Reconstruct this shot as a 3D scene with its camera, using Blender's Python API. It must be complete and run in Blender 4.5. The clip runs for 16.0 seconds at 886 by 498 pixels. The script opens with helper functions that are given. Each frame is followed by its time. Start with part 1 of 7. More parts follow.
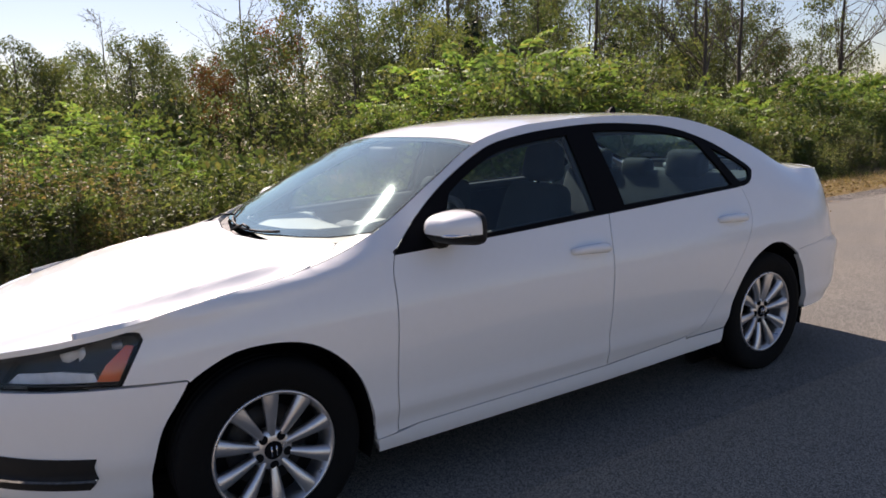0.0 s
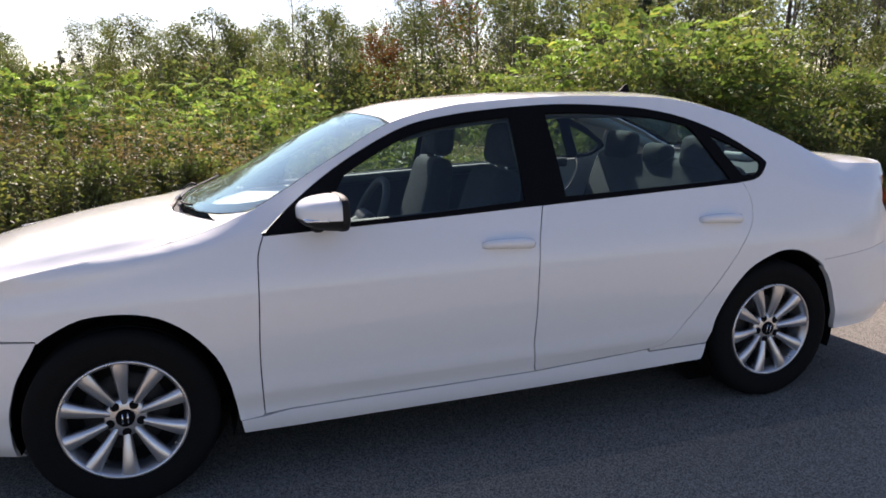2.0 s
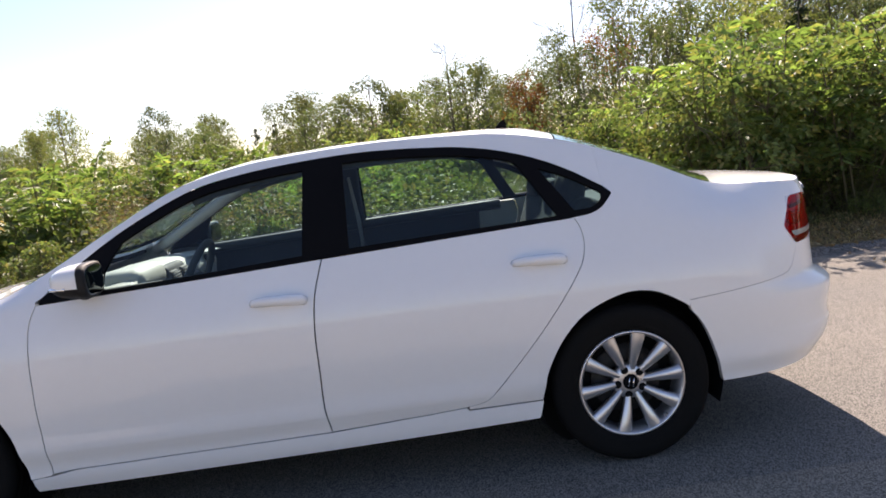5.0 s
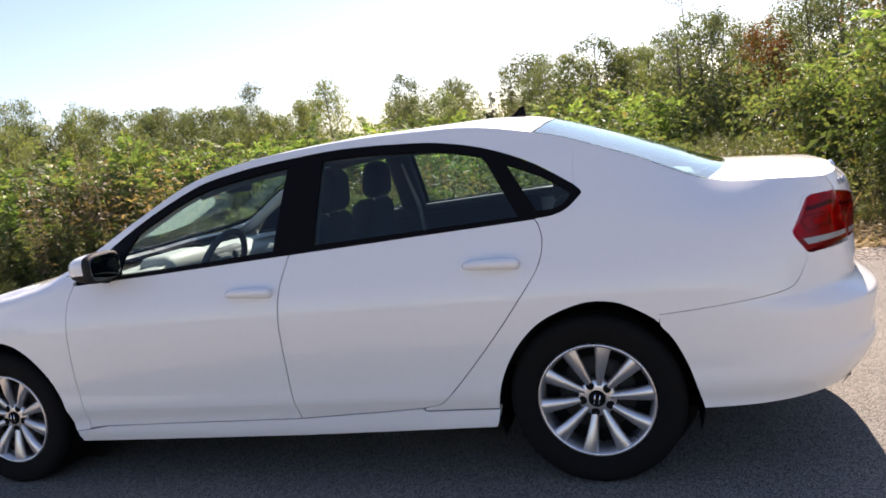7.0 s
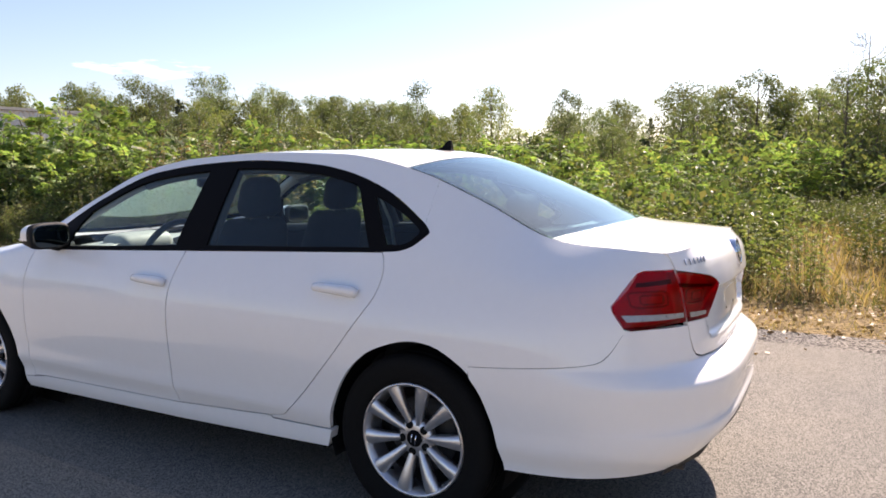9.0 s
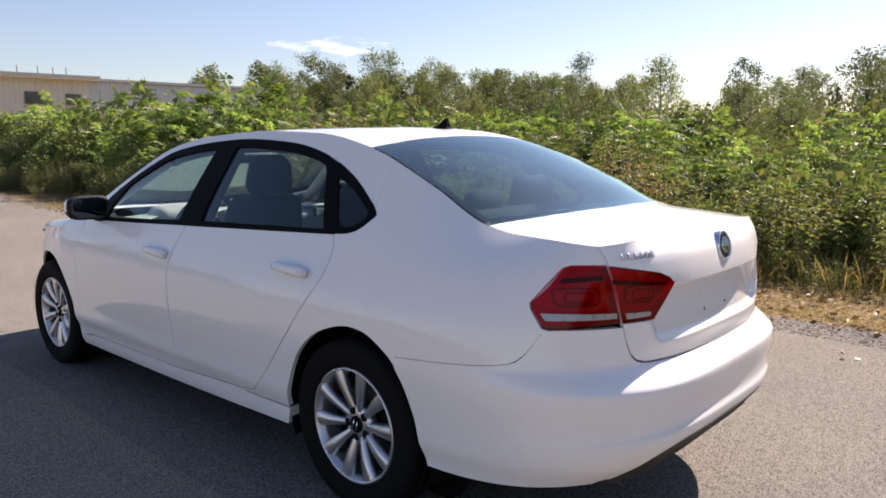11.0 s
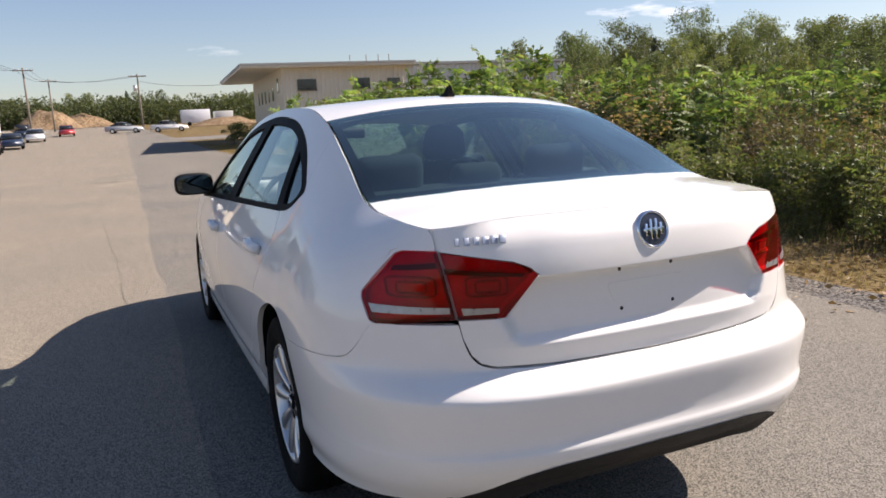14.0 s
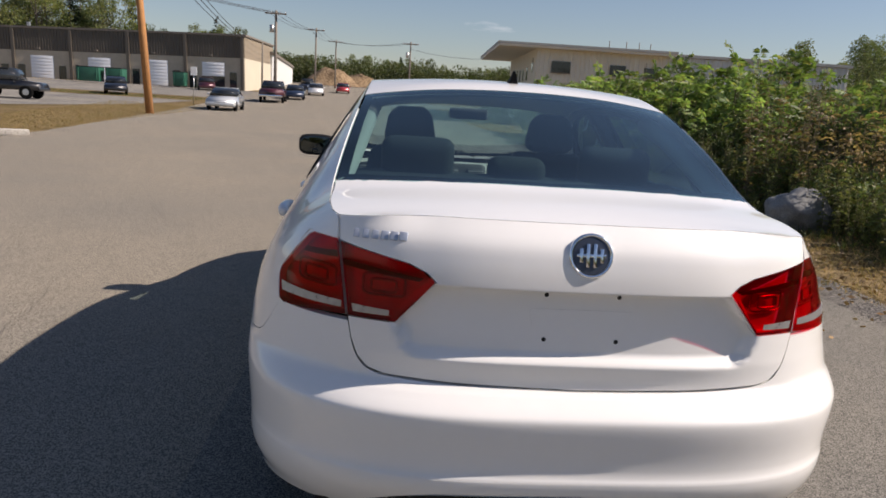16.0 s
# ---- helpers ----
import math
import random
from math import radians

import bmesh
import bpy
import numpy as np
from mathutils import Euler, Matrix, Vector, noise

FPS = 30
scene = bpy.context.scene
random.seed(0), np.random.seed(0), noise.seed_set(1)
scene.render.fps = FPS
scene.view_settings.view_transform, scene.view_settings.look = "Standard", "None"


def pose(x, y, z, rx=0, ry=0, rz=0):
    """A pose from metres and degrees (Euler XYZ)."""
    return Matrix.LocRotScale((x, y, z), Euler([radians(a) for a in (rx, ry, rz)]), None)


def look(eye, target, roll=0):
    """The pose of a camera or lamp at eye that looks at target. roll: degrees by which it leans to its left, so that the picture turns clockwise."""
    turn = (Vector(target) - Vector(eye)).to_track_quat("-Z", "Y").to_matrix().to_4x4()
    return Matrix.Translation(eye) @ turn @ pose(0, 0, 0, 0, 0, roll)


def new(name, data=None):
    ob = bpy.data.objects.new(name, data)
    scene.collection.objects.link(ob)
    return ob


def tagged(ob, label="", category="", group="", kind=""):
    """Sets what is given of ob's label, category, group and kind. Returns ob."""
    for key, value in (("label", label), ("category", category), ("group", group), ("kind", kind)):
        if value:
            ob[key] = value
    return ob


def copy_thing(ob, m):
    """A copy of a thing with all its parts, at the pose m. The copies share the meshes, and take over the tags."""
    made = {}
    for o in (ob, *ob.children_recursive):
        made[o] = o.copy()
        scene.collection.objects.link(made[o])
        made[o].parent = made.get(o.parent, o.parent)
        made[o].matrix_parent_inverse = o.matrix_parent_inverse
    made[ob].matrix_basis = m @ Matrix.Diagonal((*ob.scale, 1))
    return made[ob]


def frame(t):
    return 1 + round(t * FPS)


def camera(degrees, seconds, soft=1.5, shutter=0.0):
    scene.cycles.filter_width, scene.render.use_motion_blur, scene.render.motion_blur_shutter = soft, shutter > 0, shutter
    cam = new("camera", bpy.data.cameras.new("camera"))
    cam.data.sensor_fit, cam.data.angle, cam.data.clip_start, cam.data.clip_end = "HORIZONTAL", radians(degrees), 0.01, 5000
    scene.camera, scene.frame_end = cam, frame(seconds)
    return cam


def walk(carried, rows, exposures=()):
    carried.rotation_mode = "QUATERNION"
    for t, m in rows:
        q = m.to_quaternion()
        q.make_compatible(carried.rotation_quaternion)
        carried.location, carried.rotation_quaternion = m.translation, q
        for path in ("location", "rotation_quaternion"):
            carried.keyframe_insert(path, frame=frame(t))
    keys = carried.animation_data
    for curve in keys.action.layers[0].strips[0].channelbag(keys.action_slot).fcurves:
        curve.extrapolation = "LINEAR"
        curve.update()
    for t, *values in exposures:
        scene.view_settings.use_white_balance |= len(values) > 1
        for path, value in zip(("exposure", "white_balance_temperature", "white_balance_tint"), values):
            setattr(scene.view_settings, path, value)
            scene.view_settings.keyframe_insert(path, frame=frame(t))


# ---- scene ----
cam = camera(62.1, 16.0, soft=1.7)
PATH = [
    (0, (-3.161, 2.193, 1.425), (-1.511, 1.117, 1.08), -2.2),
    (0.5, (-3.207, 1.944, 1.451), (-1.49, 0.982, 1.097), -1.8),
    (1, (-3.375, 1.627, 1.432), (-1.56, 0.882, 1.045), -2.1),
    (1.5, (-3.479, 1.367, 1.424), (-1.658, 0.65, 1.013), -2.6),
    (2, (-3.5, 1.088, 1.424), (-1.641, 0.473, 1.017), -1.0),
    (2.5, (-3.524, 0.847, 1.428), (-1.617, 0.375, 1.051), -5.4),
    (3, (-3.663, 0.493, 1.436), (-1.742, 0.039, 1.117), -1.3),
    (3.2, (-3.691, 0.381, 1.446), (-1.757, -0.016, 1.127), -2.8),
    (5.3, (-3.704, -0.777, 1.325), (-1.719, -0.815, 1.084), -5.3),
    (5.5, (-3.654, -0.923, 1.362), (-1.67, -0.91, 1.105), -2.3),
    (6, (-3.581, -1.209, 1.357), (-1.604, -1.139, 1.065), -6.2),
    (6.5, (-3.579, -1.487, 1.349), (-1.645, -1.05, 1.089), -6.5),
    (7, (-3.508, -1.71, 1.337), (-1.616, -1.126, 1.062), -8.0),
    (7.5, (-3.364, -1.887, 1.312), (-1.494, -1.237, 1.032), -5.7),
    (8, (-3.254, -2.186, 1.316), (-1.444, -1.37, 1.072), -5.9),
    (8.2, (-3.218, -2.335, 1.318), (-1.42, -1.501, 1.098), -4.2),
    (10.3, (-2.851, -3.241, 1.372), (-1.28, -2.035, 1.097), -2.7),
    (10.5, (-2.772, -3.288, 1.363), (-1.239, -2.031, 1.097), -3.9),
    (11, (-2.546, -3.399, 1.361), (-1.08, -2.068, 1.074), -0.3),
    (11.5, (-2.344, -3.546, 1.329), (-1.032, -2.071, 1.007), -3.8),
    (12, (-2.168, -3.735, 1.339), (-1.031, -2.126, 0.993), -2.0),
    (12.5, (-1.904, -3.764, 1.306), (-0.853, -2.112, 0.894), -0.3),
    (13, (-1.72, -3.787, 1.313), (-0.743, -2.088, 0.912), -3.1),
    (13.5, (-1.503, -3.915, 1.321), (-0.684, -2.121, 0.985), -1.7),
    (14, (-1.316, -4.016, 1.321), (-0.538, -2.206, 0.979), -3.0),
    (14.5, (-1.075, -3.999, 1.29), (-0.293, -2.192, 0.934), -1.0),
    (15, (-0.877, -4.013, 1.299), (-0.207, -2.166, 0.923), -0.4),
    (15.5, (-0.658, -4.116, 1.352), (-0.319, -2.165, 1.069), 2.5),
    (16, (-0.487, -4.063, 1.327), (-0.321, -2.108, 0.94), 3.6),
]
EXPOSURES = [(0, 0.40), (0.5, 0.55), (1.0, 0.60), (2.0, 0.82), (3.0, 0.96), (5.5, 1.12), (8.0, 1.16), (11.0, 0.76), (12.5, 0.66), (13.5, 0.70), (14.5, 0.28), (16.0, 0.05)]
walk(cam, [(t, look(eye, target, roll)) for t, eye, target, roll in PATH], [(t, s + 0.40, 7250 - 230 * min(max((4.5 - t) / 1.5, 0), 1) - 330 * min(max((t - 8) / 7, 0), 1), 24 - 6 * min(max((t - 11) / 4, 0), 1)) for t, s in EXPOSURES])

# ---- light ----
SUN_EL, SUN_AZ = radians(39.5), radians(97)  # azimuth clockwise from +y
sun_way = Vector((math.sin(SUN_AZ) * math.cos(SUN_EL), math.cos(SUN_AZ) * math.cos(SUN_EL), math.sin(SUN_EL)))
sun = new("sun", bpy.data.lights.new("sun", "SUN"))
sun.data.energy, sun.data.angle, sun.data.color = 4.6, radians(0.53), (1.0, 0.95, 0.86)
sun.matrix_world = look(sun_way * 50, (0, 0, 0))

world = bpy.data.worlds.new("sky")
scene.world = world
world.use_nodes = True
wn, wl = world.node_tree.nodes, world.node_tree.links
wn.clear()
w_out, w_bg, w_sky = wn.new("ShaderNodeOutputWorld"), wn.new("ShaderNodeBackground"), wn.new("ShaderNodeTexSky")
w_sky.sky_type, w_sky.sun_disc = "NISHITA", False
w_sky.sun_elevation, w_sky.sun_rotation = SUN_EL, SUN_AZ
w_sky.air_density, w_sky.dust_density, w_sky.ozone_density = 1.1, 0.40, 2.8
w_bg.inputs["Strength"].default_value = 0.064
w_tint = wn.new("ShaderNodeVectorMath")
w_tint.operation = "MULTIPLY"
w_tint.inputs[1].default_value = (0.985, 1.0, 1.055)
wl.new(w_sky.outputs[0], w_tint.inputs[0])


def wisp(before, az, el, wide, high, seed, thick):
    """A thin white cloud in the sky, frayed by a stretched noise."""
    a, e = radians(az), radians(el)
    mid = Vector((math.sin(a) * math.cos(e), math.cos(a) * math.cos(e), math.sin(e)))
    side = Vector((math.cos(a), -math.sin(a), 0))
    tc, dots = wn.new("ShaderNodeTexCoord"), []
    for axis, size in ((side, radians(wide) / 2), (side.cross(mid), radians(high) / 2)):
        sb, d, sq = wn.new("ShaderNodeVectorMath"), wn.new("ShaderNodeVectorMath"), wn.new("ShaderNodeMath")
        sb.operation, d.operation, sq.operation = "SUBTRACT", "DOT_PRODUCT", "POWER"
        sb.inputs[1].default_value, d.inputs[1].default_value, sq.inputs[1].default_value = mid, axis / size, 2
        wl.new(tc.outputs["Generated"], sb.inputs[0])
        wl.new(sb.outputs[0], d.inputs[0])
        ab = wn.new("ShaderNodeMath")
        ab.operation = "ABSOLUTE"
        wl.new(d.outputs["Value"], ab.inputs[0])
        wl.new(ab.outputs[0], sq.inputs[0])
        dots.append(sq.outputs[0])
    add, nz, mp, sm, mr, mix = wn.new("ShaderNodeMath"), wn.new("ShaderNodeTexNoise"), wn.new("ShaderNodeMapping"), wn.new("ShaderNodeMath"), wn.new("ShaderNodeMapRange"), wn.new("ShaderNodeMix")
    add.operation, sm.operation, mix.data_type = "ADD", "MULTIPLY_ADD", "RGBA"
    wl.new(dots[0], add.inputs[0])
    wl.new(dots[1], add.inputs[1])
    mp.inputs["Location"].default_value, mp.inputs["Scale"].default_value = (seed, 0, 0), (1, 1, 4.5)
    nz.inputs["Scale"].default_value, nz.inputs["Detail"].default_value = 26, 6
    wl.new(tc.outputs["Generated"], mp.inputs["Vector"])
    wl.new(mp.outputs[0], nz.inputs["Vector"])
    sm.inputs[1].default_value = 4.0
    wl.new(nz.outputs["Fac"], sm.inputs[0])
    ng = wn.new("ShaderNodeMath")
    ng.operation = "SUBTRACT"
    ng.inputs[0].default_value = -1.55
    wl.new(add.outputs[0], ng.inputs[1])
    wl.new(ng.outputs[0], sm.inputs[2])
    mr.inputs["From Min"].default_value, mr.inputs["From Max"].default_value, mr.inputs["To Max"].default_value = 0.0, 1.9, thick
    wl.new(sm.outputs[0], mr.inputs["Value"])
    wl.new(mr.outputs[0], mix.inputs["Factor"])
    wl.new(before, mix.inputs[6])
    mix.inputs[7].default_value = (15.5, 15.5, 15.8, 1)
    return mix.outputs[2]


w_last = wisp(w_tint.outputs[0], 40, 7.1, 11, 1.7, 3.1, 0.75)
w_last = wisp(w_last, 7, 5.8, 6, 1.0, 7.7, 0.35)
w_last = wisp(w_last, 11, 10.4, 4, 1.1, 1.3, 0.3)
wl.new(w_last, w_bg.inputs[0])
wl.new(w_bg.outputs[0], w_out.inputs[0])


# ---- materials ----
def mat_nodes(name):
    m = bpy.data.materials.new(name)
    m.use_nodes = True
    n, l = m.node_tree.nodes, m.node_tree.links
    return m, n, l, n["Principled BSDF"], n["Material Output"]


def plain(name, color, rough=0.5, metal=0.0, coat=0.0, var=0.08, scale=6.0, bump=0.0, bump_scale=80.0, spec=0.5, coat_rough=0.03):
    """Principled surface with two scales of variation in colour and roughness and a fine relief."""
    m, n, l, b, _ = mat_nodes(name)
    b.inputs["Metallic"].default_value, b.inputs["Coat Weight"].default_value = metal, coat
    b.inputs["Coat Roughness"].default_value, b.inputs["Specular IOR Level"].default_value = coat_rough, spec
    tc = n.new("ShaderNodeTexCoord")
    big, fine = n.new("ShaderNodeTexNoise"), n.new("ShaderNodeTexNoise")
    big.inputs["Scale"].default_value, big.inputs["Detail"].default_value = scale, 4
    fine.inputs["Scale"].default_value, fine.inputs["Detail"].default_value = scale * 14, 2
    add = n.new("ShaderNodeMath")
    add.operation = "ADD"
    l.new(tc.outputs["Object"], big.inputs["Vector"])
    l.new(tc.outputs["Object"], fine.inputs["Vector"])
    l.new(big.outputs["Fac"], add.inputs[0])
    l.new(fine.outputs["Fac"], add.inputs[1])
    ramp = n.new("ShaderNodeMapRange")
    ramp.inputs["From Min"].default_value, ramp.inputs["From Max"].default_value = 0.6, 1.4
    ramp.inputs["To Min"].default_value, ramp.inputs["To Max"].default_value = 1 - var, 1 + var
    l.new(add.outputs[0], ramp.inputs["Value"])
    mul = n.new("ShaderNodeVectorMath")
    mul.operation = "SCALE"
    mul.inputs[0].default_value = color
    l.new(ramp.outputs[0], mul.inputs["Scale"])
    l.new(mul.outputs[0], b.inputs["Base Color"])
    rr = n.new("ShaderNodeMapRange")
    rr.inputs["From Min"].default_value, rr.inputs["From Max"].default_value = 0.3, 0.7
    rr.inputs["To Min"].default_value, rr.inputs["To Max"].default_value = rough * 0.88, min(rough * 1.12, 1)
    l.new(big.outputs["Fac"], rr.inputs["Value"])
    l.new(rr.outputs[0], b.inputs["Roughness"])
    if bump:
        bn, bp = n.new("ShaderNodeTexNoise"), n.new("ShaderNodeBump")
        bn.inputs["Scale"].default_value, bn.inputs["Detail"].default_value = bump_scale, 3
        bp.inputs["Strength"].default_value, bp.inputs["Distance"].default_value = bump, 0.01
        l.new(tc.outputs["Object"], bn.inputs["Vector"])
        l.new(bn.outputs["Fac"], bp.inputs["Height"])
        l.new(bp.outputs[0], b.inputs["Normal"])
    return m


def pane(name, tint, base=0.08, rough=0.0, dust_glare=0.0, sheen=(1, 1, 1), rise_power=3.6):
    """A thin sheet of tinted glass: light passes with a tint, the gloss grows towards grazing."""
    m, n, l, b, out = mat_nodes(name)
    n.remove(b)
    tr, gl, lw, mix = n.new("ShaderNodeBsdfTransparent"), n.new("ShaderNodeBsdfGlossy"), n.new("ShaderNodeLayerWeight"), n.new("ShaderNodeMixShader")
    tr.inputs[0].default_value, gl.inputs["Roughness"].default_value, lw.inputs[0].default_value = (*tint, 1), rough, 0.5
    power, fr = n.new("ShaderNodeMath"), n.new("ShaderNodeMath")
    power.operation, fr.operation = "POWER", "MULTIPLY_ADD"
    power.inputs[1].default_value, fr.inputs[1].default_value, fr.inputs[2].default_value = rise_power, 1 - base, base
    gl.inputs["Color"].default_value = (*sheen, 1)
    l.new(lw.outputs["Facing"], power.inputs[0])
    l.new(power.outputs[0], fr.inputs[0])
    l.new(fr.outputs[0], mix.inputs[0])
    l.new(tr.outputs[0], mix.inputs[1])
    l.new(gl.outputs[0], mix.inputs[2])
    last = mix
    # pale diffuse veil: thin dust, and on the windscreen painted sun glare
    if dust_glare:
        df, mx, nz, mr, tc = n.new("ShaderNodeBsdfDiffuse"), n.new("ShaderNodeMixShader"), n.new("ShaderNodeTexNoise"), n.new("ShaderNodeMapRange"), n.new("ShaderNodeTexCoord")
        df.inputs[0].default_value = (0.7, 0.68, 0.62, 1)
        nz.inputs["Scale"].default_value, nz.inputs["Detail"].default_value = 5, 5
        mr.inputs["To Min"].default_value, mr.inputs["To Max"].default_value = 0.3 * dust_glare, 1.7 * dust_glare
        l.new(tc.outputs["Object"], nz.inputs["Vector"])
        l.new(nz.outputs["Fac"], mr.inputs["Value"])
        l.new(mr.outputs[0], mx.inputs[0])
        l.new(mix.outputs[0], mx.inputs[1])
        l.new(df.outputs[0], mx.inputs[2])
        last = mx
    l.new(last.outputs[0], out.inputs[0])
    return m


def leafy(name, colors, trans=0.45, rough=0.55):
    """Leaf: colour varies leaf by leaf, part of the light shines through."""
    m, n, l, b, out = mat_nodes(name)
    geo, ramp = n.new("ShaderNodeNewGeometry"), n.new("ShaderNodeValToRGB")
    els = ramp.color_ramp.elements
    while len(els) < len(colors):
        els.new(0.5)
    for i, c in enumerate(colors):
        els[i].position, els[i].color = i / (len(colors) - 1), (*c, 1)
    l.new(geo.outputs["Random Per Island"], ramp.inputs[0])
    ob, hs, mr = n.new("ShaderNodeObjectInfo"), n.new("ShaderNodeHueSaturation"), n.new("ShaderNodeMapRange")
    mr.inputs["To Min"].default_value, mr.inputs["To Max"].default_value = 0.6, 1.45
    l.new(ob.outputs["Random"], mr.inputs["Value"])
    l.new(mr.outputs[0], hs.inputs["Value"])
    l.new(ramp.outputs[0], hs.inputs["Color"])
    l.new(hs.outputs[0], b.inputs["Base Color"])
    b.inputs["Roughness"].default_value, b.inputs["Specular IOR Level"].default_value = rough, 0.36
    tl, mix = n.new("ShaderNodeBsdfTranslucent"), n.new("ShaderNodeMixShader")
    mix.inputs[0].default_value = trans
    warm = n.new("ShaderNodeVectorMath")
    warm.operation = "MULTIPLY"
    warm.inputs[1].default_value = (1.45, 1.55, 0.9)
    l.new(hs.outputs[0], warm.inputs[0])
    l.new(warm.outputs[0], tl.inputs[0])
    l.new(b.outputs[0], mix.inputs[1])
    l.new(tl.outputs[0], mix.inputs[2])
    l.new(mix.outputs[0], out.inputs[0])
    return m


def gritty(name, dark, light, grain, patch, bump=0.4, rough=0.9, tint=None):
    """Ground surface: grains at one scale, patches at another, sparse stains, and relief."""
    m, n, l, b, _ = mat_nodes(name)
    tc = n.new("ShaderNodeTexCoord")
    gr, pa, vo = n.new("ShaderNodeTexNoise"), n.new("ShaderNodeTexNoise"), n.new("ShaderNodeTexVoronoi")
    gr.inputs["Scale"].default_value, gr.inputs["Detail"].default_value = grain, 3
    pa.inputs["Scale"].default_value, pa.inputs["Detail"].default_value = patch, 6
    vo.inputs["Scale"].default_value = grain * 1.1
    for x in (gr, pa, vo):
        l.new(tc.outputs["Object"], x.inputs["Vector"])
    ramp = n.new("ShaderNodeValToRGB")
    ramp.color_ramp.elements[0].position, ramp.color_ramp.elements[0].color = 0.32, (*dark, 1)
    ramp.color_ramp.elements[1].position, ramp.color_ramp.elements[1].color = 0.68, (*light, 1)
    vr = n.new("ShaderNodeMath")
    vr.operation = "MULTIPLY_ADD"
    vr.inputs[1].default_value, vr.inputs[2].default_value = 0.6, -0.3
    sep = n.new("ShaderNodeSeparateColor")
    l.new(vo.outputs["Color"], sep.inputs[0])
    l.new(sep.outputs[0], vr.inputs[0])
    ad = n.new("ShaderNodeMath")
    ad.operation = "ADD"
    l.new(gr.outputs["Fac"], ad.inputs[0])
    l.new(vr.outputs[0], ad.inputs[1])
    l.new(ad.outputs[0], ramp.inputs[0])
    mr, sc = n.new("ShaderNodeMapRange"), n.new("ShaderNodeMix")
    mr.inputs["From Min"].default_value, mr.inputs["From Max"].default_value = 0.35, 0.65
    sc.data_type, sc.blend_type = "RGBA", "MULTIPLY"
    sc.inputs["Factor"].default_value = 1
    tr = n.new("ShaderNodeValToRGB")
    tr.color_ramp.elements[0].color = (*(tint or (0.8, 0.8, 0.82)), 1)
    tr.color_ramp.elements[1].color = (1.1, 1.06, 1.0, 1)
    l.new(pa.outputs["Fac"], mr.inputs["Value"])
    l.new(mr.outputs[0], tr.inputs[0])
    l.new(ramp.outputs[0], sc.inputs[6])
    l.new(tr.outputs[0], sc.inputs[7])
    l.new(sc.outputs[2], b.inputs["Base Color"])
    b.inputs["Roughness"].default_value = rough
    b.inputs["Specular IOR Level"].default_value = 0.06
    bp = n.new("ShaderNodeBump")
    bp.inputs["Strength"].default_value, bp.inputs["Distance"].default_value = bump, 0.006
    l.new(ad.outputs[0], bp.inputs["Height"])
    l.new(bp.outputs[0], b.inputs["Normal"])
    return m


M_PAINT = plain("white_car_paint", (0.83, 0.82, 0.80), 0.45, coat=1.0, var=0.012, scale=2.0, spec=0.2)
M_SEAL = plain("black_window_trim", (0.008, 0.008, 0.009), 0.5, var=0.1, spec=0.02)
M_FRIT = plain("black_printed_glass_edge", (0.006, 0.006, 0.007), 1.0, var=0.1, spec=0.0)
M_PLASTIC = plain("black_textured_plastic", (0.013, 0.013, 0.013), 0.6, var=0.15, bump=0.2, bump_scale=500, spec=0.25)
# near black: underbody parts, and pieces that stand in for shade
M_VOID = plain("dark_underbody_and_shade", (0.008, 0.008, 0.008), 0.9, var=0.2, spec=0.1)
M_RUBBER = plain("tyre_rubber", (0.009, 0.009, 0.009), 0.8, var=0.25, scale=12, bump=0.2, bump_scale=200, spec=0.08)
M_ALLOY = plain("silver_alloy", (0.62, 0.62, 0.63), 0.30, metal=0.85, coat=0.3, var=0.06, scale=18)
M_ALLOY_DARK = plain("brake_dusted_steel", (0.055, 0.052, 0.05), 0.6, metal=0.6, var=0.3, scale=20)
M_CHROME = plain("chrome", (0.82, 0.83, 0.85), 0.07, metal=1.0, var=0.03)
M_BADGE = plain("satin_chrome", (0.38, 0.42, 0.50), 0.34, metal=0.55, var=0.05)
M_EMBLEM = plain("dark_blue_badge_enamel", (0.05, 0.06, 0.085), 0.25, metal=0.3, var=0.05)
M_MIRROR = plain("dimming_mirror_glass", (0.08, 0.09, 0.09), 0.01, metal=1.0, var=0.005)
M_GLASS = pane("side_glass", (0.68, 0.81, 0.82), base=0.042, dust_glare=0.004, sheen=(0.84, 0.98, 1.0), rise_power=4.0)
# the strong veil here imitates sun glare scattered in the windscreen
M_SCREEN = pane("windscreen_glass", (0.86, 0.95, 0.93), base=0.09, rough=0.02, dust_glare=0.055, sheen=(0.74, 1.0, 0.97))
M_BACKLIGHT = pane("rear_glass", (0.52, 0.70, 0.69), base=0.06, dust_glare=0.004, sheen=(0.84, 1.0, 0.96), rise_power=3.0)
M_RED = pane("red_lamp_lens", (0.70, 0.005, 0.030), base=0.02, rise_power=6.0)
M_CLEAR = pane("clear_lamp_lens", (0.90, 0.94, 0.98), base=0.03, sheen=(0.75, 0.88, 1.0), rise_power=4.5)
M_AMBER = plain("amber_reflector", (0.75, 0.10, 0.02), 0.25, coat=1.0, var=0.15, scale=30)
M_LAMPBOX = plain("lamp_reflector", (0.7, 0.69, 0.69), 0.35, metal=0.35, var=0.2, scale=40)
M_LAMPDARK = plain("dark_lamp_housing", (0.018, 0.019, 0.022), 0.4, metal=0.1)
M_LAMPTRIM = plain("dark_red_lamp_trim", (0.045, 0.002, 0.005), 0.4, var=0.1)
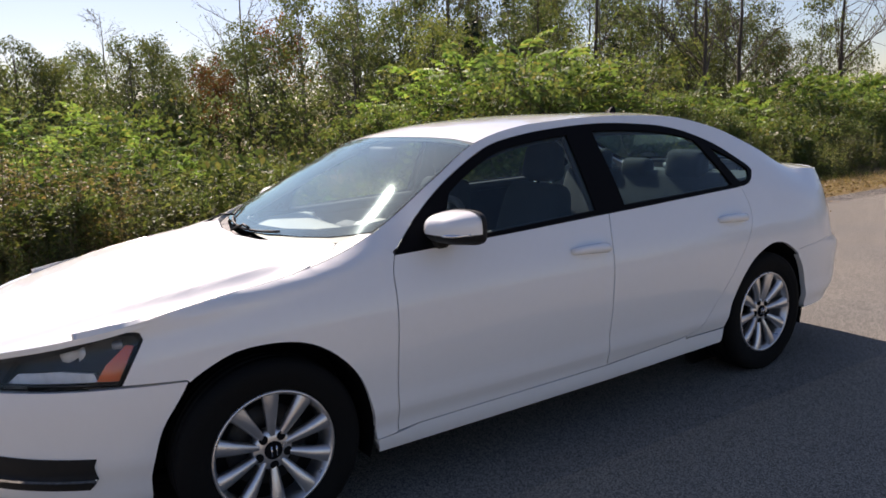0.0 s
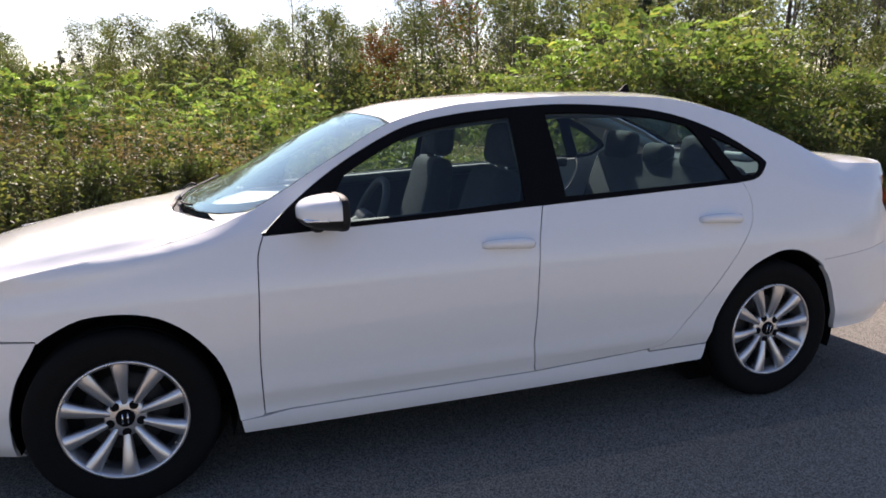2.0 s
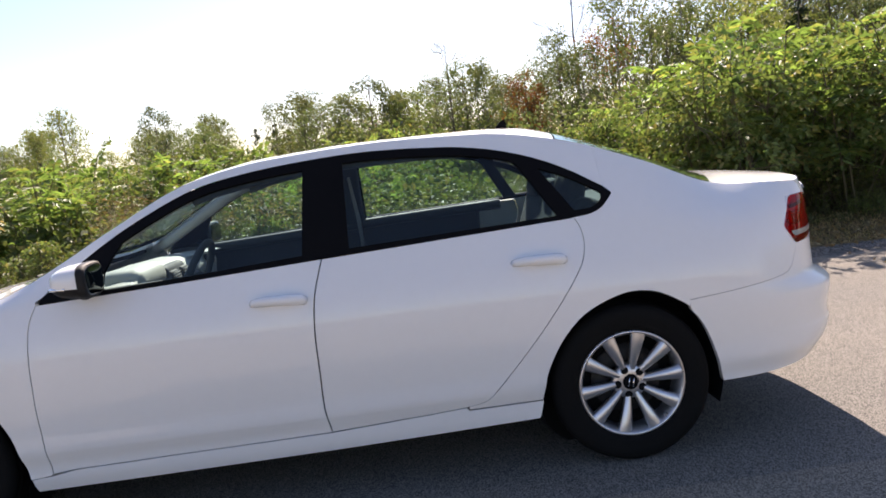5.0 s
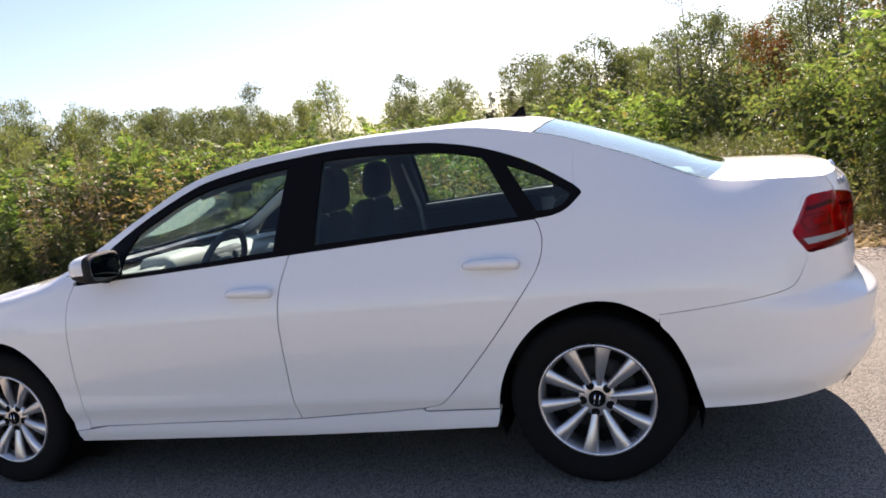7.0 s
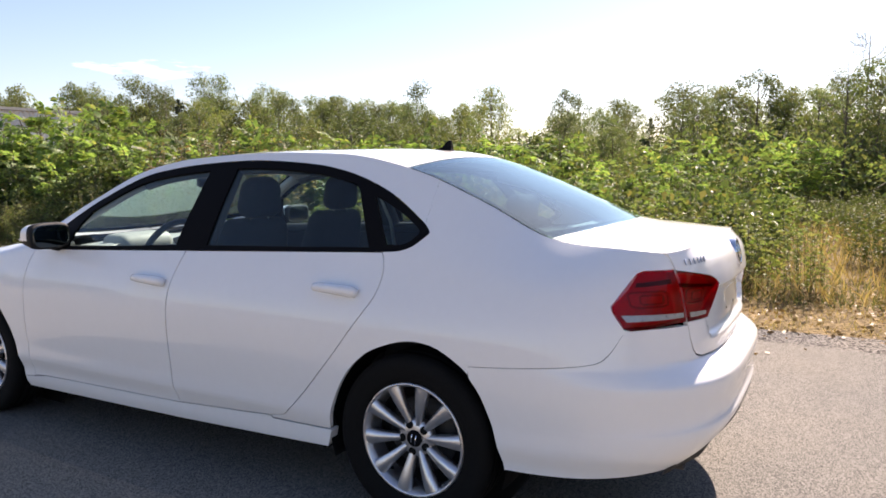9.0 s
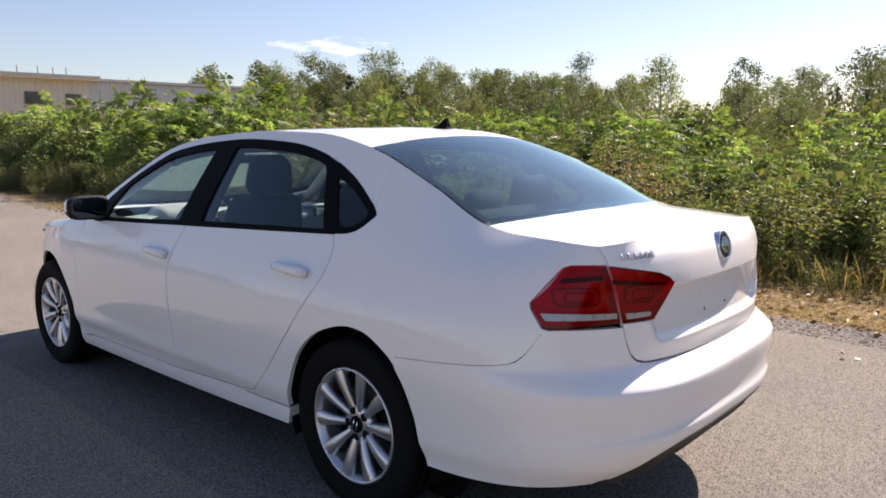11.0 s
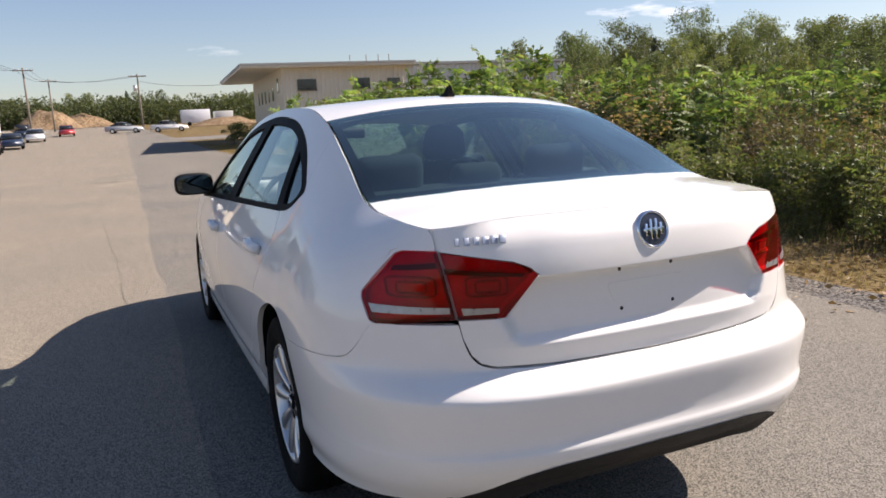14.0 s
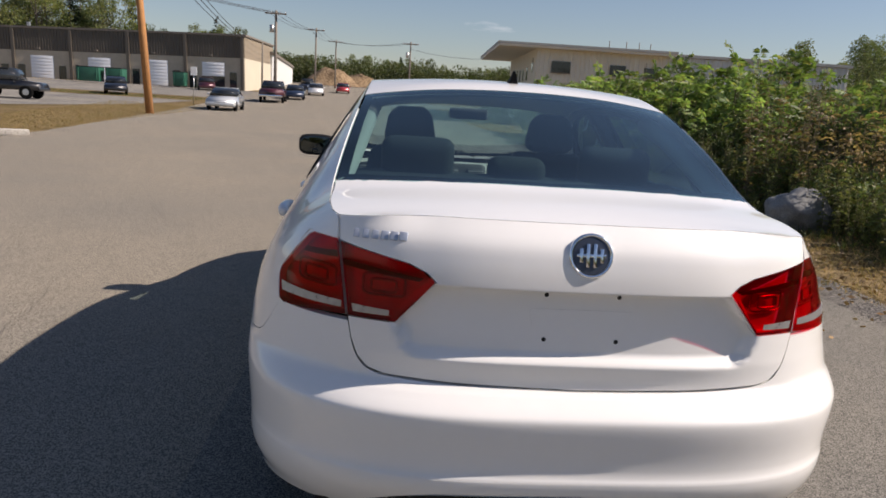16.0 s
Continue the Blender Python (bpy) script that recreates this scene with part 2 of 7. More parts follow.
M_LAMPWHITE = plain("ribbed_clear_reflector", (0.36, 0.35, 0.36), 0.3, metal=0.5, var=0.25, scale=60)
M_CLOTH = plain("grey_seat_cloth", (0.028, 0.030, 0.033), 0.95, var=0.18, scale=30, bump=0.3, bump_scale=600)
M_TRIM_GREY = plain("light_grey_cabin_trim", (0.42, 0.41, 0.39), 0.75, var=0.06, bump=0.1, bump_scale=400)
M_DASH = plain("beige_dashboard", (0.50, 0.49, 0.44), 0.6, var=0.08, bump=0.15, bump_scale=500)
M_SHELF = plain("grey_shelf_carpet", (0.08, 0.08, 0.08), 0.95, var=0.1, bump=0.2, bump_scale=500)
M_CABIN = plain("dark_cabin_trim", (0.05, 0.05, 0.052), 0.7, var=0.12)


# ---- shape helpers ----
def curve(pts):
    """A smooth function through the given (place, value) pairs that never overshoots."""
    xs, ys = np.array([p[0] for p in pts], float), np.array([p[1] for p in pts], float)
    order = np.argsort(xs)
    xs, ys = xs[order], ys[order]
    h, d = np.diff(xs), np.diff(ys) / np.diff(xs)
    s = np.zeros(len(xs))
    s[0], s[-1] = d[0], d[-1]
    for i in range(1, len(xs) - 1):
        if d[i - 1] * d[i] > 0:
            w1, w2 = 2 * h[i] + h[i - 1], h[i] + 2 * h[i - 1]
            s[i] = (w1 + w2) / (w1 / d[i - 1] + w2 / d[i])
    xs, ys, h, s = xs.tolist(), ys.tolist(), h.tolist(), s.tolist()

    def f(x):
        if x <= xs[0]:
            return ys[0]
        if x >= xs[-1]:
            return ys[-1]
        i = 0
        while xs[i + 1] < x:
            i += 1
        t = (x - xs[i]) / h[i]
        return ((1 + 2 * t) * (1 - t) ** 2 * ys[i] + t * (1 - t) ** 2 * h[i] * s[i] + t * t * (3 - 2 * t) * ys[i + 1] + t * t * (t - 1) * h[i] * s[i + 1])

    return f


def rounded(pts, n=4):
    """An open Catmull-Rom line through 2D points."""
    out, p = [], [Vector(q) for q in pts]
    for i in range(len(p) - 1):
        a, b, c, d = p[max(i - 1, 0)], p[i], p[i + 1], p[min(i + 2, len(p) - 1)]
        for k in range(n):
            t = k / n
            out.append(tuple(0.5 * (2 * b + (c - a) * t + (2 * a - 5 * b + 4 * c - d) * t * t + (3 * b - a - 3 * c + d) * t ** 3)))
    return out + [tuple(p[-1])]


def shrunk(poly, g):
    """The closed 2D polygon with all its sides moved inwards by g."""
    area = sum(a[0] * b[1] - b[0] * a[1] for a, b in zip(poly, poly[1:] + poly[:1]))
    sign, out, n = (1 if area > 0 else -1), [], len(poly)
    for i in range(n):
        a, b, c = Vector(poly[i - 1]), Vector(poly[i]), Vector(poly[(i + 1) % n])
        e, f = (b - a).normalized(), (c - b).normalized()
        m = Vector((-e.y - f.y, e.x + f.x)) * sign
        k = max(m.length_squared / 2, 0.5)
        out.append(tuple(b + m * g / k))
    return out


def cleaned(poly, tol=1e-4):
    out = []
    for p in poly:
        if not out or (Vector(p) - Vector(out[-1])).length > tol:
            out.append(tuple(p))
    if (Vector(out[0]) - Vector(out[-1])).length < tol:
        out.pop()
    return out


def panel(poly, at, step, outward, gap=0.002, depth=0.02, cuts=((), ())):
    """A curved sheet: the 2D polygon laid on the surface at(a, b), with its rim turned in by depth."""
    poly = shrunk(cleaned(poly), gap) if gap else cleaned(poly)
    bm = bmesh.new()
    bm.faces.new([bm.verts.new((a, b, 0)) for a, b in poly])
    for axis in (0, 1):
        low, high = min(p[axis] for p in poly), max(p[axis] for p in poly)
        lines = [low + k * (high - low) / max(1, round((high - low) / step)) for k in range(1, max(1, round((high - low) / step)))]
        for c in sorted(set(lines) | set(cuts[axis])):
            if low + 1e-4 < c < high - 1e-4:
                no, co = [0, 0, 0], [0, 0, 0]
                no[axis], co[axis] = 1, c
                bmesh.ops.bisect_plane(bm, geom=bm.verts[:] + bm.edges[:] + bm.faces[:], dist=1e-5, plane_co=co, plane_no=no)
    for v in bm.verts:
        v.co = at(v.co.x, v.co.y)
    bm.normal_update()
    total = Vector()
    for f in bm.faces:
        total += f.normal * f.calc_area()
    if total.dot(Vector(outward)) < 0:
        bmesh.ops.reverse_faces(bm, faces=bm.faces[:])
    bm.normal_update()
    if depth:
        rim = [e for e in bm.edges if e.is_boundary]
        inner = {}
        for e in rim:
            for v in e.verts:
                if v not in inner:
                    inner[v] = bm.verts.new(v.co - v.normal * depth)
        for e in rim:
            f, (a, b) = e.link_faces[0], e.verts
            loop = [l for l in f.loops if l.edge == e][0]
            if loop.vert != a:
                a, b = b, a
            bm.faces.new((b, a, inner[a], inner[b]))
            e.smooth = False
    for f in bm.faces:
        f.smooth = True
    return bm


def mirrored(bm):
    """A copy of bm on the other side of the plane x = 0."""
    other = bm.copy()
    for v in other.verts:
        v.co.x = -v.co.x
    bmesh.ops.reverse_faces(other, faces=other.faces[:])
    return other


def joined(bms):
    out = bmesh.new()
    for bm in bms:
        me = bpy.data.meshes.new("tmp")
        bm.to_mesh(me)
        out.from_mesh(me)
        bpy.data.meshes.remove(me)
        bm.free()
    return out


def part(name, bm, material, parent=None, label=""):
    """Links a bmesh as one mesh object under a thing or under a part."""
    me = bpy.data.meshes.new(name)
    bm.to_mesh(me)
    bm.free()
    me.materials.append(material)
    ob = new(name, me)
    if parent is not None:
        ob.parent = parent
    if label:
        tagged(ob, label)
    return ob


def grid_sheet(nu, nv, at, flip=False, closed_u=False):
    """A smooth sheet over u, v in 0..1."""
    bm = bmesh.new()
    rows = [[bm.verts.new(at(i / nu, j / nv)) for i in range(nu if closed_u else nu + 1)] for j in range(nv + 1)]
    for j in range(nv):
        for i in range(nu):
            k = (i + 1) % len(rows[0])
            q = (rows[j][i], rows[j][k], rows[j + 1][k], rows[j + 1][i])
            bm.faces.new(q[::-1] if flip else q).smooth = True
    bmesh.ops.remove_doubles(bm, verts=bm.verts[:], dist=1e-6)
    return bm


def soft_box(sx, sy, sz, r=0.02, seg=3, m=None):
    """A box with rounded edges, centred, set at the pose m."""
    bm = bmesh.new()
    bmesh.ops.create_cube(bm, size=1)
    bmesh.ops.scale(bm, vec=(sx, sy, sz), verts=bm.verts[:])
    if r > 0:
        bmesh.ops.bevel(bm, geom=bm.edges[:], offset=min(r, 0.49 * min(sx, sy, sz)), segments=seg, profile=0.5, affect="EDGES")
    for f in bm.faces:
        f.smooth = seg > 1
    if m is not None:
        bmesh.ops.transform(bm, matrix=m, verts=bm.verts[:])
    return bm


def lathe(profile, n=48, axis="x"):
    """Turns the (along, radius) profile round an axis."""
    def at(u, v):
        i = v * (len(profile) - 1)
        a, r = profile[round(i)]
        c, s = math.cos(2 * math.pi * u) * r, math.sin(2 * math.pi * u) * r
        return {"x": (a, c, s), "y": (s, a, c), "z": (c, s, a)}[axis]
    bm = grid_sheet(n, len(profile) - 1, at, closed_u=True)
    bmesh.ops.recalc_face_normals(bm, faces=bm.faces[:])
    return bm


def tube(points, radii, n=8, cap=True):
    """A bent round bar through the points."""
    bm, rings = bmesh.new(), []
    pts = [Vector(p) for p in points]
    if not hasattr(radii, "__len__"):
        radii = [radii] * len(pts)
    side = None
    for i, p in enumerate(pts):
        d = (pts[min(i + 1, len(pts) - 1)] - pts[max(i - 1, 0)]).normalized()
        if side is None:
            side = d.orthogonal().normalized()
        side = (side - d * side.dot(d)).normalized()
        up = d.cross(side)
        rings.append([bm.verts.new(p + (side * math.cos(2 * math.pi * k / n) + up * math.sin(2 * math.pi * k / n)) * radii[i]) for k in range(n)])
    for a, b in zip(rings, rings[1:]):
        for k in range(n):
            bm.faces.new((a[k], a[(k + 1) % n], b[(k + 1) % n], b[k])).smooth = True
    if cap:
        bm.faces.new(rings[0][::-1])
        bm.faces.new(rings[-1])
    return bm


# ---- the sedan's surfaces: x to its right, y ahead, z up from the road under it ----
FLANK = curve([(0.15, 0.80), (0.19, 0.832), (0.215, 0.850), (0.25, 0.862), (0.28, 0.864), (0.30, 0.864), (0.33, 0.873), (0.365, 0.887), (0.38, 0.890), (0.40, 0.8905), (0.43, 0.891), (0.48, 0.897), (0.60, 0.910), (0.72, 0.915), (0.80, 0.905), (0.86, 0.886), (0.92, 0.860), (0.985, 0.828), (1.06, 0.79)])
TAIL_Y = curve([(0.25, -2.33), (0.30, -2.38), (0.36, -2.43), (0.44, -2.4665), (0.448, -2.4665), (0.462, -2.460), (0.48, -2.4595), (0.602, -2.478), (0.612, -2.476), (0.622, -2.467), (0.648, -2.434), (0.672, -2.404), (0.70, -2.409), (0.74, -2.419), (0.80, -2.422), (0.91, -2.428), (1.0, -2.415), (1.06, -2.366), (1.09, -2.33)])
NOSE_Y = curve([(0.17, 2.28), (0.25, 2.34), (0.40, 2.38), (0.55, 2.375), (0.66, 2.34), (0.75, 2.28), (0.85, 2.2)])
BELT_Z = curve([(2.2, 0.70), (1.9, 0.755), (1.5, 0.82), (1.27, 0.855), (1.05, 0.90), (0.88, 0.94), (0.28, 0.965), (-0.22, 0.986), (-0.76, 1.003), (-1.2, 1.014), (-1.42, 0.99), (-1.65, 0.95), (-1.9, 0.915), (-2.2, 0.885), (-2.4, 0.87)])
RAIL_X = curve([(2.3, 0.30), (2.2, 0.48), (2.1, 0.60), (2.0, 0.675), (1.85, 0.735), (1.68, 0.768), (1.5, 0.782), (1.3, 0.778), (1.1, 0.765), (0.91, 0.745), (0.6, 0.672), (0.33, 0.598), (0.0, 0.566), (-0.5, 0.56), (-0.9, 0.562), (-1.25, 0.58), (-1.6, 0.615), (-1.88, 0.638), (-2.1, 0.63), (-2.2, 0.617), (-2.24, 0.606), (-2.263, 0.594), (-2.28, 0.579), (-2.3, 0.558), (-2.33, 0.517), (-2.4, 0.42)])
RAIL_Z = curve([(2.3, 0.715), (2.2, 0.745), (2.1, 0.772), (2.0, 0.792), (1.85, 0.818), (1.68, 0.855), (1.5, 0.888), (1.3, 0.914), (1.1, 0.957), (0.91, 1.03), (0.6, 1.195), (0.33, 1.328), (0.15, 1.372), (0.0, 1.393), (-0.5, 1.415), (-0.9, 1.402), (-1.25, 1.338), (-1.6, 1.208), (-1.88, 1.082), (-1.96, 1.066), (-2.1, 1.058), (-2.2, 1.05), (-2.263, 1.046), (-2.3, 1.05), (-2.33, 1.055), (-2.4, 1.055)])
SPINE_Z = curve([(2.3, 0.725), (2.2, 0.768), (2.1, 0.803), (2.0, 0.832), (1.85, 0.868), (1.7, 0.900), (1.5, 0.935), (1.3, 0.960), (1.2, 0.974), (1.12, 0.994), (1.06, 1.012), (1.0, 1.038), (0.8, 1.146), (0.6, 1.254), (0.4, 1.342), (0.3, 1.372), (0.15, 1.402), (0.0, 1.418), (-0.4, 1.437), (-0.9, 1.434), (-1.15, 1.418), (-1.27, 1.388), (-1.5, 1.305), (-1.75, 1.205), (-1.97, 1.112), (-2.05, 1.1), (-2.2, 1.086), (-2.36, 1.066), (-2.4, 1.06)])
ROLL = curve([(2.3, 1), (1.1, 1), (0.8, 0), (-1.6, 0), (-2.2, 0.6), (-2.4, 0.7)])
CROWN = curve([(2.3, 3.0), (2.05, 6.0), (1.8, 8.5), (1.3, 9.0), (1.18, 5.5), (1.0, 2.6), (0.8, 2.3), (-1.9, 2.3), (-2.4, 2.8)])
BONNET_Z = curve([(2.3, 0.722), (2.2, 0.756), (2.06, 0.797), (1.9, 0.838), (1.75, 0.869), (1.6, 0.895), (1.4, 0.925), (1.2, 0.950), (1.1, 0.965)])
BONNET_X = curve([(2.3, 0.80), (1.9, 0.76), (1.6, 0.79), (1.3, 0.825), (1.1, 0.85)])
N_TAIL, N_NOSE, Y_TAIL, Y_NOSE = 3.0, 2.4, -1.57, 0.9


def plan(y, z):
    """How the flank bows in towards both ends, more at the waist than at the sill."""
    d = max(-0.15 - y, 0.0) if y < -0.15 else max(y + 0.05, 0.0)
    d = min(d, 1.35 if y < 0 else 1.0)
    return 1 - (0.029 if y < 0 else 0.030) * d * d * min(max((z - 0.05) / 0.85, 0.2), 1.0)


def tail_power(z):
    """The lamps stand on a rounder curve than the bumper below."""
    k = min(max((0.76 - z) / 0.14, 0), 1)
    return N_TAIL + 0.4 * k * k * (3 - 2 * k)


def tail_half(z):
    return FLANK(z) * plan(-2.0, z)


def nose_half(z):
    return FLANK(z) * plan(2.0, z)


def taper(y, z):
    if y < Y_TAIL:
        u, n = (Y_TAIL - y) / (Y_TAIL - TAIL_Y(z)), tail_power(z)
    elif y > Y_NOSE:
        u, n = (y - Y_NOSE) / (NOSE_Y(z) - Y_NOSE), N_NOSE
    else:
        return 1.0
    return max(1 - min(u, 1) ** n, 0) ** (1 / n)


def side_x(y, z):
    zb = BELT_Z(y)
    if z <= zb:
        return FLANK(z) * plan(y, z) * taper(y, z)
    xb, xe, ze = FLANK(zb) * plan(y, zb) * taper(y, zb), RAIL_X(y), RAIL_Z(y)
    t = min((z - zb) / max(ze - zb, 1e-3), 1)
    k = ROLL(y)
    return xb + (xe - xb) * (t ** 1.12 * (1 - k) + t ** (2.0 + 2.5 * min(max((y - 1.05) / 0.3, 0), 1)) * k)


def at_side(y, z):
    return Vector((-side_x(y, z), y, z))


def at_top(x, y):
    t = min(abs(x) / RAIL_X(y), 1)
    ze = RAIL_Z(y)
    z = ze + (SPINE_Z(y) - ze) * (1 - t ** CROWN(y))
    if y > 1.14:
        # the bonnet: a crowned middle up to a crease, a hollow beside it, and the fender's ridge
        zc, xc = BONNET_Z(y), BONNET_X(y) * RAIL_X(y)
        hollow = min(ze, zc) - 0.020 * min(max((1.86 - y) / 0.25, 0), 1) * min(max((y - 1.16) / 0.25, 0), 1)
        if abs(x) < xc:
            b = zc + 0.018 * min((2.35 - y) / 0.5, 1) * (1 - (x / xc) ** 2)
        else:
            q = (abs(x) - xc) / (RAIL_X(y) - xc) / 0.62
            b = zc + (hollow - zc) * (1 - (1 - q) ** 1.5) if q < 1 else hollow + (ze - hollow) * min((q - 1) / 0.61, 1) ** 0.7
        w = min((y - 1.14) / 0.14, 1)
        w *= min(max((2.28 - y) / 0.12, 0), 1)
        z += (b - z) * w * w * (3 - 2 * w)
    return Vector((x, y, z))


EDGE_STEP = {}


def tail_y(x, z):
    y = plain_tail_y(x, z)
    if z > 0.86 and abs(x) > 0.36:
        key = round(z, 4)
        if key not in EDGE_STEP:
            EDGE_STEP[key] = corner_y(0.592, z) - plain_tail_y(0.592, z)
        k = min((abs(x) - 0.36) / 0.232, 1)
        y += EDGE_STEP[key] * k * k * (3 - 2 * k)
    return y


def plain_tail_y(x, z):
    return Y_TAIL + (TAIL_Y(z) - Y_TAIL) * max(1 - min(abs(x) / tail_half(z), 1) ** tail_power(z), 0) ** (1 / tail_power(z))


def nose_y(x, z):
    return Y_NOSE + (NOSE_Y(z) - Y_NOSE) * max(1 - min(abs(x) / nose_half(z), 1) ** N_NOSE, 0) ** (1 / N_NOSE)


def at_tail(x, z):
    return Vector((x, tail_y(x, z), z))


def at_nose(x, z):
    return Vector((x, nose_y(x, z), z))


def corner_y(x, z):
    """Where the flank, wrapping round the rear corner, stands x off the middle."""
    lo, hi = -2.46, -1.9
    for _ in range(34):
        mid = (lo + hi) / 2
        lo, hi = (mid, hi) if side_x(mid, z) < x else (lo, mid)
    return lo


def at_corner(x, z):
    return Vector((x, corner_y(abs(x), z), z))


# ---- the white sedan ----
def both(name, bm, material, parent, label=""):
    """A part and its twin on the other side of the car."""
    twin = mirrored(bm)
    return part(name, bm, material, parent, label), part(name, twin, material, parent, label)


def from_rail(ys, dz=0.0):
    return [(y, RAIL_Z(y) + dz) for y in ys]


WINDOW_TOP = rounded([(-1.39, 1.128), (-1.26, 1.212), (-1.14, 1.270), (-1.0, 1.318), (-0.87, 1.347), (-0.76, 1.362), (-0.56, 1.377), (-0.36, 1.381), (-0.11, 1.368), (0.10, 1.346), (0.29, 1.308), (0.50, 1.215), (0.66, 1.122), (0.80, 1.020), (0.885, 0.947)], 4)
WINDOW_REAR = rounded([(-1.24, 1.022), (-1.305, 1.027), (-1.36, 1.045), (-1.408, 1.085), (-1.416, 1.101), (-1.39, 1.128)], 4)
BELT = [(0.885, 0.943), (0.28, 0.966), (-0.22, 0.988), (-0.76, 1.006), (-1.24, 1.022)]
SEAM_A = rounded([(0.885, 0.943), (0.908, 0.88), (0.914, 0.804), (0.920, 0.675), (0.927, 0.521), (0.926, 0.395), (0.922, 0.275)], 3)
SEAM_B = rounded([(-0.224, 0.986), (-0.19, 0.876), (-0.178, 0.805), (-0.169, 0.69), (-0.167, 0.552), (-0.163, 0.412), (-0.178, 0.294)], 3)
SEAM_C = rounded([(-0.72, 0.322), (-0.79, 0.335), (-0.83, 0.36), (-0.942, 0.475), (-1.076, 0.628), (-1.2, 0.786), (-1.249, 0.862), (-1.266, 0.937), (-1.256, 0.995), (-1.24, 1.022)], 4)
SILL = [(0.922, 0.275), (0.83, 0.283), (0.494, 0.288), (-0.178, 0.294), (-0.6, 0.314), (-0.72, 0.322)]
ARCH_R = rounded([(-1.02, 0.25), (-1.041, 0.372), (-1.083, 0.477), (-1.144, 0.571), (-1.228, 0.648), (-1.336, 0.695), (-1.43, 0.712), (-1.53, 0.695), (-1.625, 0.642), (-1.652, 0.617)], 3)
ARCH_F = rounded([(1.012, 0.25), (1.018, 0.30), (1.038, 0.414), (1.08, 0.527), (1.159, 0.624), (1.256, 0.688), (1.37, 0.712), (1.505, 0.702), (1.61, 0.652), (1.652, 0.622)], 3)
LAMP_OUT = [(0.592, 0.992), (0.566, 0.812), (0.735, 0.796), (0.749, 0.803), (0.755, 0.860), (0.751, 0.878), (0.672, 0.982), (0.658, 0.990)]
LAMP_IN = [(0.588, 0.988), (0.42, 0.955), (0.38, 0.938), (0.357, 0.918), (0.447, 0.811), (0.562, 0.811)]


def build_sedan():
    car = new("sedan")
    tagged(car, "white four-door sedan parked on worn asphalt", "car")
    left, up = (-1, 0, 0), (0, 0, 1)

    # flank panels
    fender = BELT[:1] + SEAM_A[1:] + [(0.935, 0.268)] + ARCH_F[1:] + [(1.66, 0.632), (1.845, 0.636), (1.805, 0.71), (1.768, 0.775), (1.776, 0.7965), (1.79, 0.8), (1.87, 0.803), (1.955, 0.7975)] + from_rail(np.linspace(1.962, 0.90, 18).tolist())
    fender_bm = panel(fender, at_side, 0.02, left)
    ftop = [(-0.677, 1.048), (-0.72, 1.083), (-0.75, 1.13), (-0.764, 1.19)] + [(-RAIL_X(y), y) for y in (1.2, 1.15, 1.1, 1.05, 1.0, 0.935)] + [(-0.70, 0.965)]
    both("front_fender", joined([fender_bm, panel(ftop, at_top, 0.03, up, gap=0.001)]), M_PAINT, car)
    both("front_door", panel(SEAM_A + SILL[1:4] + SEAM_B[::-1][1:] + [(0.28, 0.966)], at_side, 0.03, left, gap=0.0025, cuts=((), (0.36, 0.375, 0.40, 0.43, 0.45))), M_PAINT, car)
    both("rear_door", panel(SEAM_B + SILL[4:] + SEAM_C[1:] + [(-0.76, 1.006)], at_side, 0.03, left, gap=0.003, cuts=((), (0.36, 0.375, 0.40, 0.43, 0.45))), M_PAINT, car)
    lamp_edge = [(corner_y(x, z), z) for x, z in LAMP_OUT]
    seam_z = curve([(-2.5, 0.7985), (-2.2, 0.7985), (-2.18, 0.795), (-2.165, 0.783), (-2.145, 0.745), (-2.12, 0.709), (-2.095, 0.693), (-2.04, 0.682), (-1.908, 0.667), (-1.66, 0.645), (-1.6, 0.64)])
    tip = WINDOW_TOP[0]
    corner = [(corner_y(0.5955, z), z) for z in (0.992, 1.005, 1.018, 1.030)]
    quarter = (SEAM_C[::-1][:-1] + [(-0.73, 0.312), (-1.03, 0.312)] + ARCH_R[4:] + [(y, seam_z(y) + 0.0018) for y in np.linspace(-1.66, -2.165, 30)]
               + lamp_edge[2:] + corner + from_rail(np.linspace(corner[-1][0] + 0.018, tip[0], 22).tolist()) + WINDOW_REAR[::-1][:-1])

    def rail(u, v):
        y = tip[0] + (0.90 - tip[0]) * u
        low = float(np.interp(y, [p[0] for p in WINDOW_TOP], [p[1] for p in WINDOW_TOP])) + 0.001
        return at_side(y, low + (RAIL_Z(y) - low) * v)
    both("body_side", joined([panel(quarter, at_side, 0.03, left, gap=0.0005), grid_sheet(64, 5, rail, flip=True)]), M_PAINT, car)
    both("side_sill", panel([(1.01, 0.262), (0.925, 0.268)] + SILL[1:] + [(-0.73, 0.308), (-1.035, 0.308), (-1.02, 0.25), (-1.012, 0.232), (-0.2, 0.214), (1.0, 0.203)], at_side, 0.03, left, depth=0.05), M_PAINT, car)

    # top panels
    rear_hood = [(0, 1.215), (0.25, 1.195), (0.5, 1.135), (0.672, 1.048)]
    hood_side = [(0.717, 1.083), (0.748, 1.13), (0.762, 1.19)] + [(RAIL_X(y) - 0.002, y) for y in (1.25, 1.3, 1.4, 1.5, 1.6, 1.7, 1.8, 1.9, 2.0, 2.05, 2.1, 2.15, 2.2, 2.24, 2.27)]
    half = rear_hood + hood_side + [(0, 2.285)]
    hood = half + [(-x, y) for x, y in half[::-1] if x]
    part("bonnet", panel(hood, at_top, 0.018, up), M_PAINT, car)
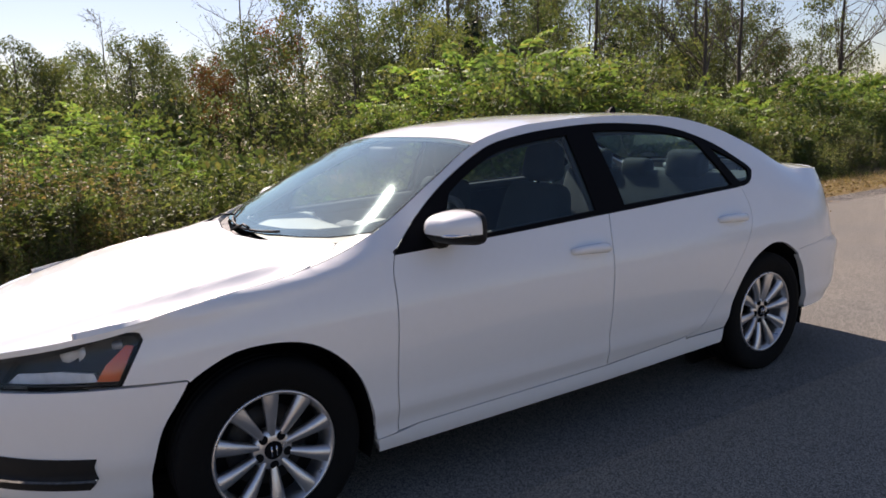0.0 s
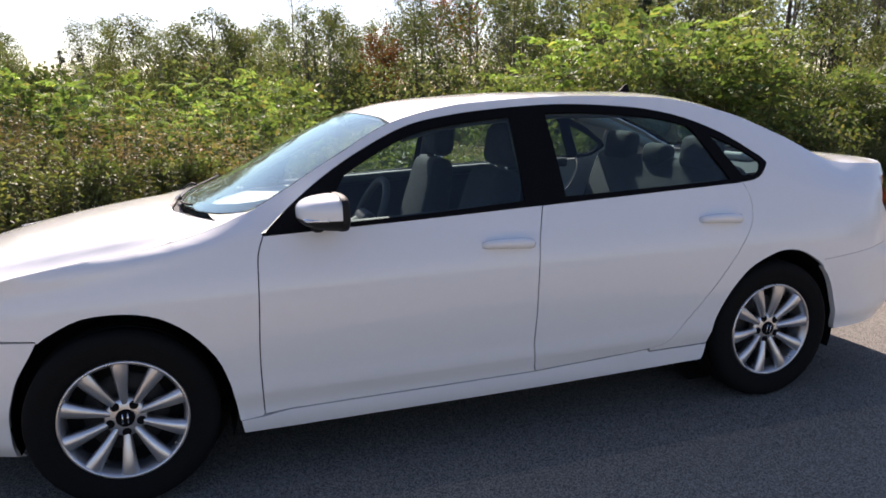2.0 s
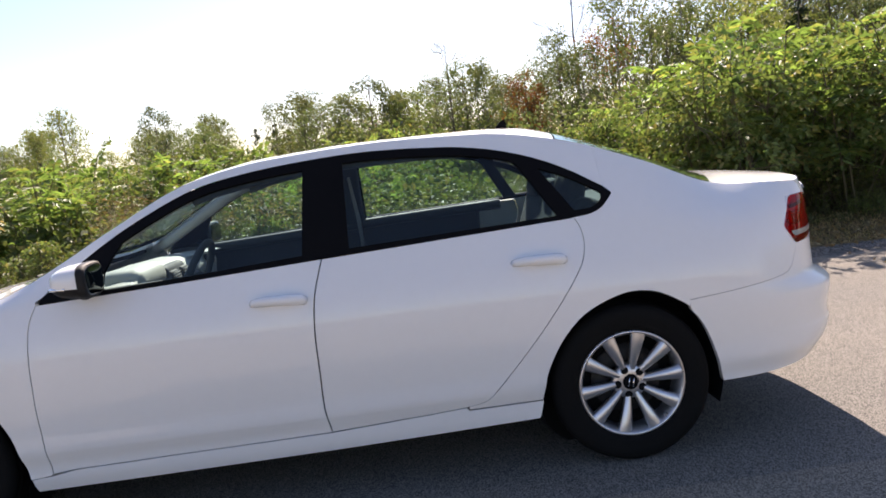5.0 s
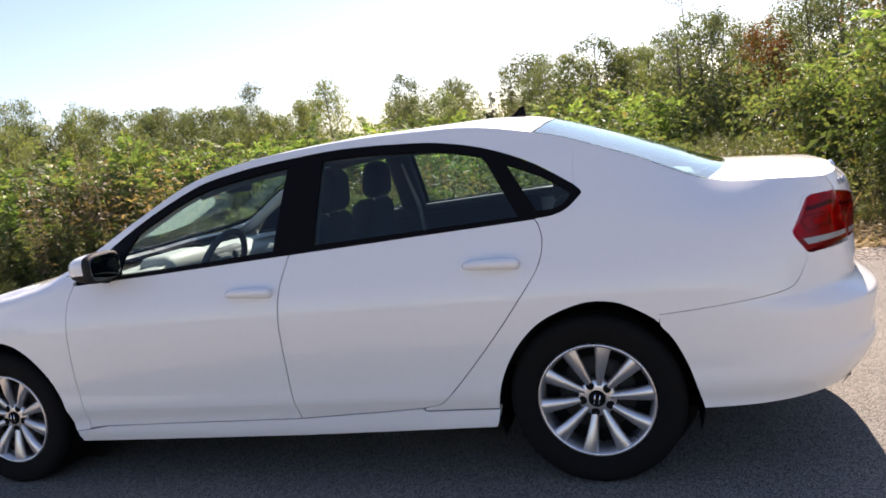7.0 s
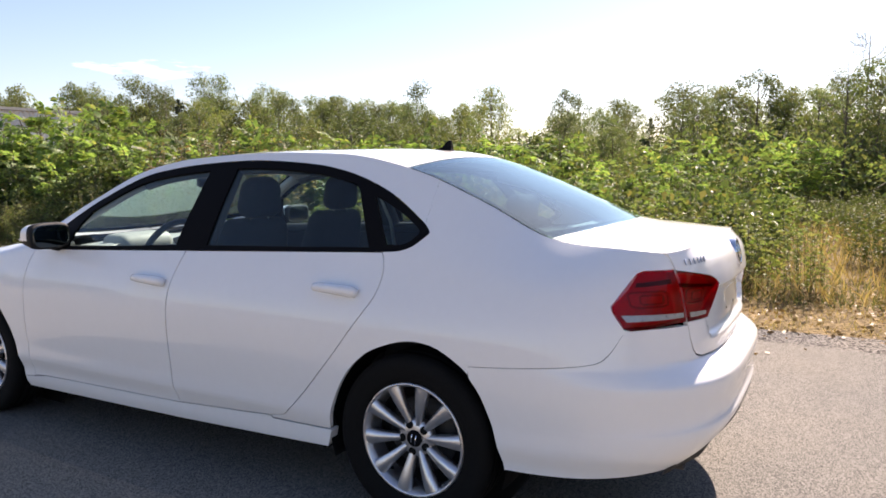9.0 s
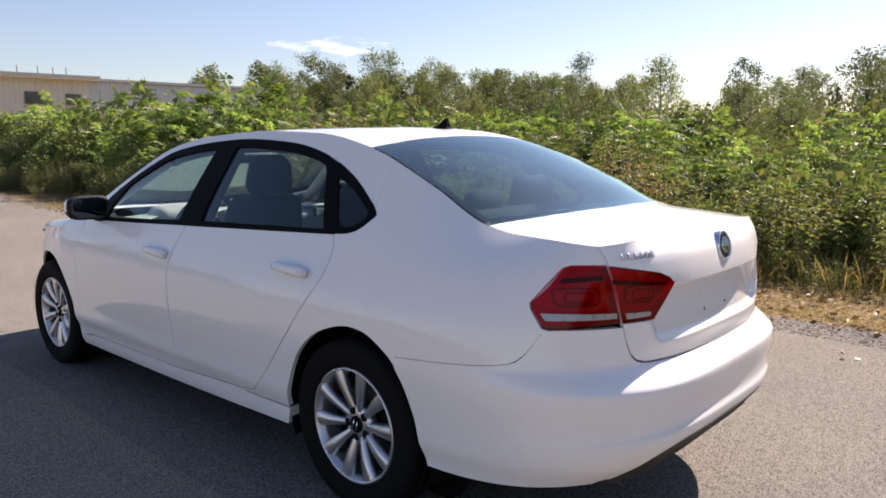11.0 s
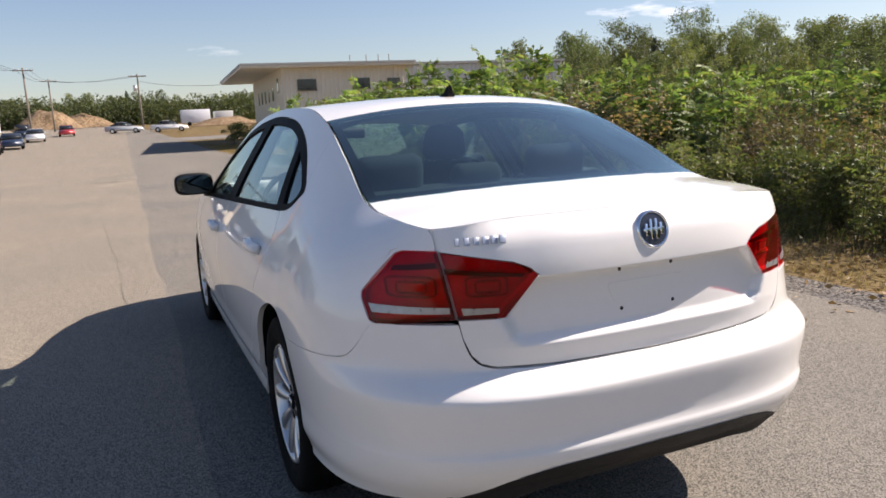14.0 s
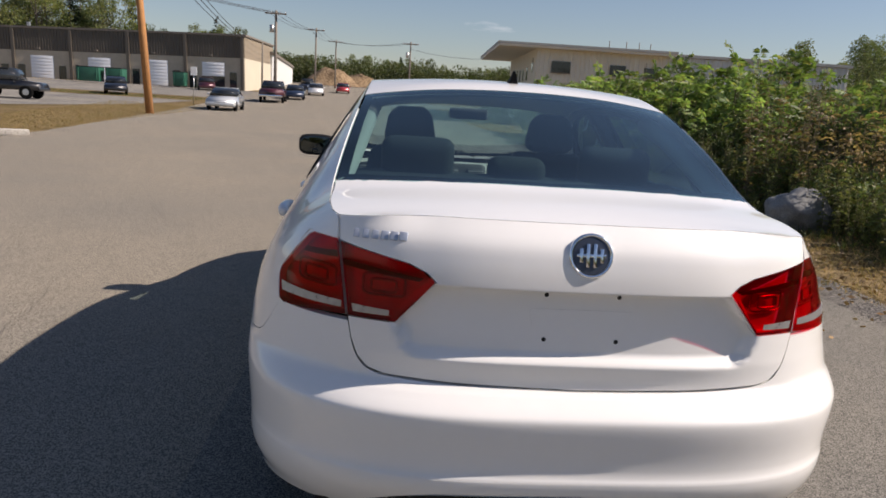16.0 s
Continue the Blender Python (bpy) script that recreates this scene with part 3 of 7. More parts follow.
    screen = [(0, 1.17), (0.25, 1.15), (0.45, 1.10), (0.6, 1.03), (0.70, 0.962), (0.737, 0.925)] + [(RAIL_X(y) - 0.004, y) for y in (0.85, 0.75, 0.65, 0.55, 0.45, 0.36)] + [(0.45, 0.352), (0.2, 0.372), (0, 0.376)]
    part("windscreen", panel(screen + [(-x, y) for x, y in screen[::-1] if x], at_top, 0.04, up, depth=0.006), M_SCREEN, car)
    cowl = [(0, 1.205), (0.25, 1.185), (0.5, 1.126), (0.665, 1.044), (0.70, 0.972), (0.6, 1.036), (0.45, 1.106), (0.25, 1.156), (0, 1.176)]
    bm1 = panel([(0.0005, 1.205)] + cowl[1:-1] + [(0.0005, 1.176)], lambda x, y: at_top(x, y) - Vector((0, 0, 0.022)), 0.04, up, gap=0.0)
    part("cowl_grille", joined([mirrored(bm1), bm1]), M_PLASTIC, car)
    edge_f = [(0, 0.37), (0.2, 0.366), (0.45, 0.346), (RAIL_X(0.345) - 0.002, 0.345)]
    edge_r = [(RAIL_X(-1.235) - 0.002, -1.235), (0.45, -1.255), (0.2, -1.27), (0, -1.272)]
    roof = edge_f + [(RAIL_X(y) - 0.002, y) for y in np.linspace(0.3, -1.2, 31)] + edge_r
    part("roof", panel(roof + [(-x, y) for x, y in roof[::-1] if x], at_top, 0.04, up), M_PAINT, car)
    back = [(0, -1.277), (0.2, -1.275), (0.45, -1.26), (RAIL_X(-1.24) - 0.006, -1.24)] + [(RAIL_X(y) - 0.006, y) for y in np.linspace(-1.3, -1.85, 12)] + [(0.626, -1.88), (0.5, -1.925), (0.3, -1.965), (0, -1.985)]
    part("rear_window", panel(back + [(-x, y) for x, y in back[::-1] if x], at_top, 0.04, up, depth=0.006), M_BACKLIGHT, car)

    def band(a, b):
        return part("window_band", panel(a + b[::-1], lambda x, y: at_top(x, y) - Vector((0, 0, 0.004)), 0.04, up, gap=0, depth=0), M_FRIT, car)
    for s in (1, -1):
        band([(s * x, y) for x, y in back[3:-4]], [(s * x * 0.945, y) for x, y in back[3:-4]])
    low = back[-4:]
    band([(x, y) for x, y in low] + [(-x, y) for x, y in low[::-1] if x], [(x * 0.95, y + 0.045) for x, y in low] + [(-x * 0.95, y + 0.045) for x, y in low[::-1] if x])
    top4 = back[:4]
    band([(-x, y) for x, y in top4[::-1] if x] + top4, [(-x * 0.97, y - 0.035) for x, y in top4[::-1] if x] + [(x * 0.97, y - 0.035) for x, y in top4])

    foot = screen[:6]
    band([(-x, y) for x, y in foot[::-1] if x] + foot, [(-x * 0.96, y - 0.075) for x, y in foot[::-1] if x] + [(x * 0.96, y - 0.075) for x, y in foot])
    for s in (1, -1):
        band([(s * x, y) for x, y in screen[5:12]], [(s * x * 0.97, y) for x, y in screen[5:12]])

    # boot lid: top and rear face
    def crease(x):
        z = 1.05
        for _ in range(12):
            z = 0.5 * z + 0.5 * at_top(x, tail_y(x, z)).z
        return z
    deck_r = [(x, tail_y(x, crease(x))) for x in (0.592, 0.54, 0.49, 0.43, 0.36, 0.28, 0.18, 0.09, 0)]
    deck = [(0, -1.975), (0.3, -1.955), (0.5, -1.915), (0.63, -1.872)] + [(min(RAIL_X(y) - 0.002, 0.63), y) for y in np.linspace(-1.92, deck_r[0][1] + 0.03, 9)] + deck_r
    part("boot_lid_top", panel(deck + [(-x, y) for x, y in deck[::-1] if x], at_top, 0.035, up, gap=0.0, depth=0.012), M_PAINT, car)
    recess = [(-0.362, 0.912), (0.362, 0.912), (0.452, 0.812), (0.405, 0.724), (-0.405, 0.724), (-0.452, 0.812)]

    def depth_at(x, z):
        d = 1.0
        for (ax, az), (bx, bz) in zip(recess, recess[1:] + recess[:1]):
            e = math.hypot(bx - ax, bz - az)
            away = -((bx - ax) * (z - az) - (bz - az) * (x - ax)) / e
            d = min(d, away * (0.25 if az == bz < 0.8 else 0.8 if min(az, bz) < 0.8 else 1.0))
        k = min(max(d / 0.008, 0), 1)
        return max(-2.383 - 0.075 * (0.905 - z) - TAIL_Y(z), 0) * k * k * (3 - 2 * k)

    def at_lid(x, z):
        return Vector((x, tail_y(x, z) + depth_at(x, z), z))
    face = [(0, crease(0))] + [(x, crease(x)) for x in (0.09, 0.18, 0.28, 0.36, 0.43, 0.49, 0.54, 0.592)] + LAMP_IN + [(0.553, 0.76), (0.535, 0.715), (0.51, 0.69), (0.47, 0.678), (0.3, 0.669), (0, 0.664)]
    part("boot_lid_face", panel(face + [(-x, z) for x, z in face[::-1] if x], at_lid, 0.016, (0, -1, 0), gap=0.0015, depth=0.02,
                                cuts=((), (0.902, 0.906, 0.9085, 0.911, 0.9125, 0.916, 0.722, 0.727, 0.733, 0.739, 0.745, 0.751, 0.757))), M_PAINT, car)
    part("plate_pressing", panel([(-0.122, 0.861), (0.122, 0.861), (0.129, 0.855), (0.119, 0.817), (0.110, 0.811), (-0.110, 0.811), (-0.119, 0.817), (-0.129, 0.855)], lambda x, z: at_lid(x, z) - Vector((0, 0.0018, 0)), 0.03, (0, -1, 0), gap=0, depth=0.0018), M_PAINT, car)
    for x in (-0.089, 0.089):
        for z in (0.905 - 0.01, 0.786):
            p = at_lid(x, z)
            part("plate_screw_hole", lathe([(-0.0015, 0.0), (-0.0015, 0.0035), (0.0, 0.0055), (0.004, 0.0055)], 14, "y"), M_PLASTIC, car).location = p - Vector((0, 0.0005, 0))

    # the body's edge under the lid's shut line
    both("boot_jamb", panel([(-0.612, 0.985), (-0.612, 1.032), (-0.575, 1.04), (-0.578, 0.985)], lambda x, z: at_corner(x, z) + Vector((0, 0.009, -0.002)), 0.02, (0, -1, 0), gap=0, depth=0), M_PAINT, car)

    # tail lamps
    for poly, name in ((LAMP_OUT, "tail_lamp"), (LAMP_IN, "boot_lid_lamp")):
        for s in (-1, 1):
            flip = [(s * x, z) for x, z in poly]
            skin = at_corner if name == "tail_lamp" else at_tail
            lens = part(name, panel(flip, skin, 0.02, (0, -1, 0), gap=0.0015, depth=0), M_RED, car, "red tail lamp lens with a clear strip")

            def behind(dy):
                def f(x, z):
                    p = skin(x, z)
                    n = Vector((-s * 0.35 if name == "tail_lamp" else 0, 1, 0)).normalized()
                    return p + n * dy
                return f
            part("lamp_reflector", panel(flip, behind(0.035), 0.03, (0, -1, 0), gap=0.004, depth=-0.024), M_LAMPBOX, lens)
            wall = bmesh.new()
            rims = [[wall.verts.new(f(x, z)) for x, z in flip] for f in (behind(0.0004), behind(0.05))]
            for k in range(len(flip)):
                j = (k + 1) % len(flip)
                wall.faces.new((rims[0][k], rims[0][j], rims[1][j], rims[1][k]))
            wall.faces.new(rims[1])
            part("lamp_housing", wall, M_LAMPBOX, lens)
            za, zb = (0.829, 0.845) if name == "tail_lamp" else (0.826, 0.839)
            x0, x1 = (0.578, 0.74) if name == "tail_lamp" else (0.462, 0.548)
            part("clear_strip", panel([(s * x0, za), (s * x1, za - 0.002), (s * (x1 + 0.004), zb + 0.004), (s * x0, zb)], lambda x, z: skin(x, z) - Vector((-s * 0.0012, 0.0018, 0)), 0.02, (0, -1, 0), gap=0, depth=0.001), M_LAMPWHITE, lens)
            ring_x = 0.655 if name == "tail_lamp" else 0.478
            for rx, rz, dy in ((0.050, 0.026, 0.026), (0.030, 0.015, 0.02)):
                ring = [behind(dy)(s * ring_x + rx * max(-1, min(1, 1.25 * math.cos(a))), 0.892 + rz * max(-1, min(1, 1.25 * math.sin(a)))) for a in np.linspace(0, 2 * math.pi, 33)]
                part("light_guide", tube(ring, 0.0035, 6, cap=False), M_LAMPWHITE, lens)
            bar = [(0.580, 0.944), (0.578, 0.930), (0.395, 0.913), (0.385, 0.921)] if name == "boot_lid_lamp" else [(0.600, 0.960), (0.598, 0.944), (0.690, 0.936), (0.682, 0.950)]
            part("lamp_bar", panel([(s * x, z) for x, z in bar], behind(0.012), 0.02, (0, -1, 0), gap=0, depth=0.004), M_LAMPTRIM, lens)

    # bumpers
    def bumper(sign, arch_y, z_low, z_top, nq, nz, rows=()):
        y0 = Y_NOSE if sign > 0 else Y_TAIL
        end, wide = (NOSE_Y, nose_half) if sign > 0 else (TAIL_Y, tail_half)

        def at(u, v):
            q = 2 * u - 1
            k = 1 - abs(q)
            kk = k ** 0.85
            # the height runs between two edges that change round the corner
            def spot(z):
                n = N_NOSE if sign > 0 else tail_power(z)
                ln = abs(end(z) - y0)
                u0 = min(abs(arch_y(z) - y0) / ln, 0.999)
                al = math.asin(u0 ** (n / 2))
                al = al + (math.pi / 2 - al) * kk
                return math.copysign(wide(z) * max(math.cos(al), 0) ** (2 / n), q), y0 + math.copysign(1, sign) * ln * math.sin(al) ** (2 / n)
            hi = 0.66
            for _ in range(14):
                hi = 0.5 * hi + 0.5 * z_top(*spot(hi))
            x = spot(0.4)[0]
            lo = z_low(abs(x))
            z = lo + (hi - lo) * v
            if rows:
                k = round(v * nz)
                m = len(rows)
                z = lo + (rows[0] - lo) * k / 6 if k < 6 else rows[k - 6] if k < 6 + m else rows[-1] + (hi - rows[-1]) * (k - 5 - m) / (nz - 5 - m)
            x, y = spot(z)
            return (x, y, z)
        bm = grid_sheet(nq, nz, at, flip=sign > 0)
        rim = [e for e in bm.edges if e.is_boundary]
        new_edges = bmesh.ops.extrude_edge_only(bm, edges=rim)
        bm.normal_update()
        for v in new_edges["geom"]:
            if isinstance(v, bmesh.types.BMVert):
                v.co += Vector((-0.03 * (1 if v.co.x > 0 else -1) * (1 if abs(v.co.x) > 0.7 else 0), -0.03 * sign if abs(v.co.x) <= 0.7 else 0, 0))
        for f in bm.faces:
            f.smooth = True
        for e in rim:
            e.smooth = False
        bmesh.ops.recalc_face_normals(bm, faces=bm.faces[:])
        return bm
    rear_arch = curve([(0.25, -1.785), (0.285, -1.782), (0.34, -1.77), (0.45, -1.741), (0.56, -1.694), (0.617, -1.656), (0.65, -1.656), (0.9, -1.656)])
    edge_z = curve([(0, 0.66), (0.3, 0.665), (0.47, 0.674), (0.51, 0.686), (0.535, 0.711), (0.553, 0.758), (0.559, 0.79), (0.5655, 0.811), (0.65, 0.8035), (0.72, 0.7985), (0.76, 0.7985)])

    CREASES = (0.415, 0.428, 0.438, 0.444, 0.448, 0.455, 0.462, 0.48, 0.51, 0.54, 0.575, 0.592, 0.602, 0.607, 0.612, 0.617, 0.622, 0.630, 0.638, 0.646)

    def rear_top(x, y):
        return min(seam_z(y), edge_z(abs(x)))
    rear_low = curve([(0, 0.405), (0.3, 0.40), (0.45, 0.375), (0.55, 0.335), (0.63, 0.305), (0.72, 0.30), (0.9, 0.283)])
    part("rear_bumper", bumper(-1, rear_arch, rear_low, rear_top, 280, 36, CREASES), M_PAINT, car)

    def valance(u, v):
        x = (2 * u - 1) * 0.63
        hi = rear_low(abs(x)) + 0.004
        z = hi - (0.030 + 0.062 / (1 + math.exp((abs(x) - 0.50) / 0.03))) * (1 - v)
        return (x, tail_y(x, max(z, 0.33)) - 0.003 + 0.02 * (1 - v) + 0.02 * (abs(x) / 0.63) ** 6, z)
    part("rear_valance", grid_sheet(40, 5, valance), M_PLASTIC, car, "black lower edge of the rear bumper")
    for x in (-0.50, -0.42):
        part("exhaust_pipe", lathe([(0.0, 0.022), (-0.09, 0.022), (-0.09, 0.026), (0.10, 0.026)], 20, "y"), M_ALLOY_DARK, car).location = (x, -2.235, 0.288)
    front_arch = curve([(0.15, 1.786), (0.287, 1.786), (0.459, 1.75), (0.592, 1.676), (0.63, 1.656), (0.9, 1.65)])
    def front_top(x, y):
        return 0.628
    front_low = curve([(0, 0.18), (0.5, 0.17), (0.9, 0.175)])
    part("front_bumper", bumper(1, front_arch, front_low, front_top, 90, 18), M_PAINT, car)

    def ahead(d):
        return lambda x, z: at_nose(x, z) + Vector((0, d, 0))
    for s in (-1, 1):
        duct = [(0.36, 0.435), (0.70, 0.402), (0.685, 0.33), (0.66, 0.288), (0.36, 0.30)]
        og = part("lower_grille", panel([(s * x, z) for x, z in duct], lambda x, z: at_nose(x, z) + Vector((s * 0.003, 0.003, 0)), 0.03, (0, 1, 0), gap=0, depth=0.002), M_PLASTIC, car)
        part("chrome_strip", panel([(s * x, z) for x, z in ((0.36, 0.352), (0.685, 0.330), (0.682, 0.320), (0.36, 0.342))], lambda x, z: at_nose(x, z) + Vector((s * 0.01, 0.012, 0)), 0.03, (0, 1, 0), gap=0, depth=0.012), M_CHROME, og)
    part("centre_grille", panel([(-0.35, 0.435), (0.35, 0.435), (0.35, 0.30), (-0.35, 0.30)], ahead(0.004), 0.04, (0, 1, 0), gap=0, depth=0.002), M_PLASTIC, car)
    grille = part("radiator_grille", panel([(-0.5, 0.632), (0.5, 0.632), (0.52, 0.735), (0, 0.74), (-0.52, 0.735)], ahead(-0.02), 0.04, (0, 1, 0), gap=0.002), M_PLASTIC, car)
    for z in (0.655, 0.685, 0.715):
        part("grille_bar", panel([(-0.5, z), (0.5, z), (0.5, z + 0.009), (-0.5, z + 0.009)], ahead(-0.006), 0.04, (0, 1, 0), gap=0, depth=0.012), M_CHROME, grille)

    # head lamps
    lamp = [(1.85, 0.634), (1.808, 0.71), (1.772, 0.766), (1.770, 0.782), (1.776, 0.792), (1.79, 0.797), (1.87, 0.800), (1.96, 0.794), (2.08, 0.775), (2.15, 0.760), (2.19, 0.745), (2.20, 0.636)]
    for s in (-1, 1):
        def on(dx, dy):
            def f(y, z):
                p = at_side(y, z) + Vector((dx, -dy, 0))
                return Vector((-s * p.x, p.y, p.z)) if s > 0 else p
            return f
        way = (s, 0.4, 0)
        head = part("head_lamp", panel(lamp, on(0, 0), 0.025, way, gap=0.002, depth=0.015), M_CLEAR, car, "clear head lamp lens over dark housing")
        part("lamp_housing", panel(lamp, on(0.05, 0.035), 0.03, way, gap=0.001, depth=-0.05), M_LAMPDARK, head)
        part("lamp_rim", joined([panel([lamp[k], lamp[(k + 1) % len(lamp)], (0.93 * lamp[(k + 1) % len(lamp)][0] + 0.07 * 1.98, 0.93 * lamp[(k + 1) % len(lamp)][1] + 0.07 * 0.71), (0.93 * lamp[k][0] + 0.07 * 1.98, 0.93 * lamp[k][1] + 0.07 * 0.71)], on(0.004, 0.003), 0.03, way, gap=0, depth=0) for k in range(len(lamp))]), M_SEAL, head)
        part("side_reflector", panel([(1.855, 0.648), (1.80, 0.755), (1.822, 0.758), (1.885, 0.70), (1.915, 0.652)], on(0.016, 0.008), 0.02, way, gap=0, depth=0.01), M_AMBER, head, "amber side reflector")
        part("low_reflector", panel([(1.92, 0.645), (1.93, 0.672), (2.02, 0.682), (2.13, 0.676), (2.16, 0.646)], on(0.03, 0.02), 0.02, way, gap=0, depth=0.02), M_LAMPBOX, head)
        bowl = part("projector", lathe([(0.05, 0.001), (0.045, 0.02), (0.03, 0.03), (0.0, 0.034), (0.0, 0.044), (-0.02, 0.044)], 24, "y"), M_LAMPBOX, head)
        q = on(0.07, 0.05)(1.99, 0.725)
        bowl.location = q
        part("turn_bulb", lathe([(0.03, 0.001), (0.028, 0.012), (0.0, 0.016)], 16, "y"), M_LAMPWHITE, head).location = on(0.04, 0.02)(1.84, 0.755)

    # side glass and its black surround
    top = [p for p in WINDOW_TOP]

    def offset_top(y, d):
        ys = [p[0] for p in top]
        return float(np.interp(y, ys, [p[1] for p in top])) - d
    gf_top = [(y, offset_top(y, 0.036 + 0.02 * max(0, y - 0.2))) for y in np.linspace(-0.17, 0.56, 16)]
    glass_f = [(-0.150, 1.006), (-0.17, gf_top[0][1])] + gf_top[1:] + [(0.605, 1.075), (0.625, 1.03), (0.625, 0.968), (0.28, 0.983)]
    gr_top = [(y, offset_top(y, 0.034)) for y in np.linspace(-0.335, -1.03, 16)]
    glass_r = [(-0.335, 1.012)] + gr_top + [(-1.055, 1.25), (-1.178, 1.036), (-0.76, 1.024)]
    glass_q = rounded([(-1.135, 1.232), (-1.25, 1.183), (-1.352, 1.122), (-1.376, 1.098), (-1.352, 1.066), (-1.315, 1.05)], 3) + [(-1.25, 1.048)]
    shade = lambda y, z: at_side(y, z) + Vector((0.008, 0, 0))
    both("front_side_window", panel(glass_f, shade, 0.05, left, gap=0, depth=0.004), M_GLASS, car)
    both("rear_side_window", panel(glass_r, shade, 0.05, left, gap=0, depth=0.004), M_GLASS, car)
    both("quarter_window", panel(glass_q, shade, 0.05, left, gap=0, depth=0.004), M_GLASS, car)
    cover = lambda y, z: at_side(y, z) - Vector((0.002, 0, 0))

    def piece(poly):
        return panel(poly, cover, 0.04, left, gap=0, depth=0.012)
    head_f = piece([(y, offset_top(y, 0.001)) for y in np.linspace(-0.17, 0.56, 16)] + gf_top[::-1])
    sail = piece([(0.625, 0.966), (0.625, 1.03), (0.605, 1.075), gf_top[-1]] + [(y, offset_top(y, 0.001)) for y in np.linspace(0.56, 0.87, 10)] + [(0.872, 0.9475)])
    head_r = piece([(y, offset_top(y, 0.001)) for y in np.linspace(-0.335, -1.03, 16)] + gr_top[::-1])
    belt_f = piece([(0.872, 0.9445), (0.28, 0.9665), (-0.15, 0.987), (-0.15, 1.006), (0.28, 0.983), (0.625, 0.968), (0.872, 0.955)])
    belt_r = piece([(-0.335, 0.992), (-0.76, 1.0065), (-1.178, 1.021), (-1.178, 1.036), (-0.76, 1.024), (-0.335, 1.012)])
    both("front_window_frame", joined([head_f, sail, belt_f]), M_SEAL, car)
    both("rear_window_frame", joined([head_r, belt_r]), M_SEAL, car)
    both("centre_pillar_cover", piece([(-0.15, 0.987), (-0.15, 1.006), (-0.17, gf_top[0][1]), (-0.17, offset_top(-0.17, 0.001)), (-0.25, offset_top(-0.25, 0.001)), (-0.335, offset_top(-0.335, 0.001)), gr_top[0], (-0.335, 1.012), (-0.335, 0.992)]), M_SEAL, car)
    bar = [(-1.178, 1.021), (-1.178, 1.036), (-1.055, 1.25), (-1.03, gr_top[-1][1]), (-1.03, offset_top(-1.03, 0.001)), (-1.135, offset_top(-1.135, 0.001)), (-1.135, 1.232), (-1.25, 1.048), (-1.25, 1.0235)]
    rim = [(-1.25, 1.0235)] + [(y, z + 0.001) for y, z in WINDOW_REAR[1:]] + [(y, offset_top(y, 0.001)) for y in np.linspace(-1.36, -1.135, 9)] + [glass_q[0]] + glass_q[1:]
    both("quarter_window_frame", joined([piece(bar), piece(rim)]), M_SEAL, car)

    # door handles
    for y, z in ((-0.045, 0.847), (-1.068, 0.872)):
        base = at_side(y, z)
        nrm = Vector((-1, 0, 0.42)).normalized()
        pts = [base + Vector((0, dy, dz)) + nrm * h for dy, dz, h in ((0.102, 0.006, -0.004), (0.090, 0.004, 0.012), (0.055, 0.003, 0.023), (0, 0.0, 0.027), (-0.055, -0.002, 0.025), (-0.088, -0.004, 0.019), (-0.102, -0.005, 0.002))]
        grip = tube(pts, [0.012, 0.0160, 0.0185, 0.0200, 0.0215, 0.0215, 0.017], 14)
        cup = panel([(y + 0.07 * math.cos(a), z - 0.008 + 0.028 * math.sin(a)) for a in np.linspace(0, 2 * math.pi, 21)[:-1]], lambda a, b: at_side(a, b) + Vector((-0.0015, 0, 0)), 0.02, left, gap=0, depth=0.001)
        both("door_handle", grip, M_PAINT, car)
        both("handle_cup", cup, M_PAINT, car)

    # mirrors
    def cap(u, v):
        a, b = 2 * math.pi * u, math.pi * (v - 0.5)
        cx, cy, cz = math.cos(b) * math.cos(a), math.cos(b) * math.sin(a), math.sin(b)
        e = lambda t, p: math.copysign(abs(t) ** p, t)
        y = 0.085 * e(cy, 0.7)
        if y < -0.055:
            y = -0.055
        return (0.112 * e(cx, 0.68) * (1 - 0.18 * (y + 0.055) / 0.14), y + 0.0175 * e(cx, 0.68), 0.062 * e(cz, 0.72) * (1 - 0.25 * (y + 0.055) / 0.14))
    for s in (-1, 1):
        cen = Vector((s * 0.918, 0.675, 1.028))
        body = grid_sheet(28, 18, cap, closed_u=True)
        bmesh.ops.recalc_face_normals(body, faces=body.faces[:])
        lower = body.copy()
        for bm, no in ((body, 1), (lower, -1)):
            bmesh.ops.bisect_plane(bm, geom=bm.verts[:] + bm.edges[:] + bm.faces[:], plane_co=(0, 0, -0.016), plane_no=(0, 0, no), clear_inner=True)
        for bm in (body, lower):
            if s > 0:
                for v in bm.verts:
                    v.co.x = -v.co.x
                bmesh.ops.reverse_faces(bm, faces=bm.faces[:])
        mir = part("door_mirror", body, M_PAINT, car, "white door mirror cap")
        mir.location, mir.scale = cen, (1.06, 1.06, 1.10)
        part("mirror_underside", lower, M_PLASTIC, mir)
        for name, w, h, deep, y, m in (("mirror_glass", 0.184, 0.100, 0.003, -0.063, M_MIRROR), ("mirror_bezel", 0.208, 0.118, 0.014, -0.050, M_PLASTIC)):
            plate = lathe([(-deep, 0.0), (-deep, 0.90), (-0.6 * deep, 0.985), (0.0, 1.0), (deep, 1.0)], 40, "y")
            for v in plate.verts:
                r, a = math.hypot(v.co.x, v.co.z), math.atan2(v.co.z, v.co.x)
                v.co.x, v.co.z = [q / 2 * r * math.copysign(abs(c) ** 0.55, c) for q, c in ((w, math.cos(a)), (h, math.sin(a)))]
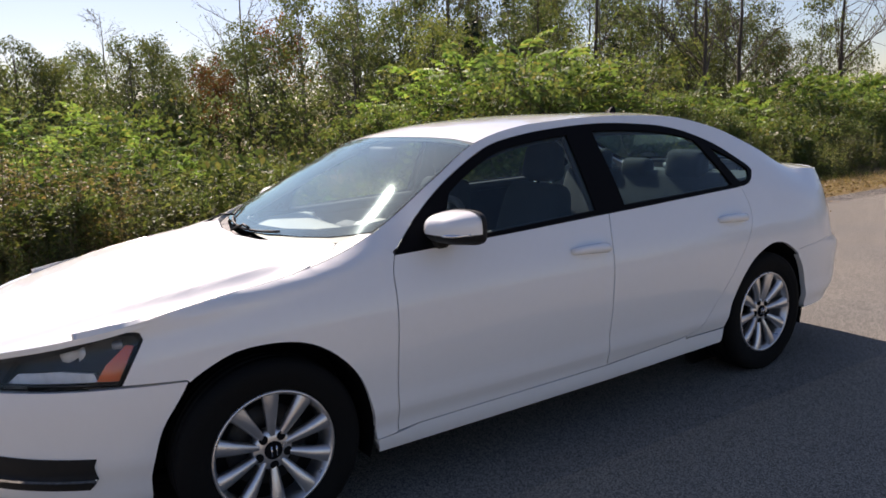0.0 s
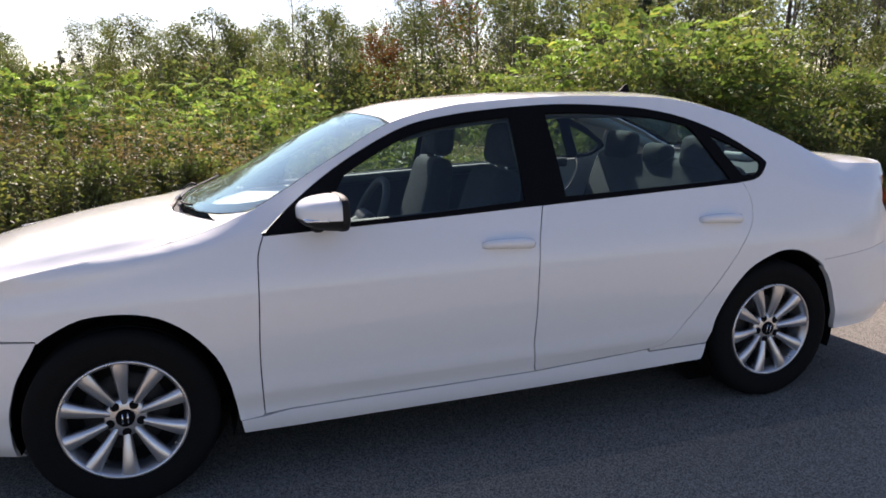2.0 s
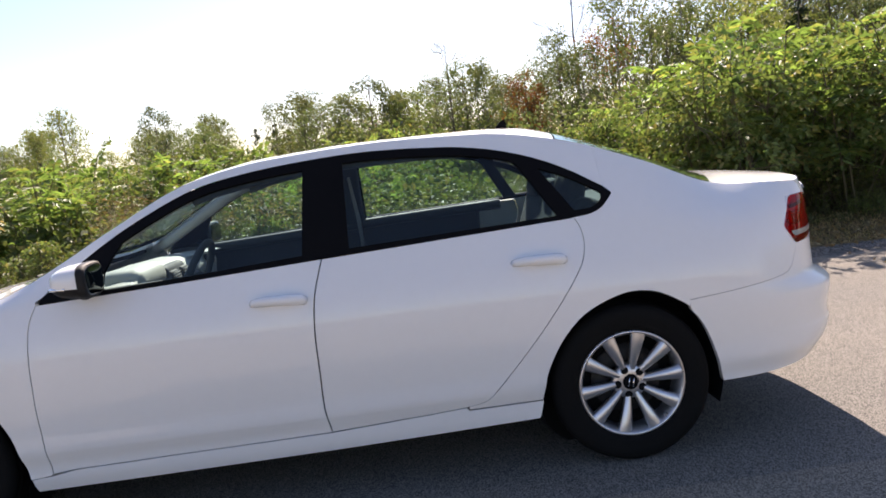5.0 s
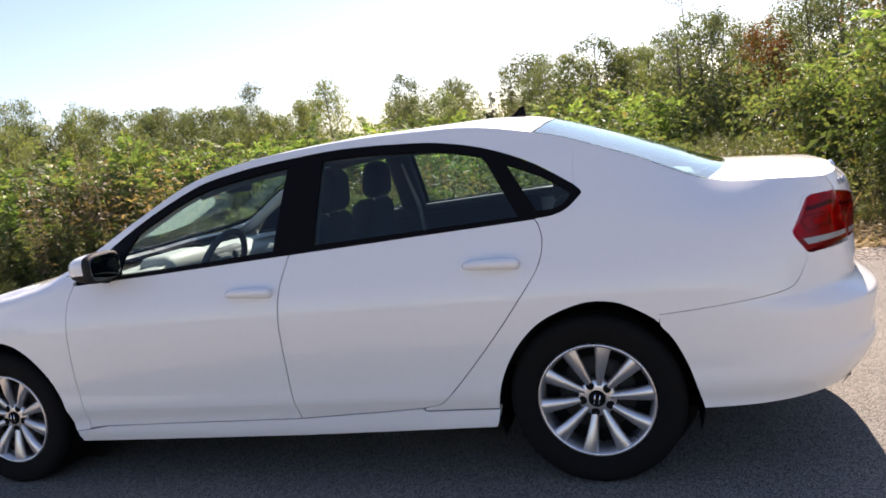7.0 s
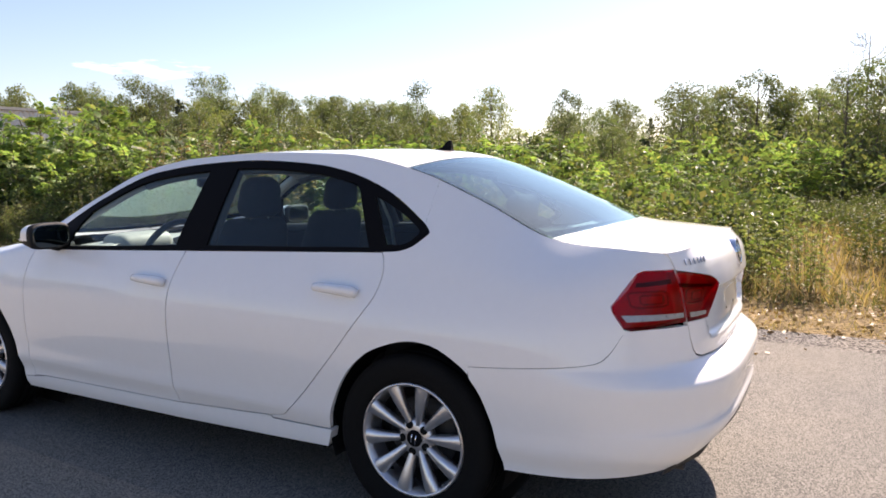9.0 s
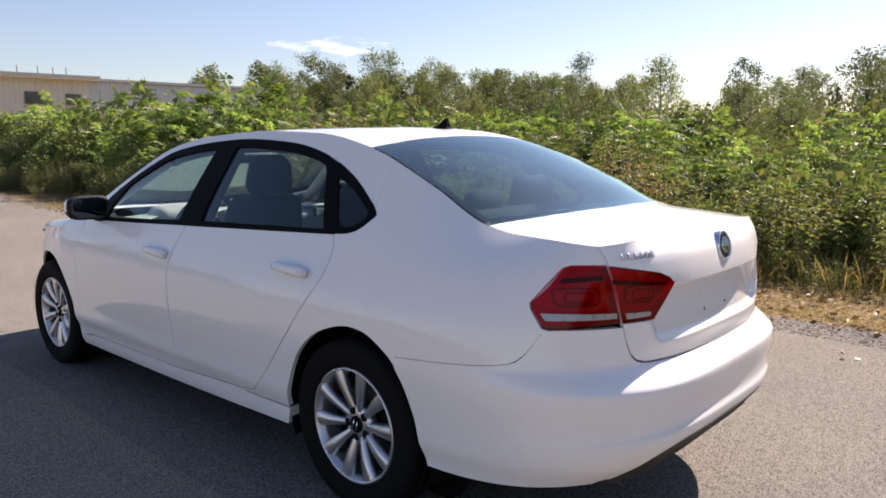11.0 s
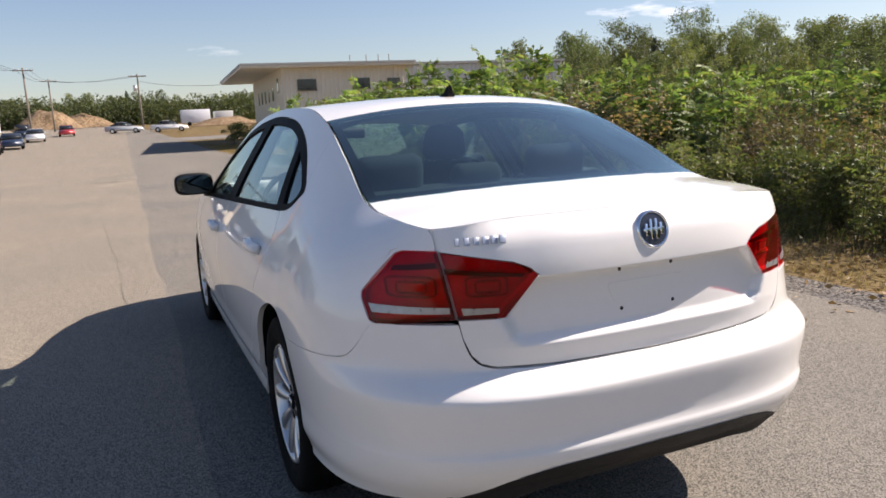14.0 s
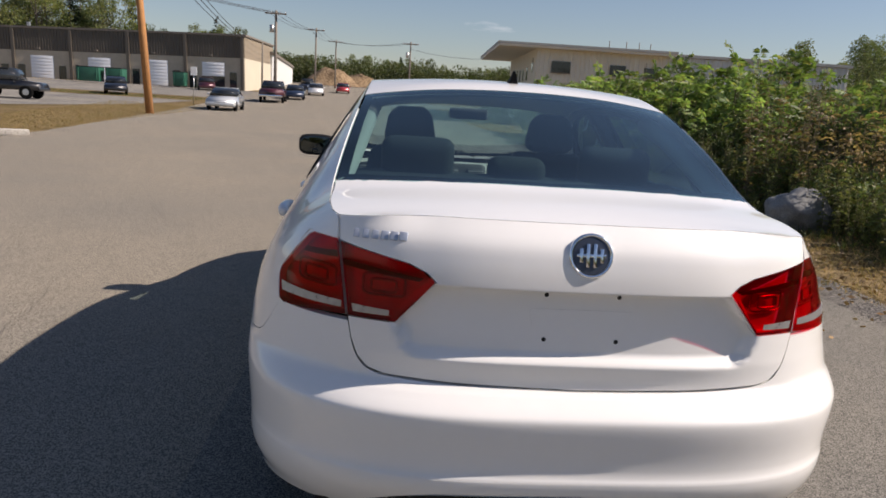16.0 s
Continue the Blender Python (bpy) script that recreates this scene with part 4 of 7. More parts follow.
            bmesh.ops.transform(plate, matrix=pose(s * 0.002, y, 0, 0, 0, s * -4), verts=plate.verts[:])
            part(name, plate, m, mir)
        part("turn_repeater", tube([(s * 0.097, 0.0, -0.015), (s * 0.072, 0.064, -0.015), (s * -0.03, 0.082, -0.015)], 0.0055, 8), M_CHROME, mir)
        part("mirror_foot", tube([(s * -0.06, 0.01, -0.045), (s * -0.11, 0.015, -0.06), (s * -0.145, 0.02, -0.07)], [0.03, 0.026, 0.034], 12), M_PLASTIC, mir)

    # roof aerial, wipers, badges
    fin = bmesh.new()
    prof = [(0.06, 0.0), (0.05, 0.012), (0.015, 0.02), (-0.015, 0.055), (-0.038, 0.066), (-0.042, 0.05), (-0.045, 0.012), (-0.05, 0.0)]
    sides = [[fin.verts.new((sx * 0.018 * (1 - 0.8 * z / 0.066), y, z)) for y, z in prof] for sx in (-1, 1)]
    fin.faces.new(sides[0])
    fin.faces.new(sides[1][::-1])
    for k in range(len(prof)):
        j = (k + 1) % len(prof)
        fin.faces.new((sides[0][j], sides[0][k], sides[1][k], sides[1][j]))
    bmesh.ops.recalc_face_normals(fin, faces=fin.faces[:])
    part("roof_aerial", fin, M_SEAL, car, "black roof aerial fin").location = at_top(0, -1.085) - Vector((0, 0, 0.003))
    bpy.data.objects["roof_aerial"].scale = (0.9, 0.9, 0.75)
    for xa, xb in ((-0.30, 0.12), (0.10, 0.56)):
        pts = [at_top(x, 1.158 - 0.30 * (abs(x) / 0.7) ** 2.2) + Vector((0, 0.012, 0.006)) for x in np.linspace(xa, xb, 8)]
        wp = part("wiper", tube(pts, 0.0055, 6), M_PLASTIC, car)
        mid = pts[4]
        part("wiper_arm", tube([at_top(xb + 0.02, 1.185) + Vector((0, 0, -0.005)), (mid + at_top(xb, 1.16)) / 2 + Vector((0, 0, 0.018)), mid + Vector((0, 0, 0.009))], 0.006, 6), M_PLASTIC, wp)
    bp = at_tail(0, 1.0)
    badge = part("rear_badge", lathe([(0.004, 0.0), (0.004, 0.046), (-0.004, 0.047), (-0.008, 0.052), (-0.005, 0.056), (0.018, 0.056)], 40, "y"), M_CHROME, car, "round chrome badge")
    badge.location, badge.rotation_euler, badge.scale = bp + Vector((0, 0.0025, 0)), (radians(-13), 0, 0), (0.94, 1, 0.94)
    part("badge_field", lathe([(-0.0062, 0.0), (-0.0058, 0.03), (-0.005, 0.047)], 32, "y"), M_EMBLEM, badge)
    for x, tall in ((-0.026, 0.036), (-0.009, 0.060), (0.009, 0.060), (0.026, 0.036)):
        part("badge_bar", soft_box(0.009, 0.004, tall, 0.0015, 2, pose(x, -0.0075, 0)), M_CHROME, badge)
    part("badge_bar", soft_box(0.074, 0.004, 0.009, 0.0015, 2, pose(0, -0.0068, 0)), M_CHROME, badge)
    for k in range(6):
        x = -0.545 + k * 0.0215
        p = at_tail(x, 1.012)
        part("name_bar", soft_box(0.0195, 0.003, 0.021, 0.001, 2, Matrix.Translation(p + Vector((0, 0.0, 0.004 * (k / 5)))) @ pose(0, 0, 0, -21, 8, 0)), M_BADGE, car)

    # hidden dark body behind the panels
    def shell(u, v):
        y = 1.0 - 2.02 * u
        z = 0.24 + (BELT_Z(y) - 0.03 - 0.24) * v
        return (-(side_x(y, z) - 0.05), y, z)
    both("door_lining", grid_sheet(40, 12, shell, flip=True), M_CABIN, car)
    part("floor_pan", soft_box(1.24, 3.6, 0.05, 0.01, 1, pose(0, 0.0, 0.225)), M_VOID, car)
    part("side_floor", soft_box(1.64, 1.98, 0.04, 0.01, 1, pose(0, 0.0, 0.232)), M_VOID, car)
    part("engine_block", soft_box(1.16, 1.1, 0.42, 0.05, 2, pose(0, 1.50, 0.47)), M_VOID, car)
    part("boot_block", soft_box(1.16, 0.88, 0.62, 0.05, 2, pose(0, -1.80, 0.60)), M_VOID, car)
    part("bulkhead", soft_box(1.50, 0.05, 0.62, 0.01, 1, pose(0, 0.97, 0.56)), M_VOID, car)
    part("rear_bulkhead", soft_box(1.40, 0.05, 0.70, 0.01, 1, pose(0, -1.40, 0.60)), M_VOID, car)
    for yc, pts in ((1.4015, ARCH_F), (-1.4015, ARCH_R)):
        def liner(u, v):
            a = radians(-20 + 220 * u)
            r = 0.385
            y, z = yc + r * math.cos(a), 0.325 + r * math.sin(a)
            return (-(side_x(y, max(z, 0.25)) - 0.012) * (1 - v) - 0.5 * v, y, z)
        bm = grid_sheet(28, 3, liner)
        wall = [bm.verts.new((-0.56, yc + 0.40 * math.cos(a), 0.325 + 0.40 * math.sin(a))) for a in np.linspace(0, 2 * math.pi, 25)[:-1]]
        bm.faces.new(wall)
        both("wheel_arch_liner", bm, M_VOID, car)
    # added dark strip below the bumper's flank, where only shadow lies
    both("bumper_shade_strip", panel([(-1.79, 0.275), (-1.79, 0.33), (-2.1, 0.33), (-2.1, 0.285)], lambda y, z: at_side(y, z) + Vector((0.03, 0, 0)), 0.05, left, gap=0, depth=0.01), M_VOID, car)
    return car


def build_wheel(car):
    """One wheel, outside towards -x, centred."""
    w = new("wheel")
    w.parent = car
    tyre = [(0.095, 0.222), (0.10, 0.24), (0.108, 0.27), (0.106, 0.30), (0.095, 0.318), (0.07, 0.3265), (0.045, 0.3275), (0.042, 0.322), (0.034, 0.322), (0.031, 0.328), (0.004, 0.3285), (0.002, 0.322), (-0.006, 0.322), (-0.009, 0.3285), (-0.034, 0.328), (-0.037, 0.322), (-0.045, 0.322), (-0.048, 0.3275), (-0.07, 0.3265), (-0.095, 0.318), (-0.106, 0.30), (-0.108, 0.27), (-0.1045, 0.262), (-0.1055, 0.25), (-0.10, 0.236), (-0.092, 0.222)]
    part("tyre", lathe(tyre, 64), M_RUBBER, w, "black tyre")
    rim = [(0.08, 0.20), (0.07, 0.205), (-0.05, 0.196), (-0.075, 0.200), (-0.082, 0.206), (-0.094, 0.209), (-0.096, 0.214), (-0.095, 0.219), (-0.088, 0.220)]
    part("rim", lathe(rim, 64), M_ALLOY, w, "silver ten-spoke alloy rim")
    hub = [(-0.03, 0.0), (-0.03, 0.075), (-0.058, 0.072), (-0.066, 0.062), (-0.069, 0.036), (-0.069, 0.0)]
    part("hub", lathe(hub, 40), M_ALLOY, w)
    part("hub_cap", lathe([(-0.066, 0.033), (-0.073, 0.032), (-0.0765, 0.024), (-0.0775, 0.0)], 32), M_SEAL, w, "dark hub cap with chrome marks")
    for x0, z0, x1, z1 in ((-0.009, 0.018, -0.009, -0.018), (0.009, 0.018, 0.009, -0.018)):
        part("cap_mark", tube([(-0.077, x0, z0), (-0.078, x1, z1)], 0.003, 6), M_CHROME, w)
    part("brake_disc", lathe([(0.03, 0.0), (0.0, 0.06), (-0.005, 0.145), (0.012, 0.148), (0.03, 0.147)], 40), M_ALLOY_DARK, w)
    # added black disc: gives the gaps between the spokes their deep shade
    part("wheel_shade_disc", lathe([(0.006, 0.0), (0.006, 0.20)], 32), M_VOID, w)
    spoke = bmesh.new()
    rings = []
    for k in range(9):
        t = k / 8
        r = 0.046 + 0.170 * t
        half = 0.0118 + 0.0205 * t ** 1.1
        face = -0.0665 - 0.026 * math.sin(t * math.pi * 0.55)
        sec = [(-half * 0.9, 0.034), (-half, 0.010), (-half * 0.80, 0.001), (half * 0.45, 0.0), (half, 0.013), (half * 0.9, 0.034)]
        rings.append([spoke.verts.new((face + d, o, r)) for o, d in sec])
    for a, b in zip(rings, rings[1:]):
        for k in range(5):
            spoke.faces.new((a[k], a[k + 1], b[k + 1], b[k]))
        spoke.faces.new((a[5], a[0], b[0], b[5]))
    bmesh.ops.recalc_face_normals(spoke, faces=spoke.faces[:])
    for f in spoke.faces:
        f.smooth = True
    first = part("spoke", spoke, M_ALLOY, w)
    for k in range(1, 10):
        o = new("spoke", first.data)
        o.parent, o.rotation_euler = w, (2 * math.pi * k / 10, 0, 0)
    # flat black discs on the hub paint the shade inside the bolt holes
    for k in range(5):
        a = 2 * math.pi * (k + 0.5) / 5
        o = part("bolt_hole_shade", lathe([(-0.0700, 0.0), (-0.0706, 0.012), (-0.0704, 0.0155), (-0.066, 0.016)], 16), M_VOID, w) if k == 0 else new("bolt_hole_shade", hole_mesh)
        hole_mesh = o.data
        o.parent, o.location = w, (0, 0.054 * math.sin(a), 0.054 * math.cos(a))
    return w


def build_cabin(car):
    def seat(x, y, name):
        s = part(name, soft_box(0.50, 0.52, 0.16, 0.06, 4, pose(x, y + 0.20, 0.50, 6)), M_CLOTH, car, "dark grey cloth seat")
        bm = soft_box(0.49, 0.15, 0.62, 0.06, 4, None)
        bmesh.ops.subdivide_edges(bm, edges=[e for e in bm.edges if abs(e.verts[0].co.z - e.verts[1].co.z) > 0.3], cuts=5)
        for v in bm.verts:
            t = (v.co.z + 0.31) / 0.62
            v.co.x *= 1 - 0.22 * t ** 3
            v.co.y *= 1.15 - 0.35 * t
        bmesh.ops.transform(bm, matrix=pose(x, y - 0.15, 0.80, 14), verts=bm.verts[:])
        part("backrest", bm, M_CLOTH, s)
        hr = soft_box(0.255, 0.11, 0.20, 0.054, 5, None)
        for v in hr.verts:
            v.co.x *= 1.02 - 0.34 * max(0, (v.co.z + 0.04) / 0.14) ** 2
        bmesh.ops.transform(hr, matrix=pose(x, y - 0.255, 1.205, 8), verts=hr.verts[:])
        part("headrest", hr, M_CLOTH, s)
        for d in (-0.06, 0.06):
            part("headrest_post", tube([(x + d, y - 0.24, 1.05), (x + d, y - 0.25, 1.15)], 0.007, 8), M_CHROME, s)
    for x, y in ((-0.37, 0.01), (0.37, 0.07)):
        seat(x, y, "front_seat")
    bench = part("rear_bench", soft_box(1.28, 0.52, 0.18, 0.06, 4, pose(0, -0.95, 0.50, 6)), M_CLOTH, car, "dark grey cloth rear bench")
    part("backrest", soft_box(1.26, 0.15, 0.62, 0.06, 4, pose(0, -1.27, 0.78, 20)), M_CLOTH, bench)
    for x, wd in ((-0.37, 0.27), (0.0, 0.22), (0.37, 0.27)):
        part("headrest", soft_box(wd, 0.10, 0.17 if x else 0.12, 0.045, 4, pose(x, -1.33, 1.12 if x else 1.09, 10)), M_CLOTH, bench)

    def dash(u, v):
        x = (2 * u - 1) * 0.70
        pts = [(1.06, 0.925), (0.95, 0.945), (0.75, 0.95), (0.66, 0.935), (0.62, 0.89), (0.63, 0.80), (0.66, 0.68), (0.72, 0.58)]
        k = v * (len(pts) - 1)
        i = min(int(k), len(pts) - 2)
        t = k - i
        y, z = pts[i][0] * (1 - t) + pts[i + 1][0] * t, pts[i][1] * (1 - t) + pts[i + 1][1] * t
        hood = math.exp(-((x + 0.37) / 0.19) ** 4)
        z += 0.035 * hood * math.exp(-((y - 0.68) / 0.12) ** 2)
        return (x, y - 0.16 * (x / 0.7) ** 2 * (1 if v < 0.4 else 0.3), z)
    d = part("dashboard", grid_sheet(40, 21, dash, flip=False), M_DASH, car, "beige dashboard top")
    part("instrument_hood", soft_box(0.36, 0.20, 0.12, 0.055, 5, pose(-0.37, 0.67, 0.94)), M_DASH, d)
    part("centre_stack", soft_box(0.30, 0.10, 0.36, 0.03, 3, pose(0, 0.60, 0.78, -15)), M_CABIN, d)
    for x in (-0.08, 0.08, 0.60, -0.60):
        v = part("air_vent", soft_box(0.11, 0.03, 0.065, 0.012, 2, pose(x, 0.585, 0.90, -12)), M_CABIN, d)
        for k in range(4):
            part("vent_slat", soft_box(0.095, 0.008, 0.005, 0.0, 1, pose(x, 0.566, 0.878 + 0.014 * k, -12)), M_TRIM_GREY, v)
    ring = [Vector((-0.37 + 0.185 * math.cos(a), 0.40 - 0.185 * math.sin(a) * 0.42 + 0.0, 0.90 + 0.185 * math.sin(a) * 0.907)) for a in np.linspace(0, 2 * math.pi, 41)]
    sw = part("steering_wheel", tube(ring, 0.0165, 10, cap=False), M_CABIN, car, "dark steering wheel")
    part("wheel_boss", soft_box(0.20, 0.06, 0.12, 0.03, 3, pose(-0.37, 0.42, 0.885, 25)), M_CABIN, sw)
    part("steering_column", tube([(-0.37, 0.43, 0.88), (-0.37, 0.68, 0.76)], 0.045, 10), M_CABIN, sw)
    part("inner_mirror", soft_box(0.235, 0.035, 0.066, 0.025, 4, pose(0, 0.46, 1.275, 10)), M_CABIN, car)

    def liner(u, v):
        y = 0.30 - 1.50 * v
        x = (2 * u - 1) * (RAIL_X(y) - 0.03)
        p = at_top(x, y)
        return (p.x, p.y, p.z - 0.045 - 0.02 * abs(2 * u - 1) ** 6)
    part("headliner", grid_sheet(20, 24, liner), M_TRIM_GREY, car, "light grey headliner")
    for s in (-1, 1):
        def inside(y, z, d):
            return Vector((s * (side_x(y, z) - d), y, z))
        def pillar(pts, wdt):
            return tube(pts, wdt, 8)
        part("front_pillar_trim", pillar([inside(y, RAIL_Z(y) - 0.05, 0.06) for y in np.linspace(0.93, 0.30, 9)], 0.03), M_TRIM_GREY, car)
        part("centre_pillar_trim", soft_box(0.05, 0.15, 0.46, 0.02, 2, Matrix.Translation(inside(-0.25, 1.17, 0.055)) @ pose(0, 0, 0, 0, s * -31, 0)), M_CABIN, car)
        part("rear_pillar_trim", pillar([inside(y, RAIL_Z(y) - 0.075, 0.075) for y in np.linspace(-1.12, -1.78, 9)], 0.034), M_TRIM_GREY, car)
        part("roof_rail_trim", pillar([inside(y, RAIL_Z(y) - 0.07, 0.055) for y in np.linspace(0.30, -1.15, 15)], 0.026), M_CABIN, car)
        part("seat_belt", tube([inside(-0.27, 1.27, 0.07), inside(-0.29, 1.0, 0.085), inside(-0.30, 0.6, 0.09)], 0.012, 6), M_TRIM_GREY, car)
        part("door_top_trim", tube([inside(y, BELT_Z(y) - 0.015, 0.06) for y in np.linspace(0.85, -1.15, 20)], 0.03, 8), M_CABIN, car)

    def shelf(u, v):
        y = -1.40 - 0.50 * v
        return ((2 * u - 1) * (0.60 - 0.02 * v), y, 1.035 + 0.01 * v)
    part("parcel_shelf", grid_sheet(10, 8, shelf, flip=False), M_SHELF, car, "grey parcel shelf")
    part("high_brake_lamp", soft_box(0.34, 0.10, 0.045, 0.02, 3, pose(0.0, -1.80, 1.065, 8)), M_TRIM_GREY, car)


SEDAN = build_sedan()
wheel = build_wheel(SEDAN)
wheel.location = (-0.759, 1.4015, 0.3255)
for x, y, turn in ((-0.759, -1.4015, 0), (0.759, 1.4015, 180), (0.759, -1.4015, 180)):
    made = copy_thing(wheel, pose(x, y, 0.3255, 37 if turn else 12, 0, turn))
build_cabin(SEDAN)


# ---- ground ----
M_ASPHALT = gritty("worn_asphalt", (0.112, 0.104, 0.090), (0.345, 0.311, 0.262), 200, 0.35, bump=0.45, tint=(0.93, 0.925, 0.915))
M_ASPHALT_EDGE = gritty("greyer_asphalt", (0.082, 0.080, 0.073), (0.290, 0.274, 0.247), 205, 0.5, bump=0.5, tint=(0.90, 0.90, 0.90))
M_TAR = gritty("tar_filled_crack", (0.09, 0.085, 0.078), (0.19, 0.175, 0.155), 120, 2.0, bump=0.3)
M_GRAVEL = gritty("dark_gravel", (0.055, 0.051, 0.047), (0.24, 0.225, 0.205), 55, 1.2, bump=1.0)
M_SOIL = gritty("grassy_soil", (0.09, 0.066, 0.036), (0.26, 0.195, 0.11), 25, 0.6, bump=0.7, tint=(0.72, 0.70, 0.52))


def rise(y):
    """The road climbs gently a long way ahead."""
    return 0.0 if y < 41 else 0.033 * (y - 45) + 0.132 * max(0, 1 - (y - 41) / 10) ** 2 if y < 200 else 5.115


def strip(name, lines, z, material, label):
    """Ground surface between two or more long lines of (x, y) points with equal counts."""
    bm = bmesh.new()
    rows = [[bm.verts.new((x, y, z + rise(y))) for x, y in line] for line in lines]
    for a, b in zip(rows, rows[1:]):
        for k in range(len(a) - 1):
            bm.faces.new((a[k], a[k + 1], b[k + 1], b[k])).smooth = True
    bmesh.ops.recalc_face_normals(bm, faces=bm.faces[:])
    if bm.faces[:][0].normal.z < 0:
        bmesh.ops.reverse_faces(bm, faces=bm.faces[:])
    ob = part(name, bm, material)
    return tagged(ob, label, name.split("_")[0], kind="structure")


RIGHT = curve([(-60, 3.4), (-20, 2.9), (-8, 2.75), (0, 2.98), (6, 3.1), (14, 3.5), (24, 4.3), (40, 5.0), (60, 4.5), (120, 3.0), (200, -4)])
LEFT = curve([(-60, -8.4), (0, -8.6), (14, -9.2), (24, -10.6), (33, -11.9), (50, -14.0), (75, -15.0), (120, -18.5), (200, -30)])
YS = [-200, -120] + [-60 + 4 * k for k in range(15)] + [0.0 + 1.0 * k for k in range(60)] + [60 + 5 * k for k in range(29)]
def lane_seam(y):
    return -1.12 + 0.0115 * y + 0.03 * math.sin(y * 0.9) + 0.015 * math.sin(y * 2.7)


strip("road", [[(LEFT(y) + 0.03 * math.sin(y * 2.1), y) for y in YS], [((LEFT(y) - 1.2) / 2, y) for y in YS], [(lane_seam(y), y) for y in YS]], 0.0, M_ASPHALT, "pale tan worn asphalt road with fine aggregate")
strip("road_shoulder", [[(lane_seam(y), y) for y in YS], [(1.2 + 0.02 * min(y, 60), y) for y in YS], [(RIGHT(y) + 0.05 * math.sin(y * 1.7) + 0.03 * math.sin(y * 5.3), y) for y in YS]], 0.0, M_ASPHALT_EDGE, "greyer asphalt shoulder under the parked car")


def tar_line(name, x, y, way, length, width, wander, label):
    """A thin filled crack or patch lying on the road, wandering along its way."""
    r = random.Random(round(x * 71 + y * 13))
    n, c, s = max(int(length / 0.12), 3), math.cos(way), math.sin(way)
    a, b, off = [], [], 0.0
    for k in range(n + 1):
        u = k * length / n
        off += r.uniform(-wander, wander)
        w = width * r.uniform(0.5, 1.2) * (0.25 if k in (0, n) else 1) / 2
        px, py = x + c * u - s * off, y + s * u + c * off
        a.append((px - s * w, py + c * w))
        b.append((px + s * w, py - c * w))
    return strip(name, [a, b], 0.004, M_TAR, label)


GY = [-900, -300] + YS + [260, 400, 900]
bm = bmesh.new()
xs = [-900, -300, -120, -60, -30, -15, -8, 0, 3, 6, 12, 25, 60, 120, 300, 900]
rows = [[bm.verts.new((x, y, rise(y) - 0.03)) for x in xs] for y in GY]
for a, b in zip(rows, rows[1:]):
    for k in range(len(xs) - 1):
        bm.faces.new((a[k], a[k + 1], b[k + 1], b[k])).smooth = True
tagged(part("ground", bm, M_SOIL), "dry grassy soil reaching to the horizon", "ground", kind="structure")

for x, y, way, ln in ((-2.6, 3.2, 1.9, 2.2), (-3.3, 1.0, 1.2, 2.6), (-2.3, -1.6, 1.75, 2.4), (-5.4, 2.2, 0.3, 2.4), (-6.5, 5.5, 0.05, 3.0), (-4.6, 7.5, 3.0, 2.6), (-3.2, 11, 0.1, 2.0), (-7.8, 9.0, 0.2, 3.4), (0.3, 8.5, 0.2, 2.4), (-1.9, -3.6, 1.6, 1.8)):
    tar_line("road_crack", x, y, way, ln, 0.005, 0.03, "fine wandering crack in the asphalt")
tar_line("road_seam", -1.62, 8.6, -1.55, 6.5, 0.004, 0.012, "narrow tar seam along the road")
tar_line("road_patch", -2.25, 20.65, 0.0, 1.0, 0.42, 0.02, "dark patch of newer asphalt in the road")
tar_line("road_patch", -2.4, 60.5, 0.0, 2.2, 0.6, 0.03, "dark patch of newer asphalt in the road")


# ---- plants ----
rng = np.random.default_rng(7)
M_LEAF_A = leafy("sumac_leaf", [(0.078, 0.123, 0.036), (0.149, 0.224, 0.063), (0.220, 0.304, 0.090), (0.102, 0.163, 0.045), (0.292, 0.275, 0.090)], 0.42)
M_LEAF_B = leafy("shrub_leaf", [(0.060, 0.095, 0.029), (0.121, 0.161, 0.048), (0.179, 0.218, 0.067), (0.089, 0.125, 0.038), (0.259, 0.216, 0.080)], 0.32)
M_LEAF_C = leafy("weed_leaf", [(0.070, 0.100, 0.025), (0.125, 0.150, 0.045), (0.180, 0.175, 0.062), (0.090, 0.125, 0.035), (0.225, 0.190, 0.085)], 0.4)
M_LEAF_T = leafy("tree_leaf", [(0.052, 0.077, 0.032), (0.089, 0.119, 0.045), (0.121, 0.147, 0.058), (0.138, 0.134, 0.058), (0.069, 0.097, 0.040)], 0.4)
M_LEAF_Y = leafy("yellowing_tree_leaf", [(0.086, 0.116, 0.038), (0.151, 0.165, 0.054), (0.108, 0.138, 0.046), (0.194, 0.176, 0.057), (0.076, 0.106, 0.038)], 0.4)
M_LEAF_R = leafy("rusty_tree_leaf", [(0.192, 0.058, 0.016), (0.264, 0.094, 0.022), (0.144, 0.058, 0.016), (0.120, 0.082, 0.022)], 0.35)
M_DRY = leafy("dry_weed_leaf", [(0.20, 0.13, 0.06), (0.30, 0.20, 0.10), (0.14, 0.10, 0.05), (0.24, 0.18, 0.08), (0.10, 0.10, 0.04)], 0.35)
M_NEEDLE = leafy("pine_needle", [(0.012, 0.024, 0.010), (0.020, 0.036, 0.014), (0.028, 0.046, 0.018)], 0.15)
M_BARK = plain("bark", (0.085, 0.07, 0.055), 0.95, var=0.35, scale=9, bump=0.8, bump_scale=30)
M_BARK_GREY = plain("grey_bark", (0.17, 0.155, 0.135), 0.95, var=0.3, scale=7, bump=0.6, bump_scale=30)
